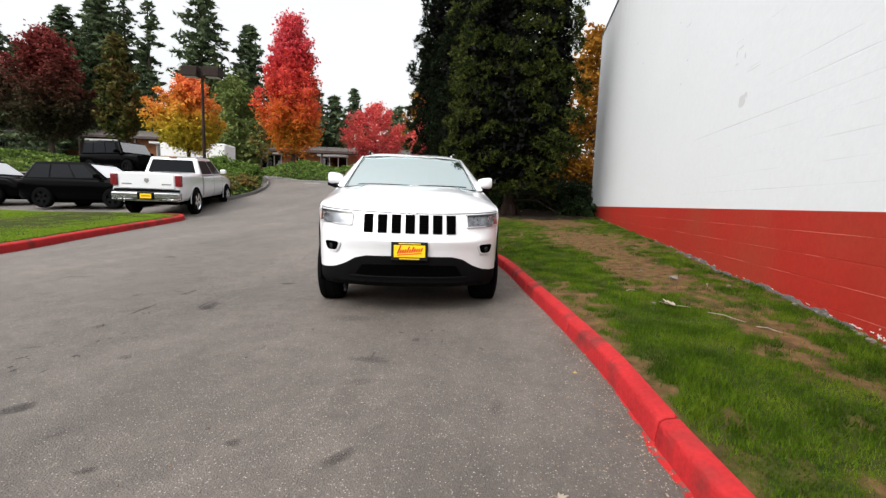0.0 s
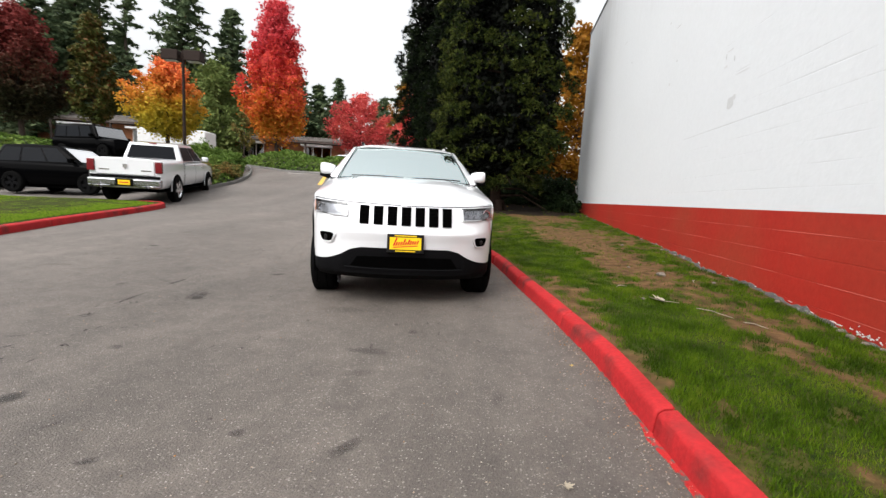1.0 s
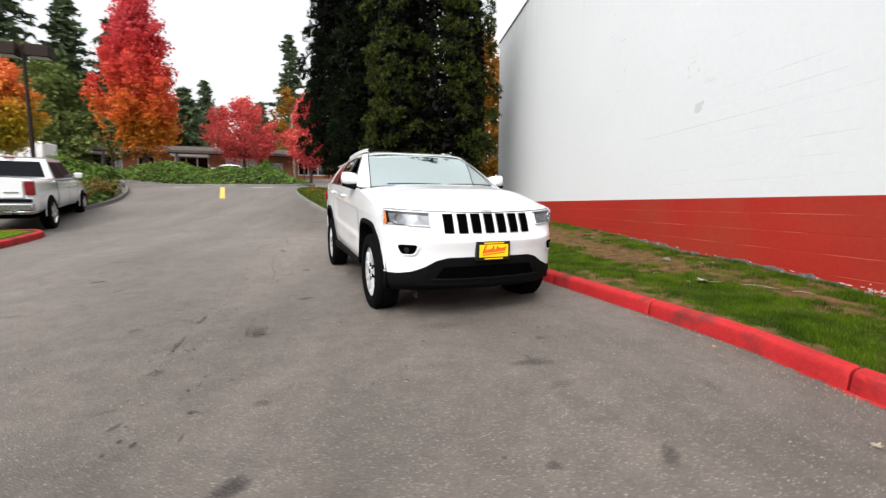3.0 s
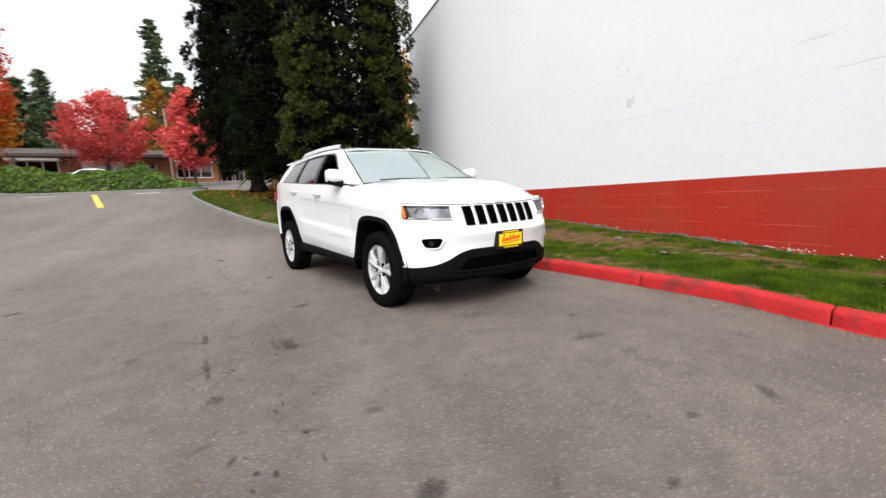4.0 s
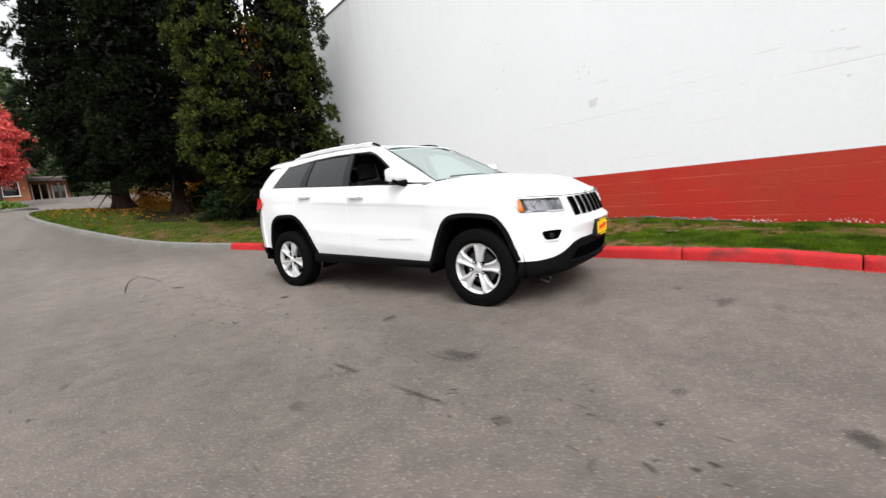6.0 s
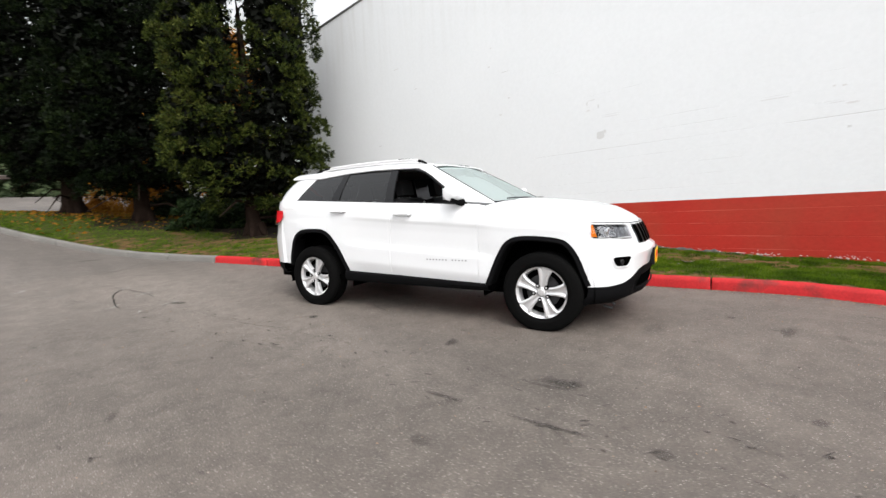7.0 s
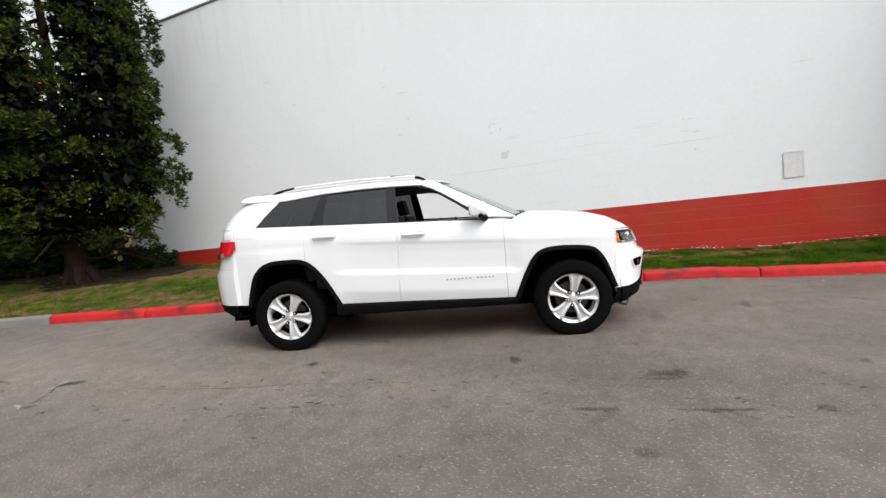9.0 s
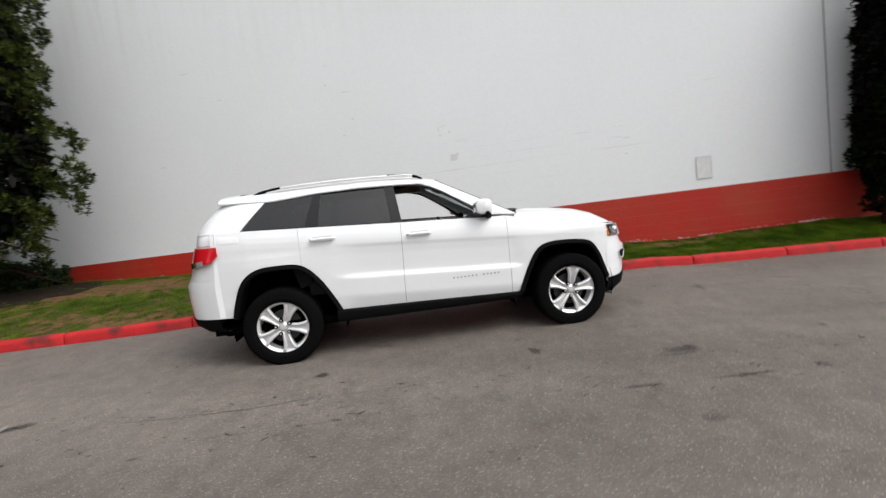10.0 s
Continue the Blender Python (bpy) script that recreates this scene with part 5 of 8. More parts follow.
part("cowl", Shape().grid([[(1.14 - 0.20 * (y / 0.8) ** 2, y, 1.258 - 0.03 * (y / 0.8) ** 4), (1.07 - 0.19 * (y / 0.8) ** 2, y, 1.243), (0.92, y, 1.225)] for y in [-0.8 + 1.6 * i / 20 for i in range(21)]]), BLACK_PLASTIC, car)
for y0, y1 in ((-0.62, -0.02), (0.08, 0.66)):
    wiper = [(1.105 - 0.19 * (y0 + (y1 - y0) * k) ** 2, y0 + (y1 - y0) * k, 1.264 + 0.006 * math.sin(math.pi * k)) for k in [i / 8 for i in range(9)]]
    part("wiper", Shape().tube(wiper, 0.008, 6), GLOSS_BLACK, car, "black windscreen wiper")

# ---- glasshouse
GLASS_TOP = [(-2.0, 1.56), (-1.48, 1.603), (-1.03, 1.636), (-0.6, 1.645), (-0.28, 1.64), (0.0, 1.615), (0.12, 1.58), (0.231, 1.52), (0.40, 1.41), (0.66, 1.236)]


def pane_y(z):
    return 0.902 - 0.212 * max(0.0, z - 1.235) / 0.40 - 0.02 * math.sin(math.pi * min(1, max(0, (z - 1.235) / 0.4))) * -1


def side_pane(front, rear, sign, inset=0.0, cols=10, rows=8, lift=0.0):
    """A slot of the glasshouse between two slanted edges, each ((x, z) at the belt, (x, z) above)."""
    out = []
    for i in range(cols + 1):
        k = i / cols
        xb = front[0][0] + (rear[0][0] - front[0][0]) * k
        zb = lerp_table(xb, BELT) - 0.012
        xt = front[1][0] + (rear[1][0] - front[1][0]) * k
        zt = lerp_table(xt, GLASS_TOP) + lift
        out.append([(xb + (xt - xb) * j / rows, sign * (pane_y(zb + (zt - zb) * j / rows) - inset), zb + (zt - zb) * j / rows) for j in range(rows + 1)])
    return Shape().grid(out)


def at_belt(x):
    return (x, lerp_table(x, BELT))


def at_top(x):
    return (x, lerp_table(x, GLASS_TOP))


for s in (-1, 1):
    part("pillar", side_pane((at_belt(-0.205), at_top(-0.25)), (at_belt(-0.315), at_top(-0.345)), s, 0.004, 3), GLOSS_BLACK, car, "gloss black door pillar", solid=0.02)
    part("pillar", side_pane((at_belt(-1.02), at_top(-0.975)), (at_belt(-1.15), at_top(-1.045)), s, 0.002, 4), GLOSS_BLACK, car, "gloss black door pillar", solid=0.02)
    w = part("rear_door_window", side_pane((at_belt(-0.285), at_top(-0.32)), (at_belt(-1.04), at_top(-0.99)), s, 0.012, 12), DARK_GLASS, car, "dark privacy glass")
    w = part("quarter_window", side_pane((at_belt(-1.125), at_top(-1.025)), (at_belt(-1.765), at_top(-1.515)), s, 0.010, 12), DARK_GLASS, car, "dark privacy glass")
    # black seal round the open front window
    loop = [at_belt(0.66), (0.40, 1.41), (0.231, 1.52), (0.12, 1.58), (0.0, 1.615), (-0.12, 1.63), at_top(-0.24)]
    part("window_seal", Shape().tube([(x, s * (pane_y(z) - 0.012), z) for x, z in loop], 0.016, 6), GLOSS_BLACK, car)
    part("window_seal", Shape().tube([(x, s * (pane_y(z) - 0.004), z) for x, z in [(q, lerp_table(q, BELT) + 0.002) for q in (0.66, 0.2, -0.3, -0.9, -1.3, -1.76)]], 0.009, 6), GLOSS_BLACK, car)
    # white pillar from the bonnet to the roof, in front of the door window
    rows = []
    for k in range(13):
        v = k / 12
        zf, xf = 1.225 + 0.43 * v, 0.975 - 0.80 * v
        xr = np.interp(v, [0, 0.35, 0.6, 0.8, 1.0], [0.69, 0.43, 0.26, 0.14, 0.02])
        zr = np.interp(v, [0, 0.35, 0.6, 0.8, 1.0], [1.24, 1.405, 1.515, 1.58, 1.635])
        yf = np.interp(v, [0, 1], [0.80, 0.655])
        rows.append([(xf, s * yf, zf), (xf * 0.75 + xr * 0.25, s * (yf * 0.6 + pane_y(zr) * 0.4 + 0.022), zf * 0.75 + zr * 0.25), (xf * 0.3 + xr * 0.7, s * (pane_y(zr) + 0.004), zf * 0.3 + zr * 0.7 + 0.006), (xr, s * (pane_y(zr) - 0.004), zr)])
    part("windscreen_pillar", Shape().grid(rows), WHITE_PAINT, car, solid=0.025)
    part("windscreen_seal", Shape().tube([(q[0][0] + 0.006, q[0][1] - s * 0.012, q[0][2] + 0.001) for q in rows], 0.005, 6), DARK_METAL, car)
    # rear pillar
    rows = []
    for k in range(9):
        v = k / 8
        xf, xr = -1.76 + 0.25 * v, -2.19 + 0.27 * v
        zf, zr = lerp_table(-1.76, BELT) - 0.012 + (at_top(-1.51)[1] + 0.018 - lerp_table(-1.76, BELT)) * v, 1.335 + 0.325 * v
        rows.append([Vector((xf + (xr - xf) * u, s * (pane_y(zf + (zr - zf) * u) - 0.02 * u ** 2 - 0.06 * u ** 5), zf + (zr - zf) * u)) for u in [q / 12 for q in range(13)]])
    # its foot flows into the shoulder of the body
    foot = [[], [], []]
    for q in range(13):
        u = q / 12
        for k, z in enumerate((1.235, 1.275, 1.31)):
            if u < 0.5:
                x = -1.76 - 0.225 * u / 0.5
                p = Vector((x, flank(x, z) + 0.004, z))
            else:
                p = rear(0.905 - 0.185 * (u - 0.5) / 0.5, z)
                p += Vector((-0.005, 0.004, 0))
            foot[k].append(Vector((p.x, s * p.y, z)))
    for k in range(3):
        rows[k] = [p * (0.25, 0.6, 0.85)[k] + f * (0.75, 0.4, 0.15)[k] for p, f in zip(rows[k], foot[2])]
    rows = foot[:2] + rows
    part("rear_pillar", Shape().grid(rows), WHITE_PAINT, car, solid=0.02)
    # roof rail: a bar on two feet
    rail = [(-1.62, s * 0.585, 1.69), (-1.52, s * 0.59, 1.718), (-1.25, s * 0.60, 1.736), (-0.7, s * 0.605, 1.749), (-0.2, s * 0.60, 1.741), (-0.04, s * 0.59, 1.73), (0.12, s * 0.58, 1.70)]
    rr = part("roof_rail", Shape().tube(spline(rail[1:-1], 0.05), 0.014, 8), RAIL, car, "silver roof rail on black feet")
    line = spline(rail[1:-1], 0.05)
    part("rail_web", Shape().grid([[(q.x, q.y + s * 0.006, q.z), (q.x, q.y + s * 0.010, q.z - 0.030)] for q in line] + [[(q.x, q.y - s * 0.006, q.z), (q.x, q.y - s * 0.010, q.z - 0.030)] for q in reversed(line)]), RAIL, rr)
    part("rail_foot", Shape().tube([(-1.66, s * 0.585, 1.675), (-1.60, s * 0.588, 1.697), (-1.50, s * 0.592, 1.718), (-1.38, s * 0.597, 1.731)], [0.010, 0.0145, 0.0145, 0.0142], 8), BLACK_PLASTIC, rr)
    part("rail_foot", Shape().tube([(0.06, s * 0.575, 1.69), (-0.0, s * 0.583, 1.716), (-0.12, s * 0.592, 1.738), (-0.30, s * 0.60, 1.750)], [0.010, 0.015, 0.015, 0.014], 8), BLACK_PLASTIC, rr)
    # mirror
    rows = []
    for i in range(13):
        k = -1 + 2 * i / 12
        e = (1 - abs(k) ** 3.5) ** (1 / 3.5)
        row = []
        for j in range(20):
            a = 2 * math.pi * j / 20
            c, w = math.cos(a), math.sin(a)
            sq = 1 / (abs(c) ** 3.2 + abs(w) ** 3.2) ** (1 / 3.2)
            row.append((0.605 + 0.088 * e * c * sq - 0.02 * k * k, s * (0.955 + 0.100 * k), 1.326 + (0.074 + 0.005 * k) * e * w * sq + 0.008 * k))
        rows.append(row)
    mir = part("mirror", Shape().grid(rows, close_v=True), WHITE_PAINT, car, "white door mirror on a black arm")
    part("mirror_base", Shape().tube([(0.66, s * 0.86, 1.235), (0.66, s * 0.90, 1.236), (0.64, s * 0.96, 1.248), (0.625, s * 1.045, 1.262)], [0.042, 0.036, 0.034, 0.022], 10), BLACK_PLASTIC, mir)
    part("mirror_glass", Shape().grid([[(0.516, s * (0.955 + 0.08 * a), 1.326 + 0.056 * b) for a in (-1, 0, 1)] for b in (-1, 0, 1)]), CHROME, mir)
# roof
rows = []
for i in range(41):
    x = 0.19 - 2.15 * i / 40
    zt = lerp_table(x, [(-1.96, 1.625), (-1.47, 1.605), (-1.03, 1.645), (-0.6, 1.658), (-0.28, 1.653), (0.0, 1.643), (0.12, 1.638), (0.37, 1.632)])
    zc = lerp_table(x, [(-1.96, 1.70), (-1.5, 1.725), (-1.0, 1.74), (-0.5, 1.742), (-0.12, 1.724), (0.06, 1.700), (0.19, 1.672), (0.37, 1.65)])
    yw = pane_y(min(zt, 1.64)) + 0.004
    yw = yw if x < 0.06 else yw - (x - 0.06) * 0.12
    rows.append([(x - 0.03 * (1 - (q / 1.0) ** 2) * 0 + (0.085 * (1 - q * q) * max(0, 1 - i / 5)), yw * q, zt + (zc - zt) * (1 - abs(q) ** 7)) for q in [math.sin(math.pi / 2 * (-1 + 2 * j / 28)) for j in range(29)]])
part("roof", Shape().grid(rows), WHITE_PAINT, car, solid=0.015)
part("spoiler", Shape().grid([[(x, y, 1.682 + h * (1 - abs(y / 0.63) ** 10) - 0.028 * abs(y / 0.62) ** 3) for x, h in ((-1.80, 0.043), (-1.92, 0.038), (-1.985, 0.02), (-1.99, 0.008), (-1.97, -0.006), (-1.88, -0.022))] for y in [-0.63 + 1.26 * i / 24 for i in range(25)]]), WHITE_PAINT, car)
for s in (-1, 1):
    edge = []
    for x in np.linspace(0.04, -1.95, 24):
        zt = lerp_table(x, [(-1.96, 1.625), (-1.47, 1.605), (-1.03, 1.645), (-0.6, 1.658), (-0.28, 1.653), (0.0, 1.64), (0.12, 1.635)])
        edge.append((x, s * (pane_y(min(zt, 1.64)) + 0.0), zt - 0.004))
    part("roof_gutter", Shape().tube(edge, 0.013, 8), WHITE_PAINT, car)
part("aerial", Shape().tube([(-1.6, 0, 1.72), (-1.66, 0, 1.75), (-1.7, 0, 1.765)], [0.03, 0.018, 0.005], 8), WHITE_PAINT, car)
# windscreen
rows = []
for j in range(17):
    v = j / 16
    hw = 0.80 - 0.145 * v
    row = []
    for q in [-1 + 2 * k / 20 for k in range(21)]:
        bow = 0.18 * (1 - q * q) * (1 - 0.4 * v)
        row.append((0.972 - 0.80 * v + bow - 0.04, hw * q, 1.228 + 0.428 * v + 0.012 * (1 - q * q) * v + 0.014 * math.sin(math.pi * v)))
    rows.append(row)
ws = part("windscreen", Shape().grid(rows), COATED_GLASS, car, "clear windscreen reflecting the bright sky")
ws.visible_shadow = False
part("sticker", Shape().box(-0.002, 0.002, -0.10, 0.10, -0.05, 0.05, pose(0.318, 0.52, 1.580, 0, -62, 6)), GLOSS_BLACK, ws, "dark dealer sticker inside the windscreen")
part("rear_view_mirror", Shape().box(0.30, 0.32, -0.11, 0.11, 1.545, 1.60), CABIN, car, bevel=0.01)
# tail: bumper, tailgate, rear glass
for s in (-1, 1):
    cor = []
    for j in range(19):
        z = 0.53 + 0.81 * j / 18
        p, q = rear(0.905, z), Vector((-1.985, flank(-1.985, z) + 0.003, z))
        cor.append([(p.x - 0.004, s * p.y, z), ((p.x + q.x) / 2 - 0.003, s * ((p.y + q.y) / 2 + 0.002), z), (q.x + 0.01, s * (q.y + 0.002), z)])
    part("rear_corner", Shape().grid(cor), WHITE_PAINT, car)
rb = part("rear_bumper", Shape().grid([[rear(-0.905 + 1.81 * i / 40, 0.53 + 0.37 * j / 8) for j in range(9)] for i in range(41)]), WHITE_PAINT, car, solid=0.012)
part("rear_valance", Shape().grid([[rear(-0.905 + 1.81 * i / 40, 0.53) + Vector((-0.012, 0, 0)), rear(-0.905 + 1.81 * i / 40, 0.46) + Vector((-0.01, 0, 0)), rear(-0.905 + 1.81 * i / 40, 0.40) + Vector((0.05, 0, 0)), Vector((-1.9, (-0.905 + 1.81 * i / 40) * 0.98, 0.42))] for i in range(41)]), BLACK_PLASTIC, rb)
part("tailgate", Shape().grid([[rear(-0.905 + 1.81 * i / 40, 0.902 + 0.44 * j / 10) for j in range(11)] for i in range(41)]), WHITE_PAINT, car, solid=0.012)
gl_rows = []
for j in range(9):
    v = j / 8
    gl_rows.append([(-2.17 + 0.27 * v - 0.06 * (1 - q * q), (0.745 - 0.15 * v) * q, 1.345 + 0.31 * v) for q in [-1 + 2 * k / 12 for k in range(13)]])
part("rear_window", Shape().grid(gl_rows), DARK_GLASS, car, "dark privacy glass")
for s in (-1, 1):
    rows = []
    for i in range(13):
        k = i / 12
        p0 = [rear(0.70 + 0.203 * k, z) for z in (1.04 + 0.03 * k * k, 1.10, 1.17, 1.225 - 0.01 * k)]
        rows.append([(p.x - 0.016, s * (p.y + 0.010 + 0.024 * k), p.z) for p in p0])
    for i in range(1, 4):       # the wedge that runs forward on the flank
        x = -2.03 + 0.024 * i
        rows.append([(x, s * (flank(x, z) + 0.026), z) for z in (1.07 + 0.02 * i, 1.12 + 0.012 * i, 1.17 + 0.005 * i, 1.215)])
    t = part("tail_light", Shape().grid(rows), BRIGHT_RED_LENS, car, "red tail lamp with a clear lower strip", solid=0.01)
    part("clear_strip", Shape().grid([[(q[0][0] - 0.002, q[0][1] + s * 0.002, q[0][2] + dz) for dz in (-0.012, 0.035)] for q in rows[:12]]), CHROME, t)

# ---- cabin
tub = Shape().box(-2.1, 0.95, -0.86, 0.86, 0.36, 0.42)
tub.box(0.80, 0.90, -0.80, 0.80, 0.42, 1.2)
part("floor_pan", tub, UNDERSIDE_SHADE, car, smooth=False)
part("underbody", Shape().box(-2.15, 2.0, -0.55, 0.55, 0.27, 0.44).box(-0.95, 0.95, -0.86, 0.86, 0.34, 0.40), UNDERSIDE_SHADE, car, bevel=0.03)
part("engine_block", Shape().box(0.95, 2.1, -0.54, 0.54, 0.44, 0.98), UNDERSIDE_SHADE, car, smooth=False)
for s in (-1, 1):
    part("door_lining", Shape().box(-0.88, 0.80, s * 0.84 - 0.02, s * 0.84 + 0.02, 0.45, 1.2).box(-1.9, -0.88, s * 0.84 - 0.02, s * 0.84 + 0.02, 1.08, 1.2), CABIN, car, bevel=0.01)
part("dashboard", Shape().grid([[(0.93, y, 1.21), (0.72, y, 1.215 + 0.03 * math.exp(-((y - 0.38) / 0.2) ** 2)), (0.55, y, 1.17 + 0.04 * math.exp(-((y - 0.38) / 0.2) ** 2)), (0.5, y, 1.05), (0.56, y, 0.8), (0.7, y, 0.5)] for y in [-0.82 + 1.64 * i / 20 for i in range(21)]]), CABIN, car)
wheel_m = pose(0.36, 0.38, 1.08, 0, -25, 0)
sw = Shape()
sw.tube([wheel_m @ Vector((0, 0.185 * math.cos(a), 0.185 * math.sin(a))) for a in [2 * math.pi * i / 28 for i in range(29)]], 0.016, 8, False)
for a in (0, 180, 270):
    sw.tube([wheel_m @ Vector((0.02, 0, 0)), wheel_m @ Vector((0, 0.175 * math.cos(radians(a)), 0.175 * math.sin(radians(a))))], 0.017, 6)
sw.tube([wheel_m @ Vector((0, 0, 0)), wheel_m @ Vector((0.2, 0, 0))], 0.045, 10)
part("steering_wheel", sw, CABIN, car)


def seat(x, y, w):
    s = Shape()
    s.box(x - 0.25, x + 0.27, y - w, y + w, 0.62, 0.76)
    s.box(-0.07, 0.07, -w, w, 0.0, 0.60, pose(x - 0.27, y, 0.72, 0, -14, 0))
    s.box(-0.05, 0.05, -0.12, 0.12, 0.64, 0.82, pose(x - 0.27, y, 0.72, 0, -14, 0))
    s.tube([(x - 0.42, y - 0.05, 1.30), (x - 0.44, y - 0.05, 1.38)], 0.008, 6)
    s.tube([(x - 0.42, y + 0.05, 1.30), (x - 0.44, y + 0.05, 1.38)], 0.008, 6)
    return s


for x, y, w in ((0.05, 0.38, 0.25), (0.05, -0.38, 0.25), (-0.95, 0.40, 0.32), (-0.95, -0.40, 0.32)):
    part("seat", seat(x, y, w), CABIN, car, "black cabin seat", bevel=0.035)
part("headliner", Shape().grid([[(0.10 - 1.85 * i / 10, 0.62 * q, 1.61 + 0.06 * (1 - q * q) - 0.02 * (i / 10)) for q in (-1, -0.5, 0, 0.5, 1)] for i in range(11)]), CABIN_GREY, car)

for sx in (1, -1):
    for s in (-1, 1):
        build_wheel(car, sx * AXLE, s * 0.815, s, turn=80 if sx > 0 else 64)

# hubs' height above the drive sets the stance
CAR_O, CAR_YAW, CAR_PITCH = Vector((-1.630, 6.031, 0.113)), -74.9, 1.2
car.matrix_basis = pose(CAR_O.x, CAR_O.y, CAR_O.z, 0, CAR_PITCH, CAR_YAW)
# ---------------------------------------------------------------- trees and planting
def leaf_quads(centres, size, rng, flat=0.0, stretch=1.6):
    """A quad for each centre, turned at random. flat 1: all lie level."""
    n = len(centres)
    u = rng.normal(size=(n, 3))
    u[:, 2] *= 1 - flat
    u /= np.linalg.norm(u, axis=1, keepdims=True) + 1e-9
    w = rng.normal(size=(n, 3))
    v = np.cross(u, w)
    v /= np.linalg.norm(v, axis=1, keepdims=True) + 1e-9
    s = size * rng.uniform(0.6, 1.35, (n, 1))
    u, v = u * s * stretch / 2, v * s / 2
    co = np.stack([centres - u, centres - v * 0.8, centres + u, centres + v], 1)
    return co.reshape(-1, 3)


def tuft_mesh(name, roots, ways, size, rng, leaves=8):
    """Small fans of narrow leaves; the leaves of one fan share their root and so their tone."""
    n = len(roots)
    ways = ways / (np.linalg.norm(ways, axis=1, keepdims=True) + 1e-9)
    s = (size * rng.uniform(0.65, 1.4, (n, 1)))
    co = [roots]
    for j in range(leaves):
        u = ways + rng.normal(0, 0.60, (n, 3))
        u /= np.linalg.norm(u, axis=1, keepdims=True) + 1e-9
        v = np.cross(u, rng.normal(size=(n, 3)))
        v /= np.linalg.norm(v, axis=1, keepdims=True) + 1e-9
        l = s * rng.uniform(0.6, 1.15, (n, 1))
        co += [roots + u * l * 0.55 - v * l * 0.115, roots + u * l, roots + u * l * 0.55 + v * l * 0.115]
    m = 1 + 3 * leaves
    quads = np.array([(0, 1 + 3 * j, 2 + 3 * j, 3 + 3 * j) for j in range(leaves)])
    return raw_mesh(name, np.stack(co, 1).reshape(-1, 3), quads=(np.arange(n)[:, None, None] * m + quads[None]).reshape(-1, 4))


def leaf_mesh(name, co):
    return raw_mesh(name, co, quads=np.arange(len(co)).reshape(-1, 4))


def ball(n, rng):
    d = rng.normal(size=(n, 3))
    return d / np.linalg.norm(d, axis=1, keepdims=True)


def clumps(centres, radii, per, size, rng, shell=0.55, squash=0.8, flat=0.2, stretch=1.5):
    """Leaves gathered round each clump's centre, most of them near its skin."""
    out = []
    for c, r in zip(centres, radii):
        d = ball(per, rng) * (r * (shell + (1 - shell) * rng.random((per, 1)) ** 0.5))
        d[:, 2] *= squash
        out.append(c + d)
    return leaf_quads(np.concatenate(out), size, rng, flat, stretch)


def trunk_shape(height, r0, r1, seed, bend=0.15, flare=1.5):
    pts, rad = [], []
    for i in range(9):
        k = i / 8
        pts.append((bend * noise.noise((seed, k * 2.2, 0)) * height * 0.15, bend * noise.noise((seed + 7, k * 2.2, 0)) * height * 0.15, -0.15 + (height + 0.15) * k))
        rad.append(r0 + (r1 - r0) * k + r0 * (flare - 1) * math.exp(-k * 14))
    return pts, rad


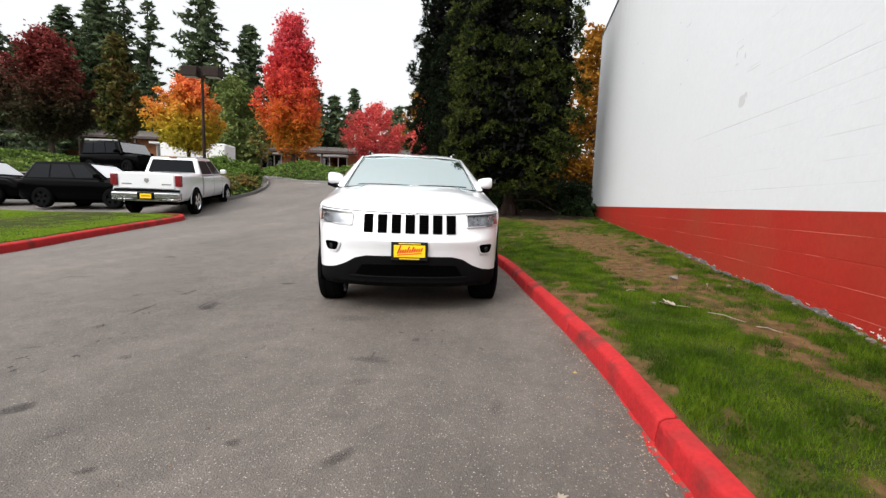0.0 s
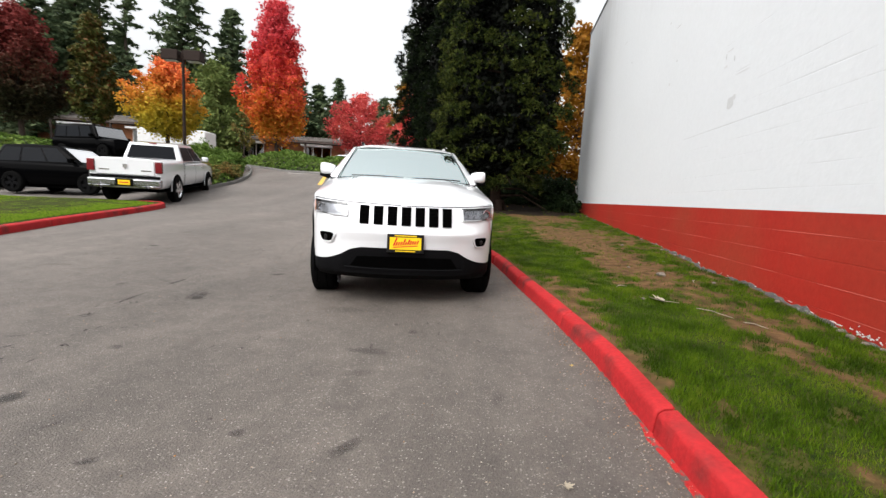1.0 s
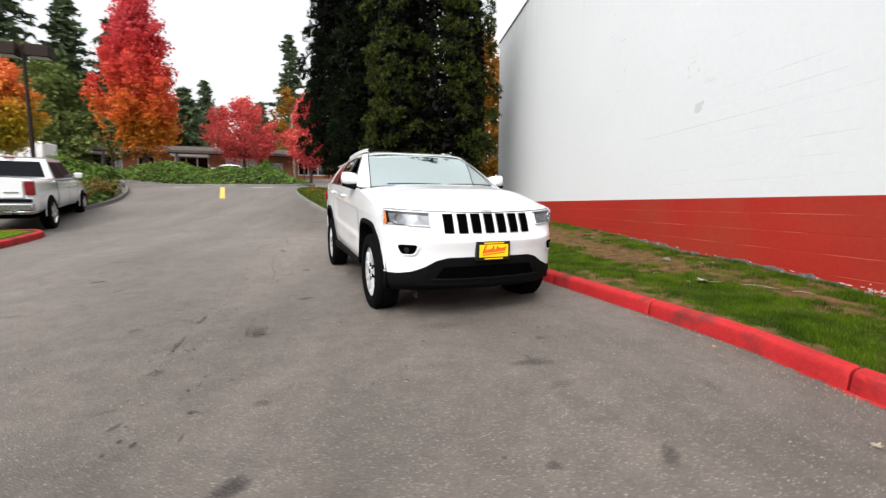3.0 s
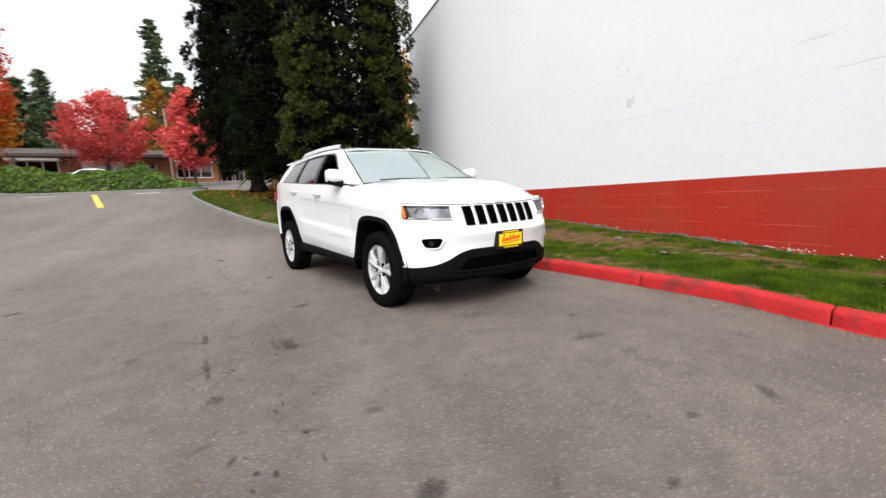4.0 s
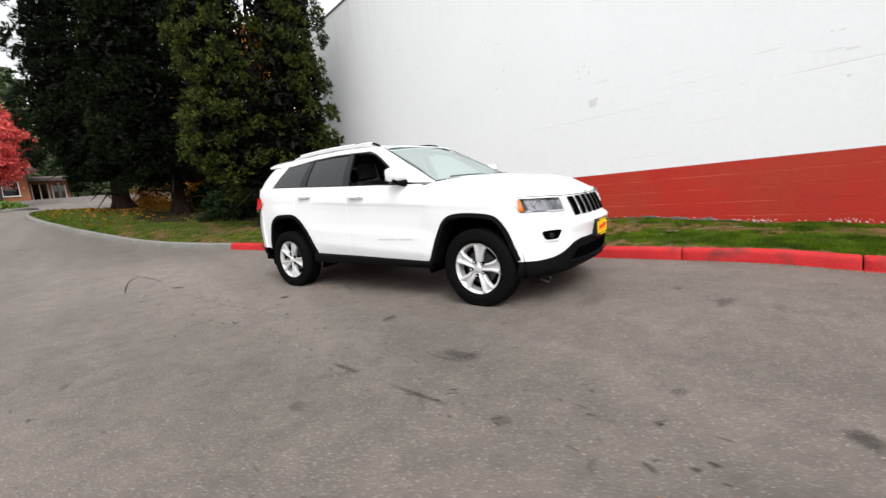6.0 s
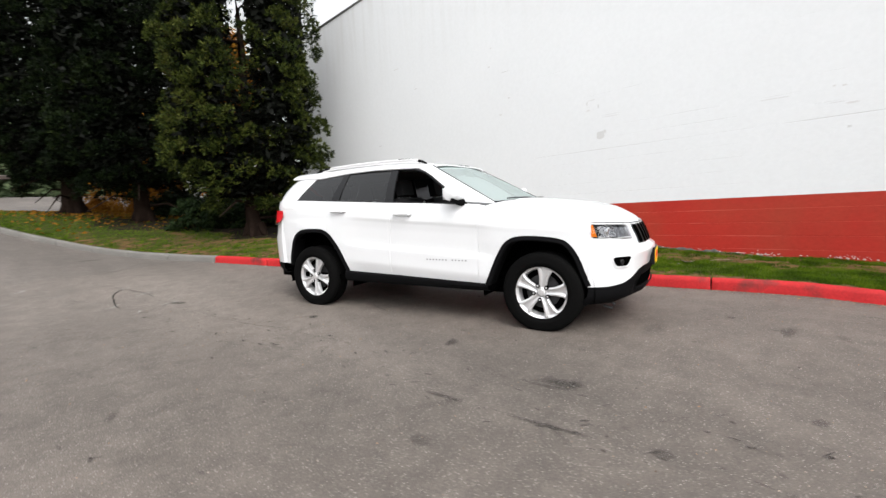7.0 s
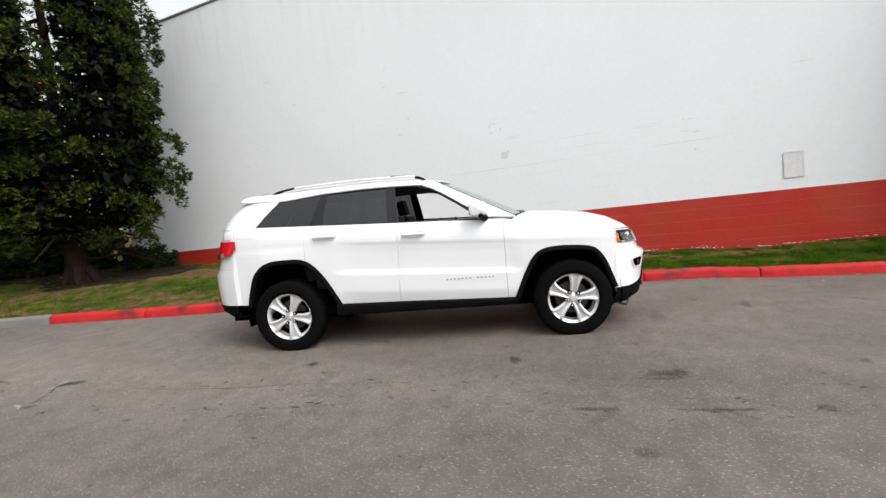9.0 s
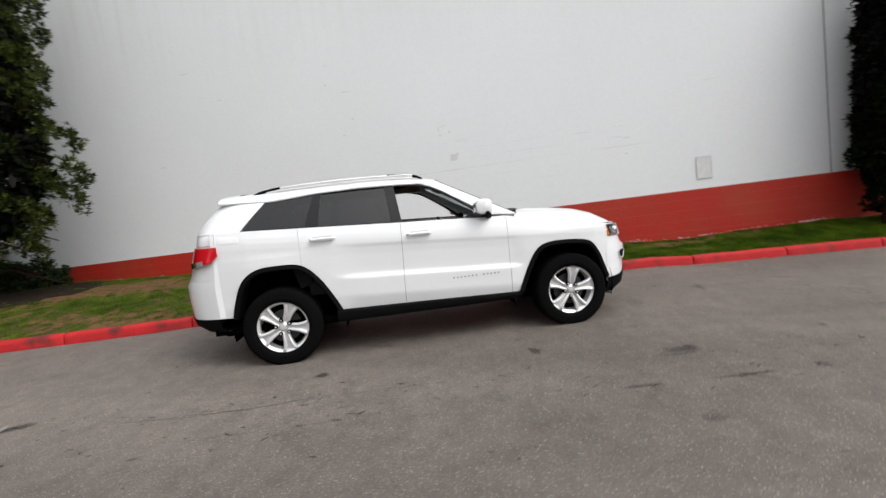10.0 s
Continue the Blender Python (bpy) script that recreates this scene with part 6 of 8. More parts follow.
def dense_conifer(name, x, y, z, height, radius, leaves, bark, label, seed, puffs=900, per=46, size=0.11, base=1.5, trunk_r=0.33, taper=0.6, gaps=0.12, puff=(0.24, 0.42), apart=0.5, fork=None):
    """A tall evergreen with billowing sprays down to its skirt."""
    rng = np.random.default_rng(seed)
    tree = thing(name, pose(x, y, z), label, "conifer", "tall evergreens by the wall")
    pts, rad = trunk_shape(height * 0.92, trunk_r, 0.04, seed)
    s = Shape().tube(pts, rad, 12)
    for k in range(5):      # root flare
        a = 2 * math.pi * k / 5 + seed
        s.tube([(0.9 * trunk_r * math.cos(a), 0.9 * trunk_r * math.sin(a), 0.35), (1.5 * trunk_r * math.cos(a), 1.5 * trunk_r * math.sin(a), 0.08), (2.3 * trunk_r * math.cos(a), 2.3 * trunk_r * math.sin(a), -0.1)], [0.12, 0.10, 0.03], 6)
    part("trunk", s, bark, tree)
    limbs = Shape()
    for k in range(26):
        a, h = rng.uniform(0, 6.283), base * 0.55 + (height - base) * 0.75 * (k / 26)
        l = radius * (0.92 - 0.5 * k / 26) * rng.uniform(0.7, 1.0)
        droop = -0.45 if k < 6 else 0.25
        limbs.tube([(0, 0, h), (0.5 * l * math.cos(a), 0.5 * l * math.sin(a), h + 0.1 + droop * 0.1), (l * math.cos(a), l * math.sin(a), h + droop * l * 0.5)], [0.05, 0.032, 0.01], 5)
    part("limb", limbs, bark, tree, kind="stuff")
    # boughs: pads of foliage with dark gaps between them, each of several domes of small upswept sprays
    def in_fork(px, py, h):
        return fork is not None and h > fork[1] and abs(px * math.cos(fork[0]) + py * math.sin(fork[0])) < 0.30 * smooth_step(h, fork[1], fork[1] + 1.0)

    pads, cs, rs, outs = [], [], [], []
    for _ in range(puffs * 12):
        k = rng.random() ** 1.35
        h = base + (height - base) * k
        prof = min(1.0, 0.66 + 2.6 * k) * (1 - k ** 2.2 * (1 - 0.06)) ** taper
        a = rng.uniform(0, 2 * np.pi)
        lump = 1 + 0.10 * noise.noise((3 * math.cos(a) + seed, 3 * math.sin(a), h * 0.7))
        swell = noise.noise((4.6 * math.cos(a) + seed * 3, 4.6 * math.sin(a), h * 1.05))
        if swell < -0.42 + gaps:
            continue
        r = (radius * prof * lump - 0.30) * (0.84 + 0.22 * smooth_step(swell, -0.25, 0.35)) * (1 - 0.16 * rng.random() ** 1.8)
        c = np.array((r * math.cos(a), r * math.sin(a), h))
        if in_fork(c[0], c[1], h) and rng.random() < 0.75:
            continue
        if pads and (((np.array(pads) - c) * (1, 1, 1.25)) ** 2).sum(1).min() < apart ** 2:
            continue
        pads.append(c)
        across = np.array((-math.sin(a), math.cos(a), 0.0))
        for q in range(7):
            u, v = rng.normal(0, 0.33 * apart), rng.normal(0, 0.15 * apart)
            cs.append(c + across * u + np.array((math.cos(a), math.sin(a), 0)) * (rng.normal(0, 0.06) - 0.25 * u * u) + (0, 0, v - 0.35 * u * u))
            rs.append(rng.uniform(*puff) * (1 - 0.3 * min(1.0, abs(u) / apart)))
            outs.append((math.cos(a), math.sin(a), 0.0))
    c, r, out = np.repeat(np.array(cs), per, axis=0), np.repeat(np.array(rs), per)[:, None], np.repeat(np.array(outs), per, axis=0)
    d = ball(len(c), rng)
    keep = (d * (out * 0.8 + (0, 0, 0.55))).sum(1) > -0.15 + 0.3 * rng.random(len(d))
    c, r, out, d = c[keep], r[keep], out[keep], d[keep]
    at = c + d * r * (0.72 + 0.36 * rng.random((len(c), 1))) * (1.0, 1.0, 0.85)
    part("crown", tuft_mesh("crown", at, d * 0.8 + out * 0.35 + (0, 0, 0.45), size, rng), leaves, tree)
    # inner twigs, their shade put into the near-black colour, which close the crown
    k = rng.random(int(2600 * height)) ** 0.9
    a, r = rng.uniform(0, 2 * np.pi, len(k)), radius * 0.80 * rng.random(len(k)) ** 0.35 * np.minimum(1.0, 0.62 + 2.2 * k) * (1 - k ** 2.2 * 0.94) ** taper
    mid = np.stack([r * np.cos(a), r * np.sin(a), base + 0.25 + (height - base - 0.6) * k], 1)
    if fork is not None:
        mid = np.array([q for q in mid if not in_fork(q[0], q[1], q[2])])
    part("inner_foliage", leaf_mesh("inner_foliage", leaf_quads(mid, 0.105, rng, 0.2, 2.2)), INNER_SHADE, tree)
    return tree


def broadleaf(name, x, y, z, height, radius, crown_from, leaves, label, seed, count=170, per=60, size=0.2, shape=1.0, trunk_r=0.16, group="autumn trees", steep=None):
    """A street tree: trunk, forking limbs, and a crown of leaf clumps. shape above 1 is pointed, below 1 round."""
    rng = np.random.default_rng(seed)
    tree = thing(name, pose(x, y, z), label, "tree", group)
    pts, rad = trunk_shape(height * 0.8, trunk_r, 0.03, seed)
    part("trunk", Shape().tube(pts, rad, 9), GREY_BARK, tree)
    limbs = Shape()
    cs, rs = [], []
    arms = max(8, count // 8)
    steep = steep or (0.8 if shape <= 1 else 1.9)
    for i in range(arms):
        k = min(1.0, (i + rng.random()) / arms * 1.02)
        h = crown_from + (height - crown_from) * k
        prof = math.sin(math.pi * min(1, (0.13 + 0.87 * k) ** (0.75 / shape))) ** 0.75 if shape <= 1 else (0.42 + 0.58 * smooth_step(k, -0.05, 0.26)) * (1 - k) ** (0.88 / shape)
        a = 2.4 * i + rng.uniform(-0.5, 0.5)
        r = radius * prof * rng.uniform(0.72, 1.15) * (1 + 0.25 * noise.noise((2 * math.cos(a) + seed, 2 * math.sin(a), h * 0.5))) + 0.1
        h0 = max(crown_from * 0.7, h - r * steep)
        p0, p2 = Vector((0, 0, h0)), Vector((r * math.cos(a), r * math.sin(a), h + 0.06 * r))
        p1 = Vector((0.6 * p2.x, 0.6 * p2.y, h0 + (h - h0) * 0.35))
        arm = lambda t: p0 * (1 - t) ** 2 + p1 * 2 * t * (1 - t) + p2 * t * t
        limbs.tube([arm(t) for t in (0, 0.35, 0.7, 1.0)], [0.05, 0.034, 0.018, 0.006], 5)
        for j in range(8):
            t = 0.28 + 0.76 * (j + rng.random()) / 8
            c = arm(min(t, 1.03)) + Vector(rng.normal(0, 0.09 * radius * (1.1 - 0.6 * t), 3))
            cs.append(tuple(c))
            rs.append(radius * (0.25 - 0.14 * t) * rng.uniform(0.8, 1.3))
    part("limb", limbs, GREY_BARK, tree, kind="stuff")
    pts = np.repeat(np.array(cs), per, axis=0) + rng.normal(size=(len(cs) * per, 3)) * np.repeat(np.array(rs), per)[:, None] * (0.62, 0.62, 0.5)
    part("crown", leaf_mesh("crown", leaf_quads(pts, size, rng, 0.25, 1.35)), leaves, tree)
    return tree


def fir(name, x, y, z, height, radius, leaves, label, seed, levels=34, bare_to=0.12, sparse=0.0, group="forest firs"):
    """A forest conifer: whorls of drooping boughs that carry flat sprays."""
    rng = np.random.default_rng(seed)
    tree = thing(name, pose(x, y, z), label, "conifer", group)
    pts, rad = trunk_shape(height, 0.012 * height + 0.06, 0.02, seed, 0.08)
    part("trunk", Shape().tube(pts, rad, 7), GREY_BARK, tree)
    cs = []
    for i in range(levels):
        k = i / levels
        h = height * (bare_to + (1 - bare_to) * k)
        l = radius * (1 - k) ** 0.68 * rng.uniform(0.72, 1.15) + 0.25
        for b in range(9):
            if rng.random() < sparse:
                continue
            a = rng.uniform(0, 2 * np.pi)
            ll = l * rng.uniform(0.55, 1.12)
            m = max(3, int(ll * 3.2))
            t = rng.random(m * 4) ** 0.7
            c = np.stack([np.cos(a) * ll * t, np.sin(a) * ll * t, h - 0.32 * ll * t + 0.10 * ll * t ** 3 + rng.normal(0, 0.10, m * 4)], 1)
            c[:, :2] += rng.normal(0, 0.10 + 0.045 * ll, (m * 4, 2))
            cs.append(c)
    part("crown", leaf_mesh("crown", leaf_quads(np.concatenate(cs), 0.34, rng, 0.45, 2.2)), leaves, tree)
    return tree


def bush(name, x, y, z, rx, ry, h, leaves, label, seed, count=60, per=40, size=0.09, category="bush", group="bushes"):
    rng = np.random.default_rng(seed)
    b = thing(name, pose(x, y, z), label, category, group)
    stems = Shape()
    cs, rs = [], []
    for i in range(count):
        d = ball(1, rng)[0]
        k = 0.45 + 0.55 * rng.random() ** 0.5
        lump = 1 + 0.22 * noise.noise((d[0] * 2 + seed, d[1] * 2, d[2] * 2))
        cs.append((d[0] * rx * k * lump, d[1] * ry * k * lump, abs(d[2]) * h * k * lump * 0.92 + 0.05))
        rs.append(0.22 * min(rx, ry, h) * rng.uniform(0.7, 1.4))
        if i % 10 == 0:
            stems.tube([(0, 0, -0.05), (cs[-1][0] * 0.5, cs[-1][1] * 0.5, cs[-1][2] * 0.6), cs[-1]], [0.03, 0.02, 0.008], 5)
    part("stem", stems, BARK, b, kind="stuff")
    part("foliage", leaf_mesh("foliage", clumps(np.array(cs), rs, per, size, rng, 0.3, 0.9, 0.2, 1.5)), leaves, b)
    return b


EVERGREEN = leafy("evergreen_sprays", [(0.004, 0.008, 0.002), (0.009, 0.016, 0.003), (0.026, 0.038, 0.007), (0.084, 0.102, 0.020), (0.028, 0.020, 0.006)], through_light=0.08, big=0.3, patch=0.8)
# darker copy of the sprays: the trees' shade is put into the leaf colour
SHADED_EVERGREEN = leafy("shaded_evergreen_sprays", [(0.0015, 0.003, 0.001), (0.003, 0.007, 0.002), (0.007, 0.013, 0.003), (0.015, 0.023, 0.005)], through_light=0.05, big=0.3)
FIR_NEEDLES = leafy("fir_needles", [(0.032, 0.052, 0.028), (0.064, 0.094, 0.048), (0.098, 0.130, 0.064), (0.13, 0.155, 0.080)], through_light=0.25, big=0.3)
SCARLET = leafy("scarlet_leaves", [(0.34, 0.03, 0.04), (0.56, 0.08, 0.085), (0.70, 0.14, 0.12), (0.70, 0.20, 0.13)], through_light=0.35, big=0.4)
CRIMSON_ORANGE = leafy("crimson_to_orange_leaves", [(0.42, 0.26, 0.03), (0.62, 0.20, 0.03), (0.66, 0.09, 0.06), (0.58, 0.055, 0.07), (0.72, 0.16, 0.17)], through_light=0.45, big=0.35, rise=(3.5, 11.0))
ORANGE_YELLOW = leafy("orange_and_yellow_leaves", [(0.34, 0.32, 0.03), (0.52, 0.36, 0.035), (0.74, 0.24, 0.06), (0.78, 0.18, 0.09)], through_light=0.35, big=0.5, rise=(2.8, 6.6))
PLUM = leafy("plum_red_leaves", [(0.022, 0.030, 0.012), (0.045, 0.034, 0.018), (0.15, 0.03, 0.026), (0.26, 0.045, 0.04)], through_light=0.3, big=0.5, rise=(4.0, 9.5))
OLIVE = leafy("olive_and_rust_leaves", [(0.03, 0.045, 0.012), (0.06, 0.075, 0.018), (0.10, 0.085, 0.025), (0.16, 0.05, 0.025)], through_light=0.2, big=0.4)
WILLOW = leafy("grey_green_leaves", [(0.075, 0.11, 0.03), (0.13, 0.17, 0.05), (0.19, 0.22, 0.07)], through_light=0.25, big=0.4)
IVY = leafy("ivy_leaves", [(0.035, 0.065, 0.013), (0.075, 0.13, 0.024), (0.13, 0.20, 0.04), (0.20, 0.24, 0.065)], through_light=0.2, big=0.45)
DRY_SHRUB = leafy("dry_shrub_leaves", [(0.05, 0.08, 0.02), (0.12, 0.13, 0.04), (0.24, 0.16, 0.05), (0.20, 0.08, 0.03)], through_light=0.2, big=0.5)
AMBER_LEAF = leafy("amber_leaves", [(0.16, 0.06, 0.010), (0.30, 0.13, 0.015), (0.42, 0.22, 0.03)], through_light=0.3, big=0.4)
# near black: the shade inside the crowns is in this colour
INNER_SHADE = leafy("inner_twig_shade", [(0.0012, 0.002, 0.001), (0.003, 0.004, 0.002)], through_light=0.0)
DARK_SHRUB = leafy("dark_shrub_leaves", [(0.006, 0.013, 0.006), (0.014, 0.027, 0.009), (0.03, 0.045, 0.012)], through_light=0.1, big=0.3)

# the three tall evergreens in the bed, and one by the wall's other end
dense_conifer("evergreen_tree", -0.56, 14.85, verge_z(-0.56, 14.85), 8.6, 2.28, EVERGREEN, BARK, "tall bushy evergreen with brown trunk close to the white wall", 4, 580, 30, 0.100, 0.9, 0.17, 0.10, 0.10, (0.14, 0.30), 0.70, (-0.445, 3.4))
dense_conifer("evergreen_tree", -2.25, 20.2, verge_z(-2.25, 20.2), 11.5, 2.5, SHADED_EVERGREEN, BARK, "tall dark evergreen with a flared trunk in the tree bed", 9, 620, 22, 0.13, 0.95, 0.20, 0.45, 0.1, (0.18, 0.34), 0.80)
dense_conifer("evergreen_tree", -3.86, 23.2, verge_z(-3.86, 23.2), 12.0, 2.7, SHADED_EVERGREEN, BARK, "tall dark evergreen at the end of the tree bed", 15, 620, 22, 0.13, 1.0, 0.25, 0.45, 0.1, (0.18, 0.34), 0.80)
dense_conifer("evergreen_tree", 1.90, -1.75, verge_z(1.90, -1.75), 5.6, 0.68, SHADED_EVERGREEN, BARK, "narrow dark evergreen growing against the white wall", 23, 150, 30, 0.10, 0.35, 0.1, 0.6, 0.24, (0.12, 0.24), 0.42)
for i, x in enumerate((-1.4, -0.2, 0.9, 1.9)):
    bush("hedge_bush", x, 17.6 + 0.25 * (i % 2), verge_z(x, 17.6) - 0.05, 0.85, 0.7, 1.0 + 0.5 * (x > 0.5), DARK_SHRUB, "dark clipped evergreen bush below the trees", 40 + i, 70, 60, 0.06, group="dark bushes below the trees")
bush("hedge_bush", 1.75, 15.9, verge_z(1.75, 15.9) - 0.05, 0.65, 0.6, 0.75, DARK_SHRUB, "dark clipped evergreen bush at the foot of the wall", 51, 70, 60, 0.05, group="dark bushes below the trees")

# autumn trees of the upper car park
broadleaf("maple_tree", -20.0, 34.6, land(-20, 34.6), 13.0, 3.1, 3.6, CRIMSON_ORANGE, "tall pointed maple in crimson and orange leaf", 61, 430, 80, 0.17, 1.5, 0.2)
broadleaf("maple_tree", -15.8, 43.6, land(-15.8, 43.6), 7.4, 3.1, 3.3, SCARLET, "spreading red maple with thin upper twigs", 62, 230, 52, 0.16, 0.9, 0.16)
broadleaf("maple_tree", -9.45, 42.1, land(-9.45, 42.1), 7.6, 2.6, 2.6, SCARLET, "cone-shaped bright red maple before the shops", 63, 240, 70, 0.16, 1.25, 0.13)
broadleaf("maple_tree", -25.0, 28.7, land(-25, 28.7), 7.0, 2.35, 2.8, ORANGE_YELLOW, "round maple turning from yellow to orange", 64, 290, 70, 0.15, 0.9, 0.17)
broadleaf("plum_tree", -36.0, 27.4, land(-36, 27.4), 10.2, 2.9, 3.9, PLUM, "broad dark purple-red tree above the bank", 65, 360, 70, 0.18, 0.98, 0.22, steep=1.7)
broadleaf("column_tree", -30.8, 28.4, land(-30.8, 28.4), 10.0, 1.5, 3.2, OLIVE, "narrow column-shaped tree in olive and rust leaf", 66, 210, 60, 0.19, 0.95, 0.15)
broadleaf("broadleaf_tree", -33.5, 45.5, land(-33.5, 45.5), 10.2, 5.2, 1.5, WILLOW, "wide grey-green tree behind the shops", 67, 260, 60, 0.3, 0.9, 0.25)
broadleaf("broadleaf_tree", -41.0, 24.5, land(-41, 24.5), 7.0, 2.0, 1.5, OLIVE, "olive-green tree above the bank", 68, 110, 60, 0.24, 0.95, 0.15)
broadleaf("amber_tree", 3.6, 27.0, land(3.6, 27), 9.5, 2.6, 1.6, AMBER_LEAF, "thin amber-leaved tree behind the building's corner", 69, 260, 60, 0.17, 1.0, 0.15)
broadleaf("amber_tree", 0.5, 33.5, land(0.5, 33.5), 6.0, 2.4, 0.6, AMBER_LEAF, "thin amber-leaved tree behind the building's corner", 70, 260, 60, 0.19, 1.0, 0.13)

broadleaf("amber_tree", -14.9, 58.0, land(-14.9, 58), 11.0, 2.7, 3.6, AMBER_LEAF, "thin amber-leaved tree standing behind the shops", 71, 110, 34, 0.2, 1.0, 0.15)
# firs of the wood beyond
random.seed(77)
FIRS = [(-53.5, 47.5, 26, 5.2, 0.08), (-49.4, 50.3, 25.0, 2.4, 0.6), (-53.4, 50.8, 27.0, 2.4, 0.55), (-38.2, 46.3, 24.0, 5.0, 0.0), (-34.9, 50.5, 18.7, 4.8, 0.0), (-32.0, 53.0, 17.7, 4.0, 0.05), (-61.4, 51.3, 19.5, 5.4, 0.0), (-65.0, 46.0, 17.0, 5.2, 0.0),
        (-57.0, 50.0, 23.5, 5.0, 0.05), (-70.0, 42.0, 20.5, 5.5, 0.0), (-55.0, 44.0, 20.0, 5.2, 0.0), (-60.0, 40.0, 17.5, 5.4, 0.0), (-66.0, 36.0, 17.5, 5.6, 0.0), (-46.0, 55.0, 16.0, 5.0, 0.0), (-52.0, 40.0, 14.0, 5.2, 0.0),
        (-31.0, 57.0, 17.0, 4.8, 0.1), (-17.0, 70.0, 22.5, 5.0, 0.12), (-9.8, 72.0, 16.5, 4.4, 0.1), (-5.0, 66.0, 19.0, 5.0, 0.1), (2.0, 70.0, 22.0, 5.2, 0.1), (-43.5, 50.0, 13.0, 5.0, 0.0), (-40.0, 56.0, 14.0, 5.0, 0.0), (-28.0, 60.0, 12.0, 4.8, 0.0), (-36.0, 60.0, 15.0, 5.0, 0.0)]
for k in range(16):
    FIRS.append((-55 + 3.9 * k + random.uniform(-1, 1), 83 + random.uniform(-3, 5) - 0.25 * abs(k - 6), 16.5 + random.uniform(-3.2, 3.4), 5.0, 0.0))
for k in range(12):
    FIRS.append((-78 + 3.4 * k + random.uniform(-1, 1), 62 + random.uniform(-3, 4), 16 + random.uniform(-4, 3), 5.0, 0.05))
for k in range(9):
    FIRS.append((-84 + 3.6 * k, 60 - 3.0 * k * 0.4 + random.uniform(-2, 2), 15.5 + random.uniform(-3, 3), 5.4, 0.0))
for i, (x, y, h, r, sp) in enumerate(FIRS):
    tall = "tall sparse fir standing over the wood" if sp > 0.3 else ("dark green fir at the edge of the wood" if h > 18 else "lower dark fir in the wood behind the shops")
    fir("fir_tree", x, y, land(x, y) - 0.3, h, r, FIR_NEEDLES, tall, 100 + i, 34 if h > 18 else 26, 0.05 if sp < 0.3 else 0.25, sp)
# ---------------------------------------------------------------- beds, banks and markings
def ivy_bank(name, outline, top, label, seed, leaves=None, density=150, size=0.13):
    """A planted mound over a closed outline: soil below, a coat of leaves above."""
    rng = np.random.default_rng(seed)
    cx, cy = np.mean([p[0] for p in outline]), np.mean([p[1] for p in outline])
    n = len(outline)
    holder = thing(name, None, label, "ivy bank")

    def height(k, x, y):
        return top * (1 - (1 - k) ** 2.4) * (0.85 + 0.3 * noise.noise((x * 0.35, y * 0.35, seed))) + 0.10 * noise.noise((x * 1.4, y * 1.4, seed))

    rows = []
    for r in range(11):
        k = r / 10       # 0 at the rim, 1 at the centre
        row = []
        for p in outline:
            x, y = p[0] + (cx - p[0]) * k * 0.97, p[1] + (cy - p[1]) * k * 0.97
            row.append((x, y, land(x, y) - 0.03 + max(0, height(k, x, y))))
        rows.append(row)
    s = Shape().grid(rows, close_v=True)
    s.f.append(tuple(range(10 * n, 11 * n)))
    part("soil", s, SOIL_DARK, holder)
    area = abs(sum(outline[i][0] * outline[(i + 1) % n][1] - outline[(i + 1) % n][0] * outline[i][1] for i in range(n))) / 2
    pts = []
    for _ in range(int(area * density)):
        j = rng.integers(n)
        t = rng.random()
        a, b = outline[j], outline[(j + 1) % n]
        k = 1 - rng.random() ** 0.5
        ex, ey = a[0] + (b[0] - a[0]) * t, a[1] + (b[1] - a[1]) * t
        x, y = ex + (cx - ex) * k, ey + (cy - ey) * k
        lump = 0.16 * max(0, noise.noise((x * 1.7, y * 1.7, seed + 3)))
        pts.append((x, y, land(x, y) + max(0, height(k, x, y)) + lump + 0.12 * rng.random()))
    part("ivy", leaf_mesh("ivy", leaf_quads(np.array(pts), size, rng, 0.45, 1.2)), leaves or IVY, holder, kind="stuff")
    return holder


def dense_outline(points, step=0.8):
    pts = [(q.x, q.y) for q in spline([(p[0], p[1], 0) for p in points], step)]
    return pts


SOIL_DARK = paint("dark_bed_soil", (0.03, 0.035, 0.015), rough=1.0, var=0.4, coarse=3)
ivy_bank("ivy_bank", dense_outline([(-17.2, 26.2), (-14, 25.9), (-11, 25.7), (-8.0, 25.9), (-7.0, 26.8), (-7.5, 29.2), (-11, 30.6), (-15, 31.5), (-19.5, 31.2), (-20.5, 28.6), (-17.2, 26.2)]), 1.25, "low bank of green ivy at the end of the drive", 5, density=190)
ivy_bank("ivy_bank", dense_outline([(-13.3, 17.2), (-13.3, 18.6), (-14.2, 21.2), (-15.9, 24.0), (-17.3, 25.6), (-20, 25.9), (-21.5, 23.5), (-19.5, 20.5), (-17.5, 17.6), (-15.2, 16.6), (-13.3, 17.2)]), 0.8, "planted bed of ivy and low shrubs beside the drive", 6, density=170)
ivy_bank("ivy_bank", dense_outline([(-24.5, 24.0), (-27, 22.0), (-32, 19.0), (-40, 16.0), (-42, 18.5), (-36, 23), (-30, 26), (-26, 26.5), (-24.5, 24.0)], 1.0), 1.35, "long bank of green ivy above the parked cars", 7, density=90, size=0.2)
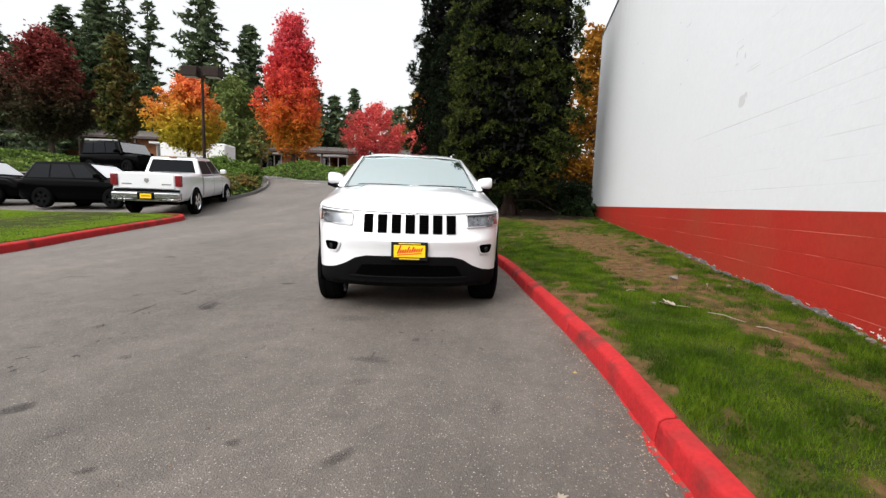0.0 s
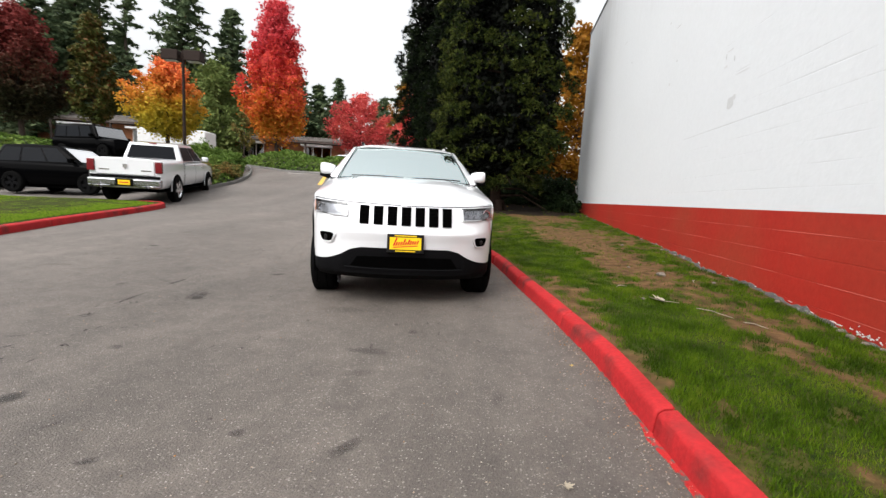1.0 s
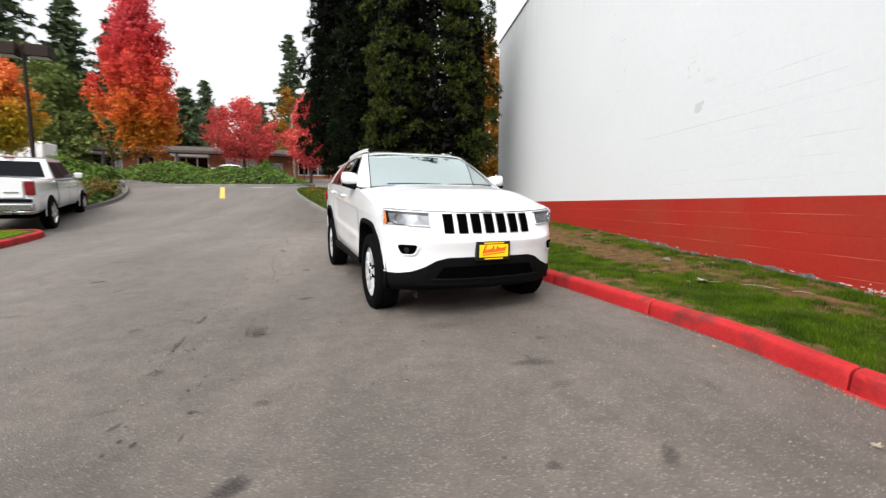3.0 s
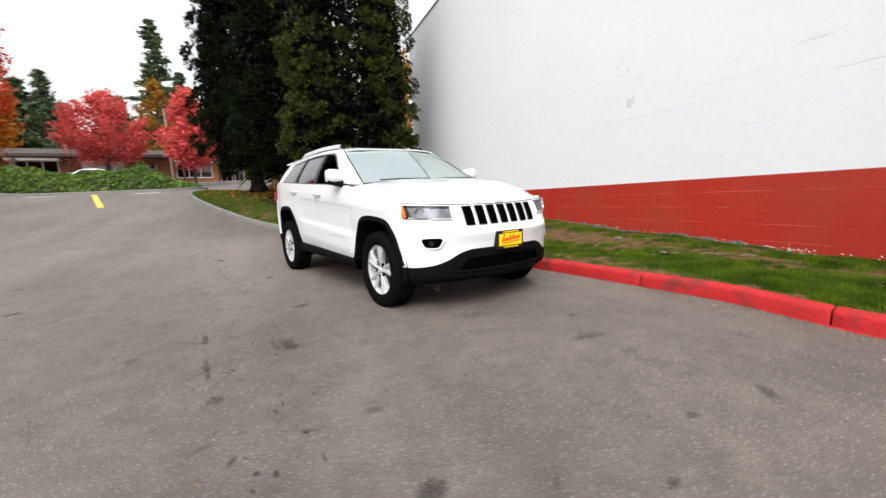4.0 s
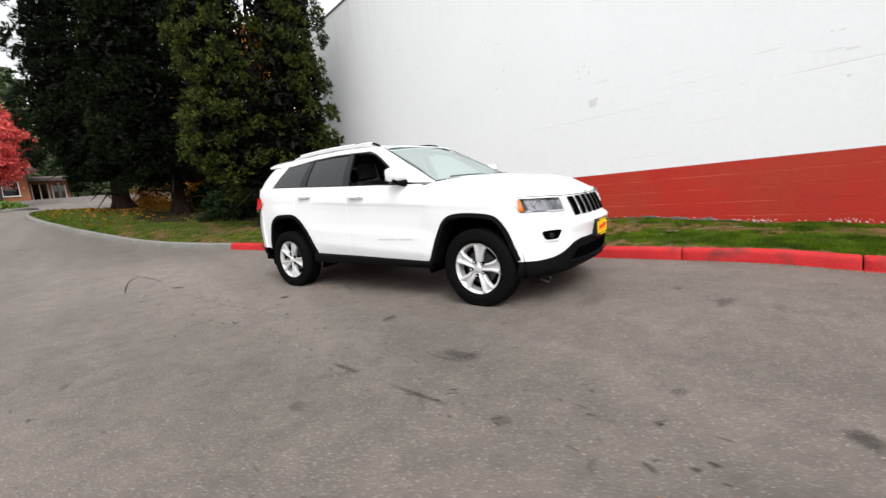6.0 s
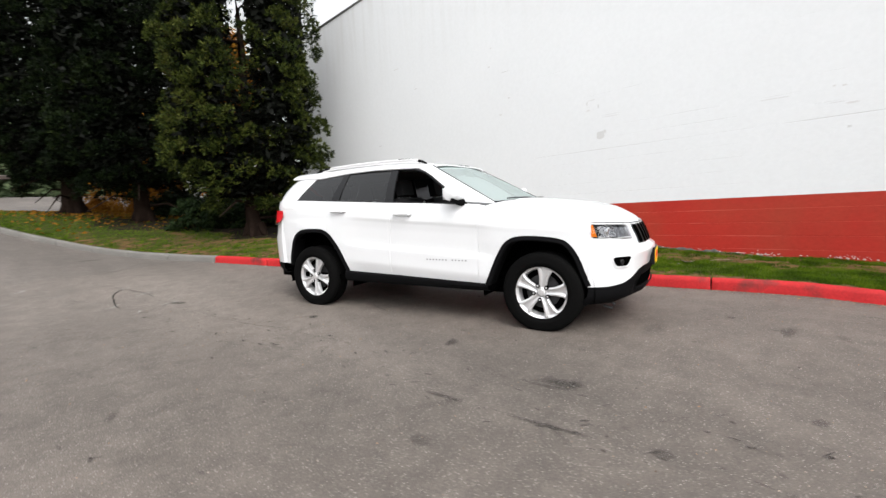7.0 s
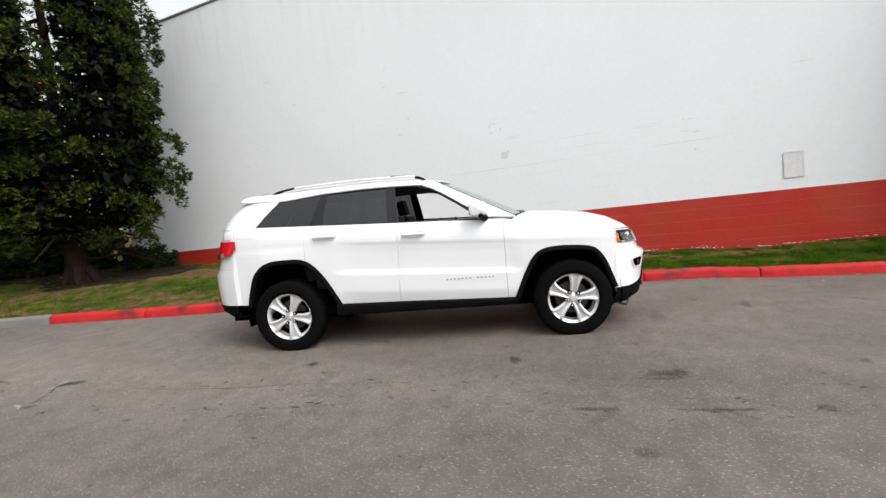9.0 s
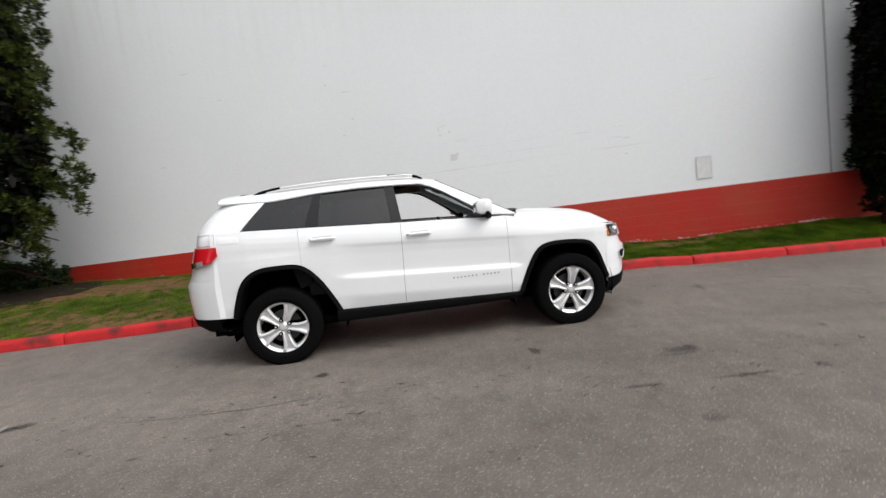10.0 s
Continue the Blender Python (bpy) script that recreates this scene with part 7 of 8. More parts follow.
for i, (x, y, r, h, m) in enumerate([(-14.2, 18.2, 0.75, 0.95, DRY_SHRUB), (-14.0, 19.8, 0.65, 0.8, DRY_SHRUB), (-15.0, 20.4, 0.9, 1.2, IVY), (-15.6, 22.4, 0.8, 1.0, IVY), (-14.7, 17.6, 0.6, 0.9, IVY), (-16.4, 21.2, 1.0, 1.3, IVY)]):
    bush("shrub", x, y, land(x, y) + 0.18, r, r, h * 0.75, m, "low shrub turning brown in the planted bed" if m is DRY_SHRUB else "leafy green shrub in the planted bed", 80 + i, 50, 46, 0.075, "shrub", "shrubs in the bed")
for i, (x, y, r, h) in enumerate([(-0.7, 22.3, 1.0, 1.15), (0.35, 20.6, 1.0, 1.2), (1.25, 18.9, 0.95, 1.15)]):
    bush("shrub", x, y, verge_z(x, y), r, r, h, DARK_SHRUB, "dark evergreen shrub behind the tall trees", 130 + i, 90, 60, 0.07)
for i, (x, y, r, h) in enumerate([(-2.7, 26.3, 1.2, 1.25), (-1.0, 25.2, 1.1, 1.1)]):
    bush("shrub", x, y, verge_z(x, y), r, r, h, AMBER_LEAF, "amber autumn shrub behind the tall trees", 150 + i, 80, 55, 0.08)
bush("round_bush", -11.9, 36.5, land(-11.9, 36.5) + 0.2, 1.7, 1.5, 1.55, IVY, "clipped round green bush beyond the ivy bank", 95, 90, 60, 0.1)
broadleaf("sapling", -16.3, 24.6, land(-16.3, 24.6) + 0.5, 2.7, 0.6, 0.9, DRY_SHRUB, "thin yellowing sapling tied to a stake in the bed", 96, 40, 40, 0.1, 1.0, 0.03, "saplings")

# kerb of the bed, and of the ivy bank
BED_KERB = spline([(-12.75, 16.2, 0), (-12.75, 17.6, 0), (-13.2, 19.4, 0), (-14.1, 21.6, 0), (-15.2, 23.4, 0), (-16.6, 25.1, 0), (-17.6, 25.9, 0)], 0.15)
run_kerb("kerb", list(BED_KERB), 3.0, "bare grey concrete kerb round the planted bed", lambda p: CONCRETE, 0.15)
END_KERB = spline([(-17.6, 25.7, 0), (-14, 25.45, 0), (-11, 25.3, 0), (-8.1, 25.5, 0), (-6.8, 26.45, 0), (-6.75, 28.5, 0)], 0.2)
run_kerb("kerb", list(reversed(END_KERB)), 3.0, "pale concrete kerb in front of the ivy bank", lambda p: CONCRETE, 0.12)

# grass island on the drive's other side, with its red kerb
ISLAND = spline([(-7.3, -1.5, 0), (-7.7, 2.5, 0), (-8.35, 5.6, 0), (-8.9, 7.2, 0), (-9.55, 9.2, 0), (-10.05, 10.8, 0), (-10.35, 11.6, 0), (-10.75, 11.95, 0), (-11.6, 12.0, 0)], 0.15)
run_kerb("kerb", list(reversed(ISLAND)), 3.05, "red-painted concrete kerb round a grass island", lambda p: RED_KERB if p.y < 11.75 else CONCRETE, 0.15)
v_rows, v_vals = [], []
for q in [p for i, p in enumerate(ISLAND) if i % 3 == 0]:
    row = []
    for i in range(15):
        k = i / 14
        x, y = q.x - 0.12 + (-26 - q.x) * k, q.y + (min(q.y + 0.5, 10.2) - q.y) * min(1, k * 2)
        row.append((x, y, land(x, y) + 0.14 + 0.05 * math.sin(math.pi * min(1, k * 3)) + 0.015 * noise.noise((x * 2, y * 2, 1))))
    v_rows.append(row)
    v_vals += [0.32 * smooth_step(noise.noise((p[0] * 0.8, p[1] * 0.8, 5)), -0.1, 0.6) for p in row]
soil_patch("grass_island", v_rows, v_vals, "mown grass island behind a red kerb")
rng = np.random.default_rng(12)
spots = []
for _ in range(52000):
    q = ISLAND[rng.integers(len(ISLAND))]
    x = q.x - 0.2 - 7 * rng.random() ** 1.4
    y = q.y - 0.1 - 0.15 * rng.random() - (0.4 if q.y > 11.6 else 0)
    if y > 0:
        spots.append((x, y, land(x, y) + 0.16))
MOWN = leafy("mown_grass_blades", [(0.085, 0.165, 0.012), (0.150, 0.275, 0.016), (0.220, 0.350, 0.026), (0.320, 0.350, 0.055)], rough=0.6, through_light=0.3)
blades("grass", np.array(spots), 0.045, 0.011, MOWN, "mown yellow-green grass on the island", seed=4)
spots = []
for _ in range(16000):
    y = 13 + 12.2 * rng.random()
    x = kerb_x(y) + 0.2 + (2.4 - kerb_x(y)) * rng.random() ** 1.6
    if bare(x, y) < 0.5 * rng.random() + 0.1:
        spots.append((x, y, verge_z(x, y)))
blades("grass", np.array(spots), 0.055, 0.012, GRASS, "green grass along the tree bed", seed=5)

# the evergreens' shade painted on the bed as dark sheets
TREE_SHADE = paint("tree_shade_ground", (0.016, 0.011, 0.007), rough=1.0, spec=0.1, var=0.5, coarse=3, fine=30, bump=0.8, bump_scale=30)
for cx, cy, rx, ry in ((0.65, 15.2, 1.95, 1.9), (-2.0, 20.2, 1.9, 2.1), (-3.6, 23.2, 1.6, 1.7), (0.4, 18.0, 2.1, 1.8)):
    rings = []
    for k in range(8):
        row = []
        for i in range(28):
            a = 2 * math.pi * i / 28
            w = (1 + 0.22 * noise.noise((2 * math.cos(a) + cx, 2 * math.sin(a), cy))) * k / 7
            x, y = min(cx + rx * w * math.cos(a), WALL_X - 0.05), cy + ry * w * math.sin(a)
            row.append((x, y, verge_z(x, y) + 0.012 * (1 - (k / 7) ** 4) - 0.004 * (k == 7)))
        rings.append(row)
    tagged(part("tree_shade", Shape().grid(rings, close_v=True), TREE_SHADE), "dark sheet painting the evergreens' shade on the bed", "litter", kind="structure")

# fallen leaves
pts = []
for _ in range(5200):
    x, y = rng.normal(-2.6, 1.9), rng.normal(25.5, 2.6)
    if x > kerb_x(min(y, 25.3)) + 0.3 and x < 2.0:
        pts.append((x, y, (verge_z(x, y) if y < 25.2 else max(verge_z(max(x, -6.4), 25.25), land(x, y)) + 0.03) + 0.015))
leaf = part("fallen_leaves", leaf_mesh("fallen_leaves", leaf_quads(np.array(pts), 0.10, rng, 0.85, 1.1)), AMBER_LEAF)
tagged(leaf, "orange fallen leaves carpeting the tree bed", "fallen leaves", kind="stuff")
pts = []
for _ in range(200):
    i = rng.integers(len(KERB))
    q = KERB[i]
    if -2 < q.y < 12:
        d = 0.03 + 0.5 * rng.random() ** 3
        pts.append((q.x - d, q.y - d * 0.3, land(q.x, q.y) + 0.006))
leaf = part("fallen_leaves", leaf_mesh("fallen_leaves", leaf_quads(np.array(pts), 0.015, rng, 0.9, 1.2)), DRY_SHRUB)
tagged(leaf, "small dry leaves and grit in the gutter", "fallen leaves", kind="stuff")


# single dead leaves, curled and dry
PALE_LEAF = leafy("pale_dead_leaf", [(0.20, 0.17, 0.13), (0.34, 0.29, 0.22), (0.42, 0.37, 0.29)], rough=0.8, through_light=0.1)
YELLOW_LEAF = leafy("yellow_dead_leaf", [(0.42, 0.30, 0.10), (0.55, 0.42, 0.16)], rough=0.7, through_light=0.2)


def dead_leaf(x, y, z, size, turn, material, label, lobes=5):
    """Pointed lobes that curl up from a common stalk."""
    leaf = thing("dead_leaf", pose(x, y, z, 0, 0, turn), label, "fallen leaf", "single fallen leaves")
    for j in range(lobes):
        a = radians(-80 + 160 * j / max(1, lobes - 1))
        l = size * (1.0 - 0.35 * abs(j - (lobes - 1) / 2) / lobes * 2)
        rows = []
        for k in range(6):
            u = k / 5
            c = Vector((l * u * math.cos(a), l * u * math.sin(a), 0.004 + 0.35 * l * u * u * (0.4 + 0.6 * ((j * 7) % 3) / 2)))
            w = Vector((-math.sin(a), math.cos(a), 0)) * l * 0.22 * math.sin(math.pi * min(1, 0.15 + 0.85 * u))
            rows.append([c - w + Vector((0, 0, 0.05 * l)), c, c + w + Vector((0, 0, 0.05 * l))])
        part("lobe", Shape().grid(rows), material, leaf)
    part("stalk", Shape().tube([(0, 0, 0.004), (-0.5 * size, 0.1 * size, 0.010), (-1.1 * size, -0.05 * size, 0.006)], size * 0.025, 5), material, leaf)
    return leaf


dead_leaf(1.34, 4.10, verge_z(1.34, 4.10) + 0.025, 0.12, 160, PALE_LEAF, "large pale curled dead leaf lying on the grass", 7)
for x, y, size, turn, m in ((0.18, 1.58, 0.035, 10, PALE_LEAF), (0.36, 2.76, 0.022, 80, YELLOW_LEAF), (0.47, 3.10, 0.018, 200, YELLOW_LEAF), (0.80, 0.98, 0.055, 130, YELLOW_LEAF), (0.18, 4.6, 0.018, 20, PALE_LEAF)):
    dead_leaf(x, y, land(x, y) + 0.002, size, turn, m, "small dry leaf lying on the asphalt beside the kerb")

# ---- marks on the asphalt
def on_ground(pts2, lift=0.004):
    return [(x, y, land(x, y) + lift) for x, y in pts2]


def stain(x, y, rx, ry, turn, seed, strength=1.0):
    me = bpy.data.meshes.new("stain")
    r = random.Random(seed)
    n, rings = 16, 5
    c, s = math.cos(radians(turn)), math.sin(radians(turn))
    v, f, a = [], [], []
    for k in range(rings):
        q = k / (rings - 1)
        for i in range(n):
            t = 2 * math.pi * i / n
            w = 1 + 0.45 * noise.noise((math.cos(t) * 1.3 + seed * 2.7, math.sin(t) * 1.3, 0))
            u, p = rx * q * w * math.cos(t), ry * q * w * math.sin(t)
            gx, gy = x + c * u - s * p, y + s * u + c * p
            v.append((gx, gy, land(gx, gy) + 0.004))
            a.append(strength * (1 - q ** 2.5))
    for k in range(rings - 1):
        for i in range(n):
            f.append((k * n + i, (k + 1) * n + i, (k + 1) * n + (i + 1) % n, k * n + (i + 1) % n))
    me.from_pydata(v, [], f)
    me.attributes.new("fade", "FLOAT", "POINT").data.foreach_set("value", a)
    me.update()
    return part("stain", me, STAIN, ground, "dark oil stain on the asphalt")


for i, (x, y, rx, ry, turn, st) in enumerate([(-2.54, 1.69, 0.12, 0.065, 40, 1.1), (-2.96, 3.60, 0.16, 0.05, 10, 0.32), (-2.88, 4.84, 0.13, 0.065, 20, 1.05), (-1.0, 2.70, 0.20, 0.07, 5, 0.7), (-0.93, 2.36, 0.16, 0.06, 20, 0.35),
                                             (-0.74, 1.64, 0.11, 0.05, 60, 0.9), (-1.25, 1.64, 0.055, 0.04, 0, 0.95), (-3.74, 4.11, 0.24, 0.05, -30, 0.32), (-2.62, 2.38, 0.07, 0.05, 0, 0.7), (-3.59, 3.36, 0.22, 0.03, 60, 0.34),
                                             (-0.78, 3.15, 0.05, 0.05, 0, 0.8), (-0.95, 3.3, 0.04, 0.03, 0, 0.6), (-3.42, 2.4, 0.08, 0.03, 30, 0.5), (-4.4, 2.2, 0.15, 0.06, 10, 0.4), (-3.5, 0.8, 0.3, 0.12, 20, 0.35), (-2.0, 0.6, 0.18, 0.1, 40, 0.3),
                                             (-5.6, 4.5, 0.2, 0.05, 20, 0.5), (-4.35, 14.75, 0.35, 0.12, 10, 0.6), (-5.2, 5.6, 0.12, 0.04, 70, 0.6), (-3.2, 6.7, 0.1, 0.05, 10, 0.5), (-1.5, 3.6, 0.3, 0.10, 0, 0.25), (-6.4, 7.6, 0.18, 0.04, 15, 0.6), (-0.1, 2.2, 0.12, 0.05, 80, 0.3)]):
    stain(x, y, rx * 0.85, ry * 0.9, turn, i, st * 0.8)


# a worn lane seam: pits and short scars strung along two lines down the drive
SEAMS = [[(-2.75, 1.6), (-2.91, 2.46), (-3.08, 3.12), (-3.24, 4.19), (-3.44, 5.6), (-3.64, 6.57), (-3.92, 7.47), (-3.99, 8.08), (-4.2, 9.4)],
         [(-3.0, 1.2), (-3.22, 2.2), (-3.5, 3.2), (-3.62, 3.97), (-3.68, 4.4), (-3.81, 5.72), (-4.09, 6.61), (-4.32, 7.69), (-4.6, 9.0)]]


def pits(count, seed):
    """Small dark hollows and scars, longer along the lane, as one mesh."""
    r = random.Random(seed)
    v, f, a = [], [], []
    for i in range(count):
        if i < count * 0.62:
            line = spline([(x, y, 0) for x, y in r.choice(SEAMS)], 0.3)
            q = r.choice(line)
            x, y = q.x + r.gauss(0, 0.11), q.y + r.uniform(-0.15, 0.15)
        else:
            x, y = r.uniform(-6.4, 0.2), r.uniform(-0.6, 8.5)
        turn, long, wide, deep = math.pi / 2 + 0.2 + r.gauss(0, 0.5), r.uniform(0.012, 0.055), r.uniform(0.006, 0.017), r.uniform(0.3, 0.8)
        k = len(v)
        for ring, d in ((0.0, deep), (0.6, deep * 0.9), (1.0, 0.0)):
            for j in range(8):
                t = 2 * math.pi * j / 8
                w = ring * r.uniform(0.7, 1.25)
                ux, uy = long * w * math.cos(t), wide * w * math.sin(t)
                px, py = x + ux * math.cos(turn) - uy * math.sin(turn), y + ux * math.sin(turn) + uy * math.cos(turn)
                v.append((px, py, land(px, py) + 0.005))
                a.append(d)
        f += [(k + b * 8 + j, k + b * 8 + 8 + j, k + b * 8 + 8 + (j + 1) % 8, k + b * 8 + (j + 1) % 8) for b in (0, 1) for j in range(8)]
    me = bpy.data.meshes.new("pits")
    me.from_pydata(v, [], f)
    me.attributes.new("fade", "FLOAT", "POINT").data.foreach_set("value", a)
    me.update()
    return part("pits", me, STAIN, ground, "small dark pits and scars in the worn asphalt", kind="stuff")


pits(330, 91)
for i, (x, y, rx, ry, turn, st) in enumerate([(-3.02, 3.66, 0.17, 0.09, 100, 0.75), (-3.66, 4.18, 0.16, 0.028, 100, 0.8), (-3.55, 3.45, 0.27, 0.025, 100, 0.65), (-5.78, 6.15, 0.12, 0.07, 60, 0.9), (-4.05, 8.8, 0.15, 0.06, 120, 0.9),
                                             (-3.21, 6.71, 0.08, 0.05, 90, 0.7), (-4.1, 3.9, 0.09, 0.05, 100, 0.5), (-3.42, 2.9, 0.07, 0.05, 90, 0.6), (-1.71, 1.35, 0.05, 0.025, 30, 0.8), (-3.12, 3.71, 0.14, 0.03, 100, 0.5)]):
    stain(x, y, rx, ry, turn, 40 + i, st)


def crack(points, width, seed, material=None, name="crack", taper=4.0, lift=0.003):
    path = spline([(p[0], p[1], 0) for p in points], 0.05)
    rows = []
    for i, q in enumerate(path):
        w = width * (0.4 + 0.9 * abs(noise.noise((q.x * 5, q.y * 5, seed)))) * min(1, i / taper + 0.15, (len(path) - 1 - i) / taper + 0.15)
        wx, wy = 0.02 * noise.noise((q.x * 6, q.y * 6, seed)), 0.02 * noise.noise((q.x * 6, q.y * 6, seed + 4))
        way = (path[min(i + 1, len(path) - 1)] - path[max(i - 1, 0)]).normalized()
        s = Vector((way.y, -way.x, 0)) * w
        rows.append(on_ground([(q.x + s.x + wx, q.y + s.y + wy), (q.x - s.x + wx, q.y - s.y + wy)], lift))
    return part(name, Shape().grid(rows), material or CRACK, ground, "dark hairline crack in the asphalt")


CRACK = paint("crack_shadow", (0.055, 0.050, 0.046), rough=1.0, var=0.3)
crack([(-8.8, 11.55), (-7.7, 11.8), (-6.5, 12.13), (-4.9, 12.5), (-4.2, 12.7), (-3.1, 13.1)], 0.009, 1)
crack([(-2.9, 10.4), (-3.4, 11.2), (-4.2, 12.0)], 0.006, 8)
crack([(-4.02, 8.06), (-3.91, 7.53), (-3.76, 6.92), (-3.62, 6.57)], 0.004, 9)
for i, line in enumerate((SEAMS[0][4:8], SEAMS[1][2:4], SEAMS[1][5:8])):
    crack(line, 0.0020, 60 + i)
# black tar run into a web of cracks
TAR = paint("black_crack_tar", (0.024, 0.022, 0.020), rough=0.5, spec=0.25, var=0.2)
for i, (w, pts) in enumerate([(0.020, [(-4.48, 10.85), (-4.39, 10.59), (-4.3, 10.24), (-4.22, 9.85), (-4.18, 9.54)]), (0.024, [(-4.39, 10.54), (-4.5, 10.36), (-4.59, 10.03), (-4.64, 9.59), (-4.66, 9.34), (-4.65, 9.12)]),
                              (0.020, [(-4.26, 8.73), (-4.14, 8.88), (-3.99, 8.85)]), (0.022, [(-4.54, 8.62), (-4.42, 8.54)]), (0.020, [(-4.8, 8.62), (-4.69, 8.57)]), (0.014, [(-5.04, 10.21), (-4.99, 10.0), (-4.9, 9.83)]),
                              (0.016, [(-4.71, 11.07), (-4.54, 11.04)]), (0.014, [(-5.47, 8.82), (-5.40, 8.69)]), (0.016, [(-2.46, 6.62), (-2.51, 6.36), (-2.56, 6.14)]), (0.016, [(-3.27, 6.76), (-3.17, 6.71)]), (0.008, [(-4.24, 8.78), (-4.48, 8.62)])]):
    tagged(crack(pts, w * 0.6, 20 + i, TAR, "tar_mark", 1.5, 0.005), "black tar run into a crack")


SCUFF = paint("pale_paint_scuff", (0.27, 0.26, 0.245), rough=0.8, var=0.3, coarse=9, second=(0.13, 0.12, 0.11), second_scale=22)
for i, (x, y, l, turn) in enumerate(((-5.57, 11.5, 0.35, 60), (-5.17, 10.66, 0.30, 20), (-4.72, 9.25, 0.28, 50), (-4.53, 8.7, 0.16, 80), (-4.26, 9.87, 0.30, 40), (-4.38, 10.58, 0.22, 30), (-4.13, 8.91, 0.25, 15), (-5.83, 10.45, 0.4, 25), (-5.3, 11.78, 0.2, 10))):
    c, w = math.cos(radians(turn)) * l / 2, math.sin(radians(turn)) * l / 2
    tagged(crack([(x - c, y - w), (x + 0.03, y), (x + c, y + w)], 0.035, 80 + i, SCUFF, "paint_scuff", 2.0, 0.004), "pale scuff of old road paint")


def stripe(a, b, w, material, label):
    a, b = Vector((*a, 0)), Vector((*b, 0))
    d = (b - a).normalized()
    s = Vector((d.y, -d.x, 0)) * w / 2
    n = 12
    rows = [on_ground([((a + (b - a) * i / n + s).x, (a + (b - a) * i / n + s).y), ((a + (b - a) * i / n - s).x, (a + (b - a) * i / n - s).y)], 0.006) for i in range(n + 1)]
    return part("line", Shape().grid(rows), material, ground, label)


stripe((-9.2, 19.8), (-10.8, 24.2), 0.2, YELLOW_LINE, "worn yellow lane line")
stripe((-9.2, 24.0), (-8.2, 24.15), 0.28, WHITE_LINE, "worn white stop mark")
stripe((-13.2, 24.2), (-12.2, 24.2), 0.25, WHITE_LINE, "worn white stop mark")

# ---------------------------------------------------------------- lamps and posts
POLE_BROWN = paint("brown_painted_steel", (0.022, 0.014, 0.011), rough=0.6, spec=0.1, metal=0.0, var=0.1)
WOOD_POST = paint("weathered_wood", (0.24, 0.2, 0.17), rough=0.9, var=0.25, coarse=4, fine=40, bump=0.4)
lampx, lampy = -17.2, 20.8
lamp = thing("lot_lamp", pose(lampx, lampy, land(lampx, lampy) + 0.2, 0, 0, 12), "tall brown lamp post with two box-shaped heads", "street lamp")
part("pole", Shape().tube([(0, 0, -0.2), (0, 0, 2.5), (0, 0, 5.45)], [0.085, 0.075, 0.065], 12), POLE_BROWN, lamp)
part("base", Shape().lathe([(0.001, 0.32), (0.19, 0.30), (0.21, 0.0), (0.23, -0.2)], 16, pose(0, 0, 0, 90, 0, 0)), CONCRETE, lamp)
for s in (-1, 1):
    head = part("lamp_head", Shape().box(s * 0.15, s * 0.98, -0.28, 0.28, 4.95, 5.45) if s > 0 else Shape().box(-0.98, -0.15, -0.28, 0.28, 4.95, 5.45), POLE_BROWN, lamp, "brown box-shaped lamp head", bevel=0.03)
    part("lens", Shape().box(min(s * 0.25, s * 0.9), max(s * 0.25, s * 0.9), -0.2, 0.2, 4.935, 4.948), GREY_PATCH, head)
part("arm", Shape().box(-0.16, 0.16, -0.05, 0.05, 5.12, 5.26), POLE_BROWN, lamp)
post = thing("wooden_pole", pose(-12.2, 48.2, land(-12.2, 48.2), 0, -1, 0), "thin weathered wooden pole standing before the shops", "pole")
part("shaft", Shape().tube([(0, 0, -0.2), (0, 0, 3.5), (0, 0, 7.0)], [0.11, 0.10, 0.085], 10), WOOD_POST, post)
bol = thing("lot_lamp", pose(-21.5, 52, land(-21.5, 50)), "thin far lamp post before the wood", "street lamp")
part("pole", Shape().tube([(0, 0, 0), (0, 0, 5.4)], 0.06, 8), GREY_PATCH, bol)
part("lamp_head", Shape().box(-0.15, 0.3, -0.12, 0.12, 5.35, 5.5), GREY_PATCH, bol, bevel=0.02)

# ---------------------------------------------------------------- the row of shops
SHINGLE = paint("grey_brown_shingles", (0.13, 0.115, 0.105), rough=0.95, var=0.3, coarse=0.8, fine=12, bump=0.4, bump_scale=8)
BRICKWORK = paint("orange_brown_brick", (0.30, 0.12, 0.055), rough=0.9, var=0.3, coarse=1.2, fine=14, bump=0.3, bump_scale=12)
WHITE_TRIM = paint("white_trim", (0.75, 0.75, 0.74), rough=0.6, var=0.06)
DARK_TRIM = paint("dark_brown_trim", (0.045, 0.03, 0.024), rough=0.7, var=0.2)
SHOP_GLASS = glass("shop_glass", (0.4, 0.43, 0.45), clear=0.3)
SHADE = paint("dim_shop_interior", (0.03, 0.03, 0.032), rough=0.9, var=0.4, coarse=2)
PURPLE = paint("purple_shopfront", (0.09, 0.03, 0.12), rough=0.6, var=0.15)
SIGN_YELLOW = paint("yellow_sign", (0.75, 0.5, 0.05), rough=0.5, var=0.05)


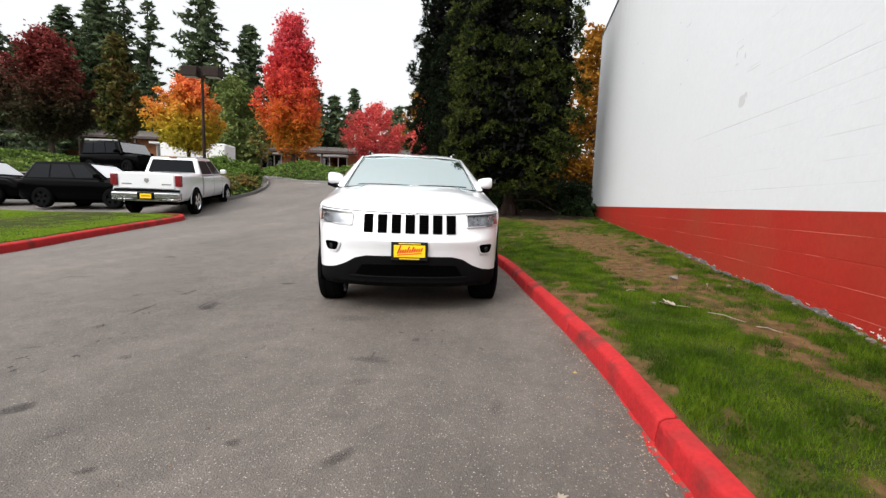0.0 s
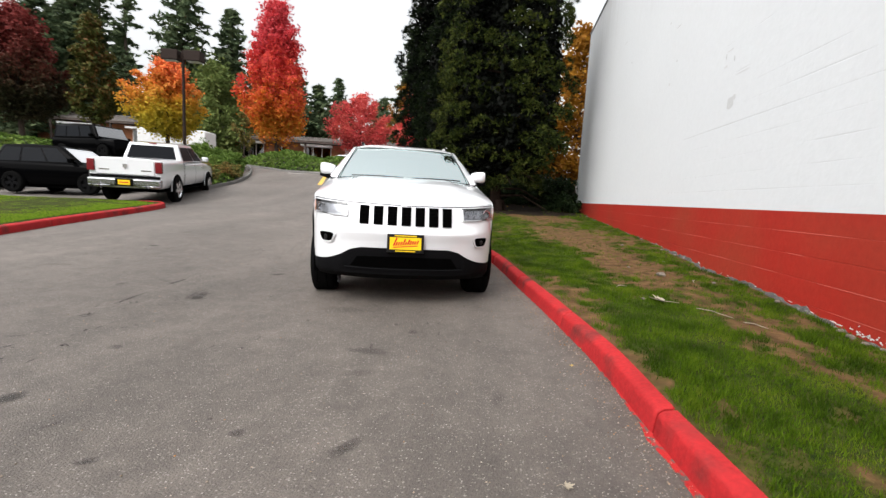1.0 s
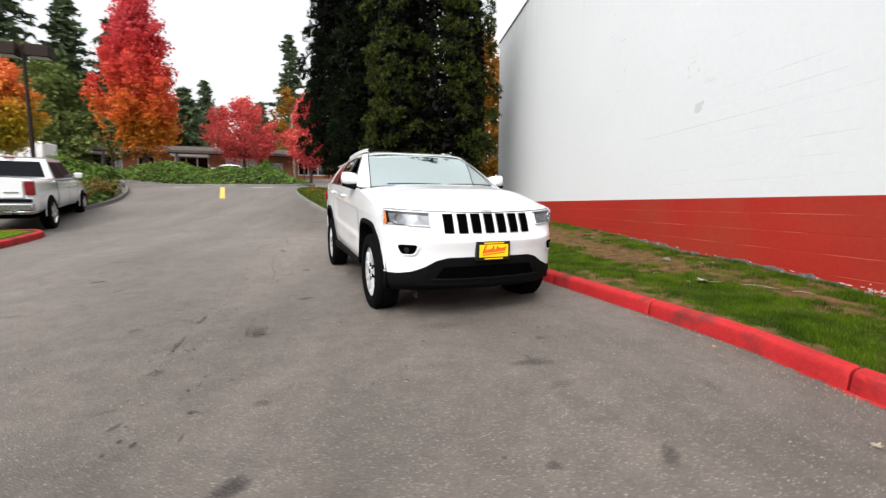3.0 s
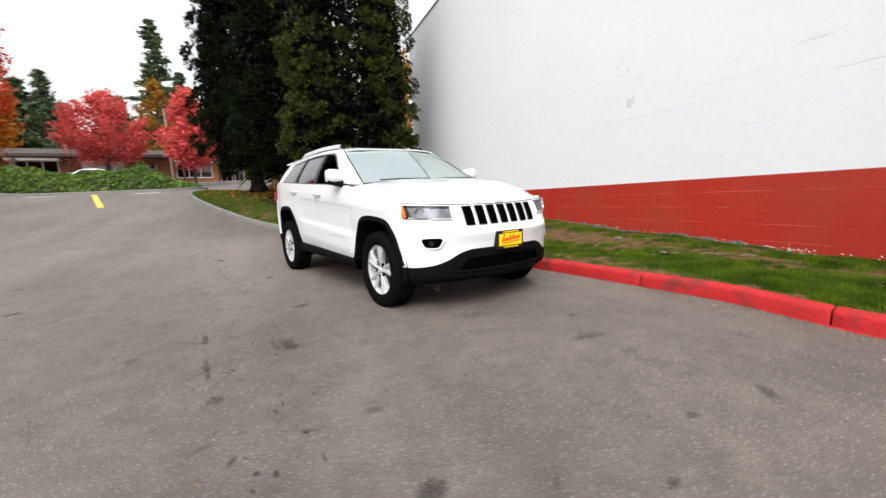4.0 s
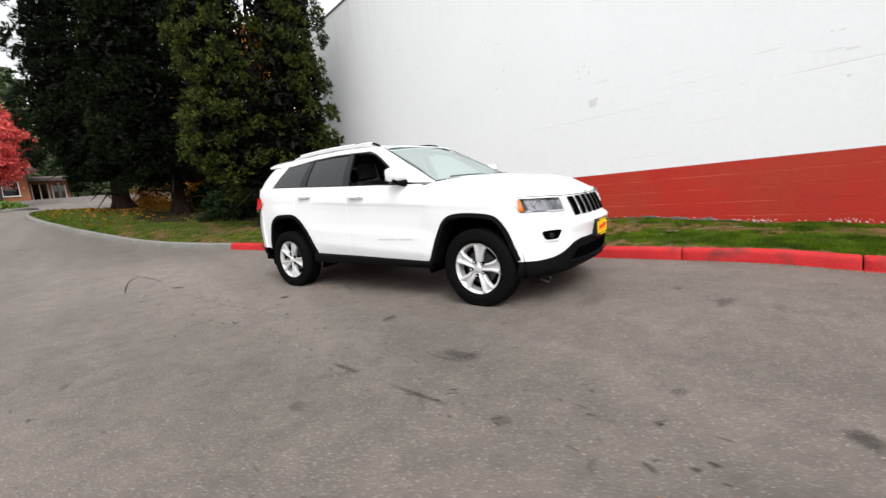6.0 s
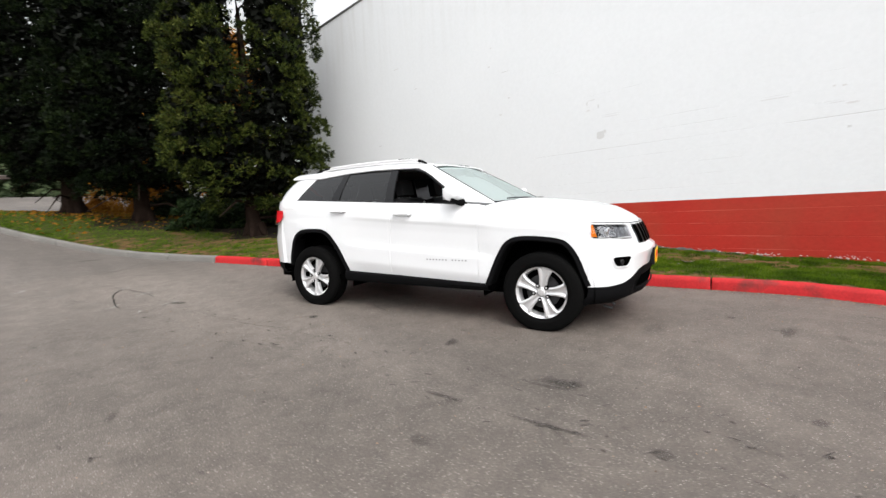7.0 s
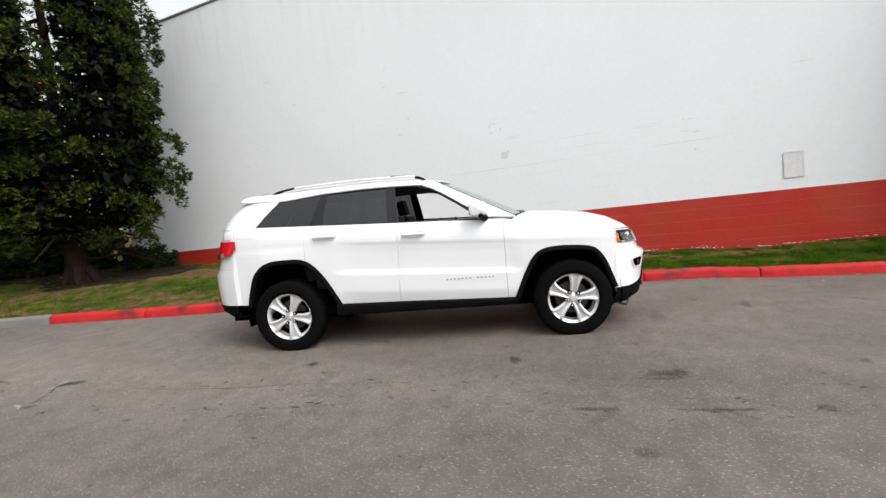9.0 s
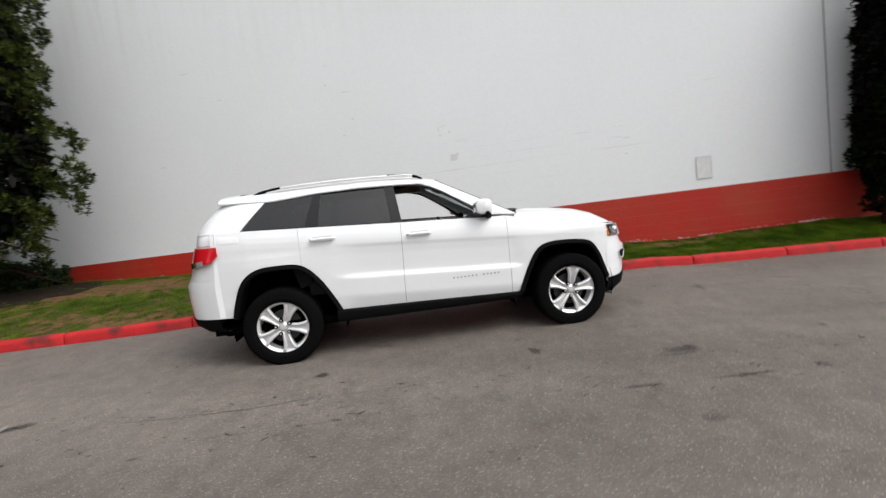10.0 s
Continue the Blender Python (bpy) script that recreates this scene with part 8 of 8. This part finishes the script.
def shop_row(m, s0, s1, base, eave, ridge, fronts, label):
    """A low range: brick front with shop windows, deep eaves and a shingled roof. fronts: (from, to, sill, head, kind)."""
    h = thing("shop_building", m, label, "shop building", "row of shops")
    part("wall", Shape().box(s0, s1, 0.0, 9.0, base - 0.8, eave), BRICKWORK, h, smooth=False)
    over = 1.5
    rise = (ridge - eave) / (4.5 + over)
    rows = []
    for s in np.linspace(s0 - 0.6, s1 + 0.6, 30):
        rows.append([(s, -over, eave - 0.16), (s, -over, eave), (s, 4.5, ridge), (s, 9 + over, eave), (s, 9 + over, eave - 0.16)])
    roof = part("roof", Shape().grid(rows), SHINGLE, h, "grey-brown shingled roof")
    for k in range(6):      # shingle courses stand a little proud
        y0 = -over + (4.5 + over) * k / 6
        z0 = eave + rise * (y0 + over)
        part("shingle_course", Shape().box(s0 - 0.6, s1 + 0.6, y0, y0 + 0.12, z0 + 0.01, z0 + 0.05), SHINGLE, roof)
    part("fascia", Shape().box(s0 - 0.6, s1 + 0.6, -over - 0.03, -over - 0.004, eave - 0.24, eave + 0.01), DARK_TRIM, h)
    part("soffit", Shape().box(s0 - 0.6, s1 + 0.6, -over, 0.0, eave - 0.2, eave - 0.17), DARK_TRIM, h)
    for a, b, sill, head, kind in fronts:
        w = part("shop_window" if kind != "door" else "garage_door", Shape().box(a, b, -0.05, -0.004, sill, head), SHADE if kind != "door" else WHITE_TRIM, h, "dark shop window" if kind != "door" else "pale roller door")
        if kind == "door":
            for k in range(5):
                z = sill + (head - sill) * (k + 0.5) / 5
                part("slat", Shape().box(a + 0.05, b - 0.05, -0.075, -0.055, z - 0.14, z + 0.14), WHITE_TRIM, w)
            continue
        part("pane", Shape().box(a + 0.05, b - 0.05, -0.085, -0.08, sill + 0.05, head - 0.05), SHOP_GLASS, w)
        n = max(2, int((b - a) / 0.8))
        for k in range(n + 1):
            x = a + (b - a) * k / n
            part("mullion", Shape().box(x - 0.035, x + 0.035, -0.11, -0.06, sill, head), WHITE_TRIM if kind != "purple" else PURPLE, w)
        part("sill", Shape().box(a - 0.05, b + 0.05, -0.14, -0.055, sill - 0.08, sill), WHITE_TRIM, w)
        if kind in ("awning", "purple"):
            part("awning", Shape().box(a - 0.2, b + 0.2, -1.25, -0.12, head + 0.02, head + 0.24), WHITE_TRIM if kind == "awning" else WHITE_TRIM, w, "white flat canopy", bevel=0.02)
    for x in np.arange(s0 + 2, s1, 6.0):
        part("post", Shape().box(x - 0.09, x + 0.09, -over + 0.1, -over + 0.28, base - 0.6, eave - 0.2), DARK_TRIM, h)
    return h


SHOP = pose(-10.8, 50.8, 0, 0, 0, math.degrees(math.atan2(0.25, 0.968)))
shop_row(SHOP, -21.0, 2.2, 4.05, 6.5, 7.6, [(-20.3, -17.9, 4.5, 5.95, "awning"), (-16.6, -15.2, 4.9, 5.8, "plain"), (-13.4, -10.4, 4.4, 5.95, "awning"), (-8.8, -5.7, 4.1, 6.05, "door"), (-4.8, -3.2, 4.6, 5.7, "plain"), (-1.5, 1.6, 4.45, 5.85, "awning")],
         "low brick shop row with shingled roof and white canopies")
shop_row(SHOP @ pose(0, 1.2, 0), -60.0, -22.2, 4.6, 7.4, 8.8, [(-57.5, -55.0, 5.0, 6.7, "awning"), (-51.6, -46.8, 5.0, 6.7, "purple"), (-39.4, -36.0, 5.0, 6.75, "awning"), (-32.4, -29.6, 5.0, 6.7, "awning"), (-27.5, -25, 5.0, 6.6, "plain")],
         "long low brick shop row with a shingled roof")
shop_row(SHOP @ pose(2.4, 2.5, 0), 0.0, 3.0, 4.0, 5.9, 6.6, [(0.4, 1.5, 4.1, 5.5, "plain"), (1.8, 2.7, 4.1, 5.4, "plain")], "small brick annex at the end of the shops")
tagged(part("shop_sign", Shape().box(-52.7, -51.8, -0.25, -0.1, 6.15, 6.5, SHOP @ pose(0, 1.2, 0)), SIGN_YELLOW, bevel=0.03), "small yellow sign above the purple shop front", "sign")
# ---------------------------------------------------------------- the other vehicles
def plain_wheel(parent, x, y, r, sign, alloy):
    hub = thing("wheel", pose(x, y, r))
    hub.parent = parent
    w = 0.12
    part("tyre", Shape().lathe([(r * 0.62, -w), (r * 0.9, -w), (r, -w * 0.7), (r, w * 0.7), (r * 0.9, w), (r * 0.62, w)], 28), RUBBER, hub)
    f = sign
    s = Shape().lathe([(r * 0.66, f * w), (r * 0.6, f * w * 0.7), (r * 0.58, f * w * 0.2), (0.001, f * w * 0.15)], 28)
    part("rim", s, alloy, hub)
    for k in range(5):
        m = pose(0, 0, 0, 0, 72 * k + 18, 0)
        part("spoke", Shape().add([m @ Vector(q) for q in [(0.03, f * w * 0.75, -0.05), (0.03, f * w * 0.75, 0.05), (r * 0.6, f * w * 0.85, 0.06), (r * 0.6, f * w * 0.85, -0.06), (0.03, f * w * 0.3, -0.05), (0.03, f * w * 0.3, 0.05), (r * 0.6, f * w * 0.3, 0.06), (r * 0.6, f * w * 0.3, -0.06)]],
                                  [(0, 1, 2, 3), (4, 7, 6, 5), (0, 4, 5, 1), (1, 5, 6, 2), (2, 6, 7, 3), (3, 7, 4, 0)]), alloy, hub)
    return hub


def body_shell(stations, width, sill=0.33):
    """stations: (x, top height, width factor)."""
    rows = []
    for x, zt, k in stations:
        w = width / 2 * k
        half = [(w * 0.90, sill), (w * 0.975, sill + 0.12), (w, sill + 0.35), (w * 0.99, zt - 0.14), (w * 0.965, zt - 0.06), (w * 0.90, zt - 0.012), (w * 0.6, zt + 0.012), (0, zt + 0.02)]
        rows.append([(x, -y, z) for y, z in half] + [(x, y, z) for y, z in reversed(half[:-1])])
    s = Shape().grid(rows)
    n = len(rows[0])
    s.f.append(tuple(range(n)))
    s.f.append(tuple(reversed(range((len(rows) - 1) * n, len(rows) * n))))
    return s


def quad_patch(a, b, c, d, n=4):
    a, b, c, d = (Vector(q) for q in (a, b, c, d))
    return Shape().grid([[(a * (1 - u) + b * u) * (1 - v) + (d * (1 - u) + c * u) * v for v in [j / n for j in range(n + 1)]] for u in [i / n for i in range(n + 1)]])


def vehicle(name, m, label, paint_m, stations, width, cabin, wheels, radius, alloy, lights=RED_LENS, category="car", side_split=(0.5,), group="parked vehicles", sill=0.33, seams=()):
    """cabin: ((front, rear, half width, z) at the belt, (front, rear, half width, z) at the roof)."""
    v = thing(name, m, label, category, group)
    body = part("body", body_shell(stations, width, sill), paint_m, v, bevel=0.0)
    (bf, br, bw, bz), (tf, tr, tw, tz) = cabin
    B = [(bf, -bw, bz), (bf, bw, bz), (br, bw, bz), (br, -bw, bz)]
    T = [(tf, -tw, tz), (tf, tw, tz), (tr, tw, tz), (tr, -tw, tz)]
    mid = (tf + tr) / 2
    sh = Shape().add(B + T + [(mid, -tw * 0.9, tz + 0.05), (mid, tw * 0.9, tz + 0.05)], [(0, 1, 5, 4), (1, 2, 6, 5), (2, 3, 7, 6), (3, 0, 4, 7), (4, 5, 9, 8), (5, 6, 9), (6, 7, 8, 9), (7, 4, 8)])
    part("cabin", sh, paint_m, v, bevel=0.09)
    for x, r in seams:      # shut lines, following the body's side
        zt = lerp_table(x, [(q[0], q[1]) for q in stations])
        w = width / 2 * lerp_table(x, [(q[0], q[2]) for q in stations])
        for s in (-1, 1):
            part("shut_line", Shape().tube([(x, s * k * w, z) for k, z in ((0.90, sill), (0.975, sill + 0.12), (1.0, sill + 0.35), (0.99, zt - 0.14), (0.965, zt - 0.06))], r, 5), GLOSS_BLACK, v)

    def inset(a, b, c, d, k0, k1, h0=0.10, h1=0.88):
        a, b, c, d = (Vector(q) for q in (a, b, c, d))
        lo = lambda u: (a * (1 - u) + b * u)
        hi = lambda u: (d * (1 - u) + c * u)
        pt = lambda u, w: lo(u) * (1 - w) + hi(u) * w
        nrm = (b - a).cross(d - a).normalized() * 0.012
        out = [pt(k0, h0), pt(k1, h0), pt(k1, h1), pt(k0, h1)]
        ctr = Vector(((bf + br) / 2, 0, bz))
        if (out[0] - ctr).dot(nrm) < 0:
            nrm = -nrm
        return quad_patch(*[q + nrm for q in out])

    part("windscreen", inset(B[0], B[1], T[1], T[0], 0.05, 0.95), SKY_GLASS, v)
    part("rear_window", inset(B[3], B[2], T[2], T[3], 0.08, 0.92, 0.12, 0.86), VAN_GLASS, v)
    for side, (p, q, r, s) in (("l", (B[1], B[2], T[2], T[1])), ("r", (B[0], B[3], T[3], T[0]))):
        cuts = [0.10] + list(side_split) + [0.94]
        for a, b in zip(cuts, cuts[1:]):
            part("side_window", inset(p, q, r, s, a + 0.012, b - 0.012, 0.06, 0.86), VAN_GLASS, v)
    for x in wheels:
        for s in (-1, 1):
            y = s * (width / 2 - 0.11)
            arc = [[(x + (radius + 0.09) * math.cos(a), s * (width / 2 - 0.005 + 0.012 * k), radius + (radius + 0.09) * math.sin(a)) for k in (0, 1)] + [(x + (radius + 0.035) * math.cos(a), s * (width / 2 + 0.007), radius + (radius + 0.035) * math.sin(a))] for a in [radians(-5 + 190 * i / 18) for i in range(19)]]
            part("wheel_arch", Shape().grid(arc), paint_m, v)
            disc = [(x + (radius + 0.045) * math.cos(a), radius + (radius + 0.045) * math.sin(a)) for a in [2 * math.pi * i / 28 for i in range(28)]]
            part("wheel_well", Shape().prism(disc, 0.02, lambda u, w, d, s=s: Vector((u, s * (width / 2 - 0.012 + d), max(w, 0.2)))), UNDERSIDE_SHADE, v)
            plain_wheel(v, x, s * (width / 2 - 0.068), radius, s, alloy)
    part("underbody", Shape().box(stations[0][0] + 0.25, stations[-1][0] - 0.25, -width * 0.4, width * 0.4, sill - 0.13, sill + 0.03), UNDERSIDE_SHADE, v)
    for s in (-1, 1):
        part("mirror", Shape().box(bf - 0.35, bf - 0.2, s * (bw + 0.02) if s > 0 else s * (bw + 0.24), s * (bw + 0.24) if s > 0 else s * (bw + 0.02), bz + 0.02, bz + 0.2), paint_m, v, bevel=0.04)
    return v


VAN_GLASS = paint("dark_vehicle_glass", (0.006, 0.007, 0.009), rough=0.35, var=0.1, spec=0.04)
SKY_GLASS = glass("clear_vehicle_windscreen", (0.7, 0.75, 0.76), clear=0.5, mirror=6.0)


def face(deg_x, deg_y):
    return math.degrees(math.atan2(deg_y, deg_x))


BRUSHED = paint("dull_chrome", (0.42, 0.42, 0.44), rough=0.25, metal=0.9, var=0.08)
# pickup: rear axle near (-12, 12.3), nose away
tx, ty = -12.85, 14.45
PICKUP_LENS = paint("dark_red_lens", (0.15, 0.004, 0.008), rough=0.2, var=0.3, coarse=6, coat=0.25)
pk = vehicle("pickup_truck", pose(tx, ty, (land(-12, 12.3) + land(-13.2, 15.6)) / 2, 0, -4.0, face(-0.376, 0.926)), "white crew-cab pickup truck seen from behind with chrome bumper", WHITE_PAINT,
             [(-2.92, 1.30, 0.95), (-2.88, 1.40, 0.985), (-2.6, 1.41, 1.0), (-1.0, 1.41, 1.0), (-0.95, 1.34, 1.0), (1.2, 1.33, 1.0), (1.35, 1.33, 1.0), (2.0, 1.27, 0.985), (2.6, 1.18, 0.95), (2.85, 1.05, 0.9), (2.9, 0.9, 0.86)], 2.0,
             ((1.55, -1.0, 0.93, 1.33), (0.75, -0.82, 0.74, 1.92)), (-1.72, 1.85), 0.455, CHROME, category="pickup truck", side_split=(0.48,), sill=0.52, seams=((-0.97, 0.012), (0.28, 0.005), (1.32, 0.005), (-0.85, 0.005)))
part("tailgate", Shape().box(-2.955, -2.925, -0.78, 0.78, 0.92, 1.40), WHITE_PAINT, pk, "white tailgate", bevel=0.012)
part("bumper_gap", Shape().box(-2.965, -2.9, -0.93, 0.93, 0.815, 0.90), BLACK_PLASTIC, pk)
part("emblem", Shape().prism([(-0.06, 0.07), (0.06, 0.07), (0.065, -0.02), (0.0, -0.08), (-0.065, -0.02)], 0.012, lambda u, v, d: Vector((-2.957 - d, u, 1.17 + v))), CHROME, pk, "chrome shield emblem")
part("badge", Shape().box(-2.962, -2.957, -0.70, -0.42, 1.04, 1.075), CHROME, pk)
part("badge", Shape().box(-2.962, -2.957, 0.42, 0.70, 1.04, 1.075), CHROME, pk)
bp = part("rear_bumper", Shape().box(-3.08, -2.86, -0.97, 0.97, 0.60, 0.80).box(-3.07, -2.88, -0.97, -0.35, 0.55, 0.62).box(-3.07, -2.88, 0.35, 0.97, 0.55, 0.62), BRUSHED, pk, "chrome rear bumper", bevel=0.04)
part("plate_recess", Shape().box(-3.094, -3.082, -0.24, 0.24, 0.58, 0.80), BLACK_PLASTIC, bp)
part("plate", Shape().box(-3.102, -3.096, -0.16, 0.16, 0.62, 0.77), PLATE_YELLOW, bp)
part("stroke", Shape().box(-3.106, -3.103, -0.12, 0.12, 0.68, 0.71), PLATE_RED, bp)
for s in (-1, 1):
    part("tail_light", Shape().box(-2.985, -2.86, min(s * 0.81, s * 1.0), max(s * 0.81, s * 1.0), 1.0, 1.35), PICKUP_LENS, pk, "tall red tail lamp", bevel=0.02)
    part("exhaust", Shape().lathe([(0.055, -0.0), (0.06, 0.02), (0.05, 0.2)], 14, pose(-3.1, s * 0.62, 0.585, 0, 0, -90)), CHROME, pk)
    part("handle", Shape().box(0.0, 0.2, s * 1.0 - 0.02, s * 1.0 + 0.02, 1.12, 1.16), WHITE_PAINT, pk, bevel=0.01)
    part("handle", Shape().box(1.0, 1.2, s * 1.0 - 0.02, s * 1.0 + 0.02, 1.12, 1.16), WHITE_PAINT, pk, bevel=0.01)
part("brake_lamp", Shape().box(-0.85, -0.80, -0.12, 0.12, 1.905, 1.94), RED_LENS, pk)

# black wagon beside it
sx, sy = -17.2, 14.75
wg = vehicle("black_suv", pose(sx, sy, land(sx, sy) + 0.02, 0, -1.0, face(0.982, 0.188)), "black luxury wagon parked in the lot", BLACK_PAINT,
             [(-2.35, 0.95, 0.9), (-2.3, 1.10, 0.96), (-2.0, 1.16, 1.0), (0.6, 1.13, 1.0), (1.0, 1.12, 1.0), (1.9, 1.05, 0.97), (2.25, 0.95, 0.92), (2.35, 0.8, 0.86)], 1.96,
             ((1.10, -2.22, 0.90, 1.12), (0.25, -1.85, 0.70, 1.76)), (-1.37, 1.37), 0.385, BLACK_PLASTIC, side_split=(0.36, 0.66))
for s in (-1, 1):
    part("tail_light", Shape().box(-2.335, -2.22, min(s * 0.72, s * 0.90), max(s * 0.72, s * 0.90), 0.94, 1.04), RED_LENS, wg, bevel=0.02)
    part("headlight", Shape().box(2.12, 2.33, min(s * 0.55, s * 0.88), max(s * 0.55, s * 0.88), 0.78, 0.92), LAMP_CLEAR, wg, bevel=0.02)
# boxy black off-roader on the level above
jx, jy = -23.0, 21.4
jp = vehicle("offroad_car", pose(jx, jy, land(jx, jy) - 0.12, 0, 0, face(0.982, -0.12)), "boxy black off-road car on the upper level", BLACK_PAINT,
             [(-2.25, 0.95, 0.95), (-2.2, 1.18, 1.0), (0.8, 1.18, 1.0), (0.95, 1.16, 0.98), (2.1, 1.10, 0.9), (2.2, 0.85, 0.88)], 1.86,
             ((1.12, -2.18, 0.90, 1.18), (0.72, -2.10, 0.80, 1.88)), (-1.45, 1.5), 0.41, BLACK_PLASTIC, side_split=(0.37, 0.68))
part("spare_wheel", Shape().lathe([(0.001, 0.12), (0.2, 0.12), (0.36, 0.1), (0.38, 0.0), (0.36, -0.1), (0.001, -0.1)], 24, pose(-2.42, 0, 1.0, 0, 0, 90)), RUBBER, jp)
# dark car at the lot's edge
ex, ey = -22.9, 14.6
vehicle("dark_car", pose(ex, ey, land(ex, ey) + 0.02, 0, -1, face(0.982, 0.188)), "tall dark car at the edge of the lot", BLACK_PAINT,
        [(-2.3, 1.0, 0.88), (-2.2, 1.15, 0.95), (-1.4, 1.2, 1.0), (0.8, 1.18, 1.0), (1.9, 1.08, 0.96), (2.25, 0.85, 0.88)], 1.88,
        ((1.15, -2.1, 0.88, 1.18), (0.35, -1.7, 0.68, 1.82)), (-1.35, 1.4), 0.37, BLACK_PLASTIC, side_split=(0.36, 0.66))
# white saloon by the shops
wx, wy = -15.6, 38.4
vehicle("white_saloon", pose(wx, wy, land(wx, wy), 0, 0, 190), "white saloon car parked before the shops", WHITE_PAINT,
        [(-2.3, 0.85, 0.88), (-2.2, 1.0, 0.95), (-1.4, 1.04, 1.0), (0.8, 1.0, 1.0), (1.9, 0.90, 0.96), (2.25, 0.75, 0.88)], 1.84,
        ((1.15, -1.75, 0.86, 1.0), (0.25, -0.95, 0.64, 1.46)), (-1.35, 1.4), 0.33, ALLOY)
gx, gy = 2.2, 34.8
vehicle("grey_saloon", pose(gx, gy, land(gx, gy), 0, 0, 5), "pale grey saloon car glimpsed behind the building's corner", ALLOY,
        [(-2.3, 0.85, 0.88), (-2.2, 1.0, 0.95), (-1.4, 1.04, 1.0), (0.8, 1.0, 1.0), (1.9, 0.90, 0.96), (2.25, 0.75, 0.88)], 1.84,
        ((1.15, -1.75, 0.86, 1.0), (0.25, -0.95, 0.64, 1.46)), (-1.35, 1.4), 0.33, ALLOY)
# box trailer
bx, by = -32.2, 39.15
tr = thing("box_trailer", pose(bx, by, land(bx, by), 0, 0, 11), "tall white enclosed box trailer parked before the shops", "trailer")
part("body", Shape().box(-3.9, 2.5, -1.15, 1.15, 0.75, 3.2), WHITE_TRIM, tr, bevel=0.12)
for k in range(9):
    part("rivet_strip", Shape().box(-3.3 + 0.68 * k, -3.27 + 0.68 * k, -1.162, -1.152, 0.9, 3.1), ALLOY, tr)
part("side_door", Shape().box(1.2, 2.0, -1.166, -1.153, 0.95, 2.95), WHITE_TRIM, tr, bevel=0.01)
part("skirt", Shape().box(-3.5, 2.4, -1.12, 1.12, 0.55, 0.74), DARK_METAL, tr)
part("axle", Shape().box(-0.1, 0.1, -1.0, 1.0, 0.34, 0.56), DARK_METAL, tr)
for s in (-1, 1):
    plain_wheel(tr, 0.0, s * 1.02, 0.38, s, ALLOY)
part("drawbar", Shape().tube([(2.4, 0.5, 0.6), (3.6, 0, 0.55), (2.4, -0.5, 0.6)], 0.05, 6), DARK_METAL, tr)
part("jockey_leg", Shape().tube([(3.4, 0, 0.6), (3.4, 0, 0.0)], 0.04, 6), DARK_METAL, tr)
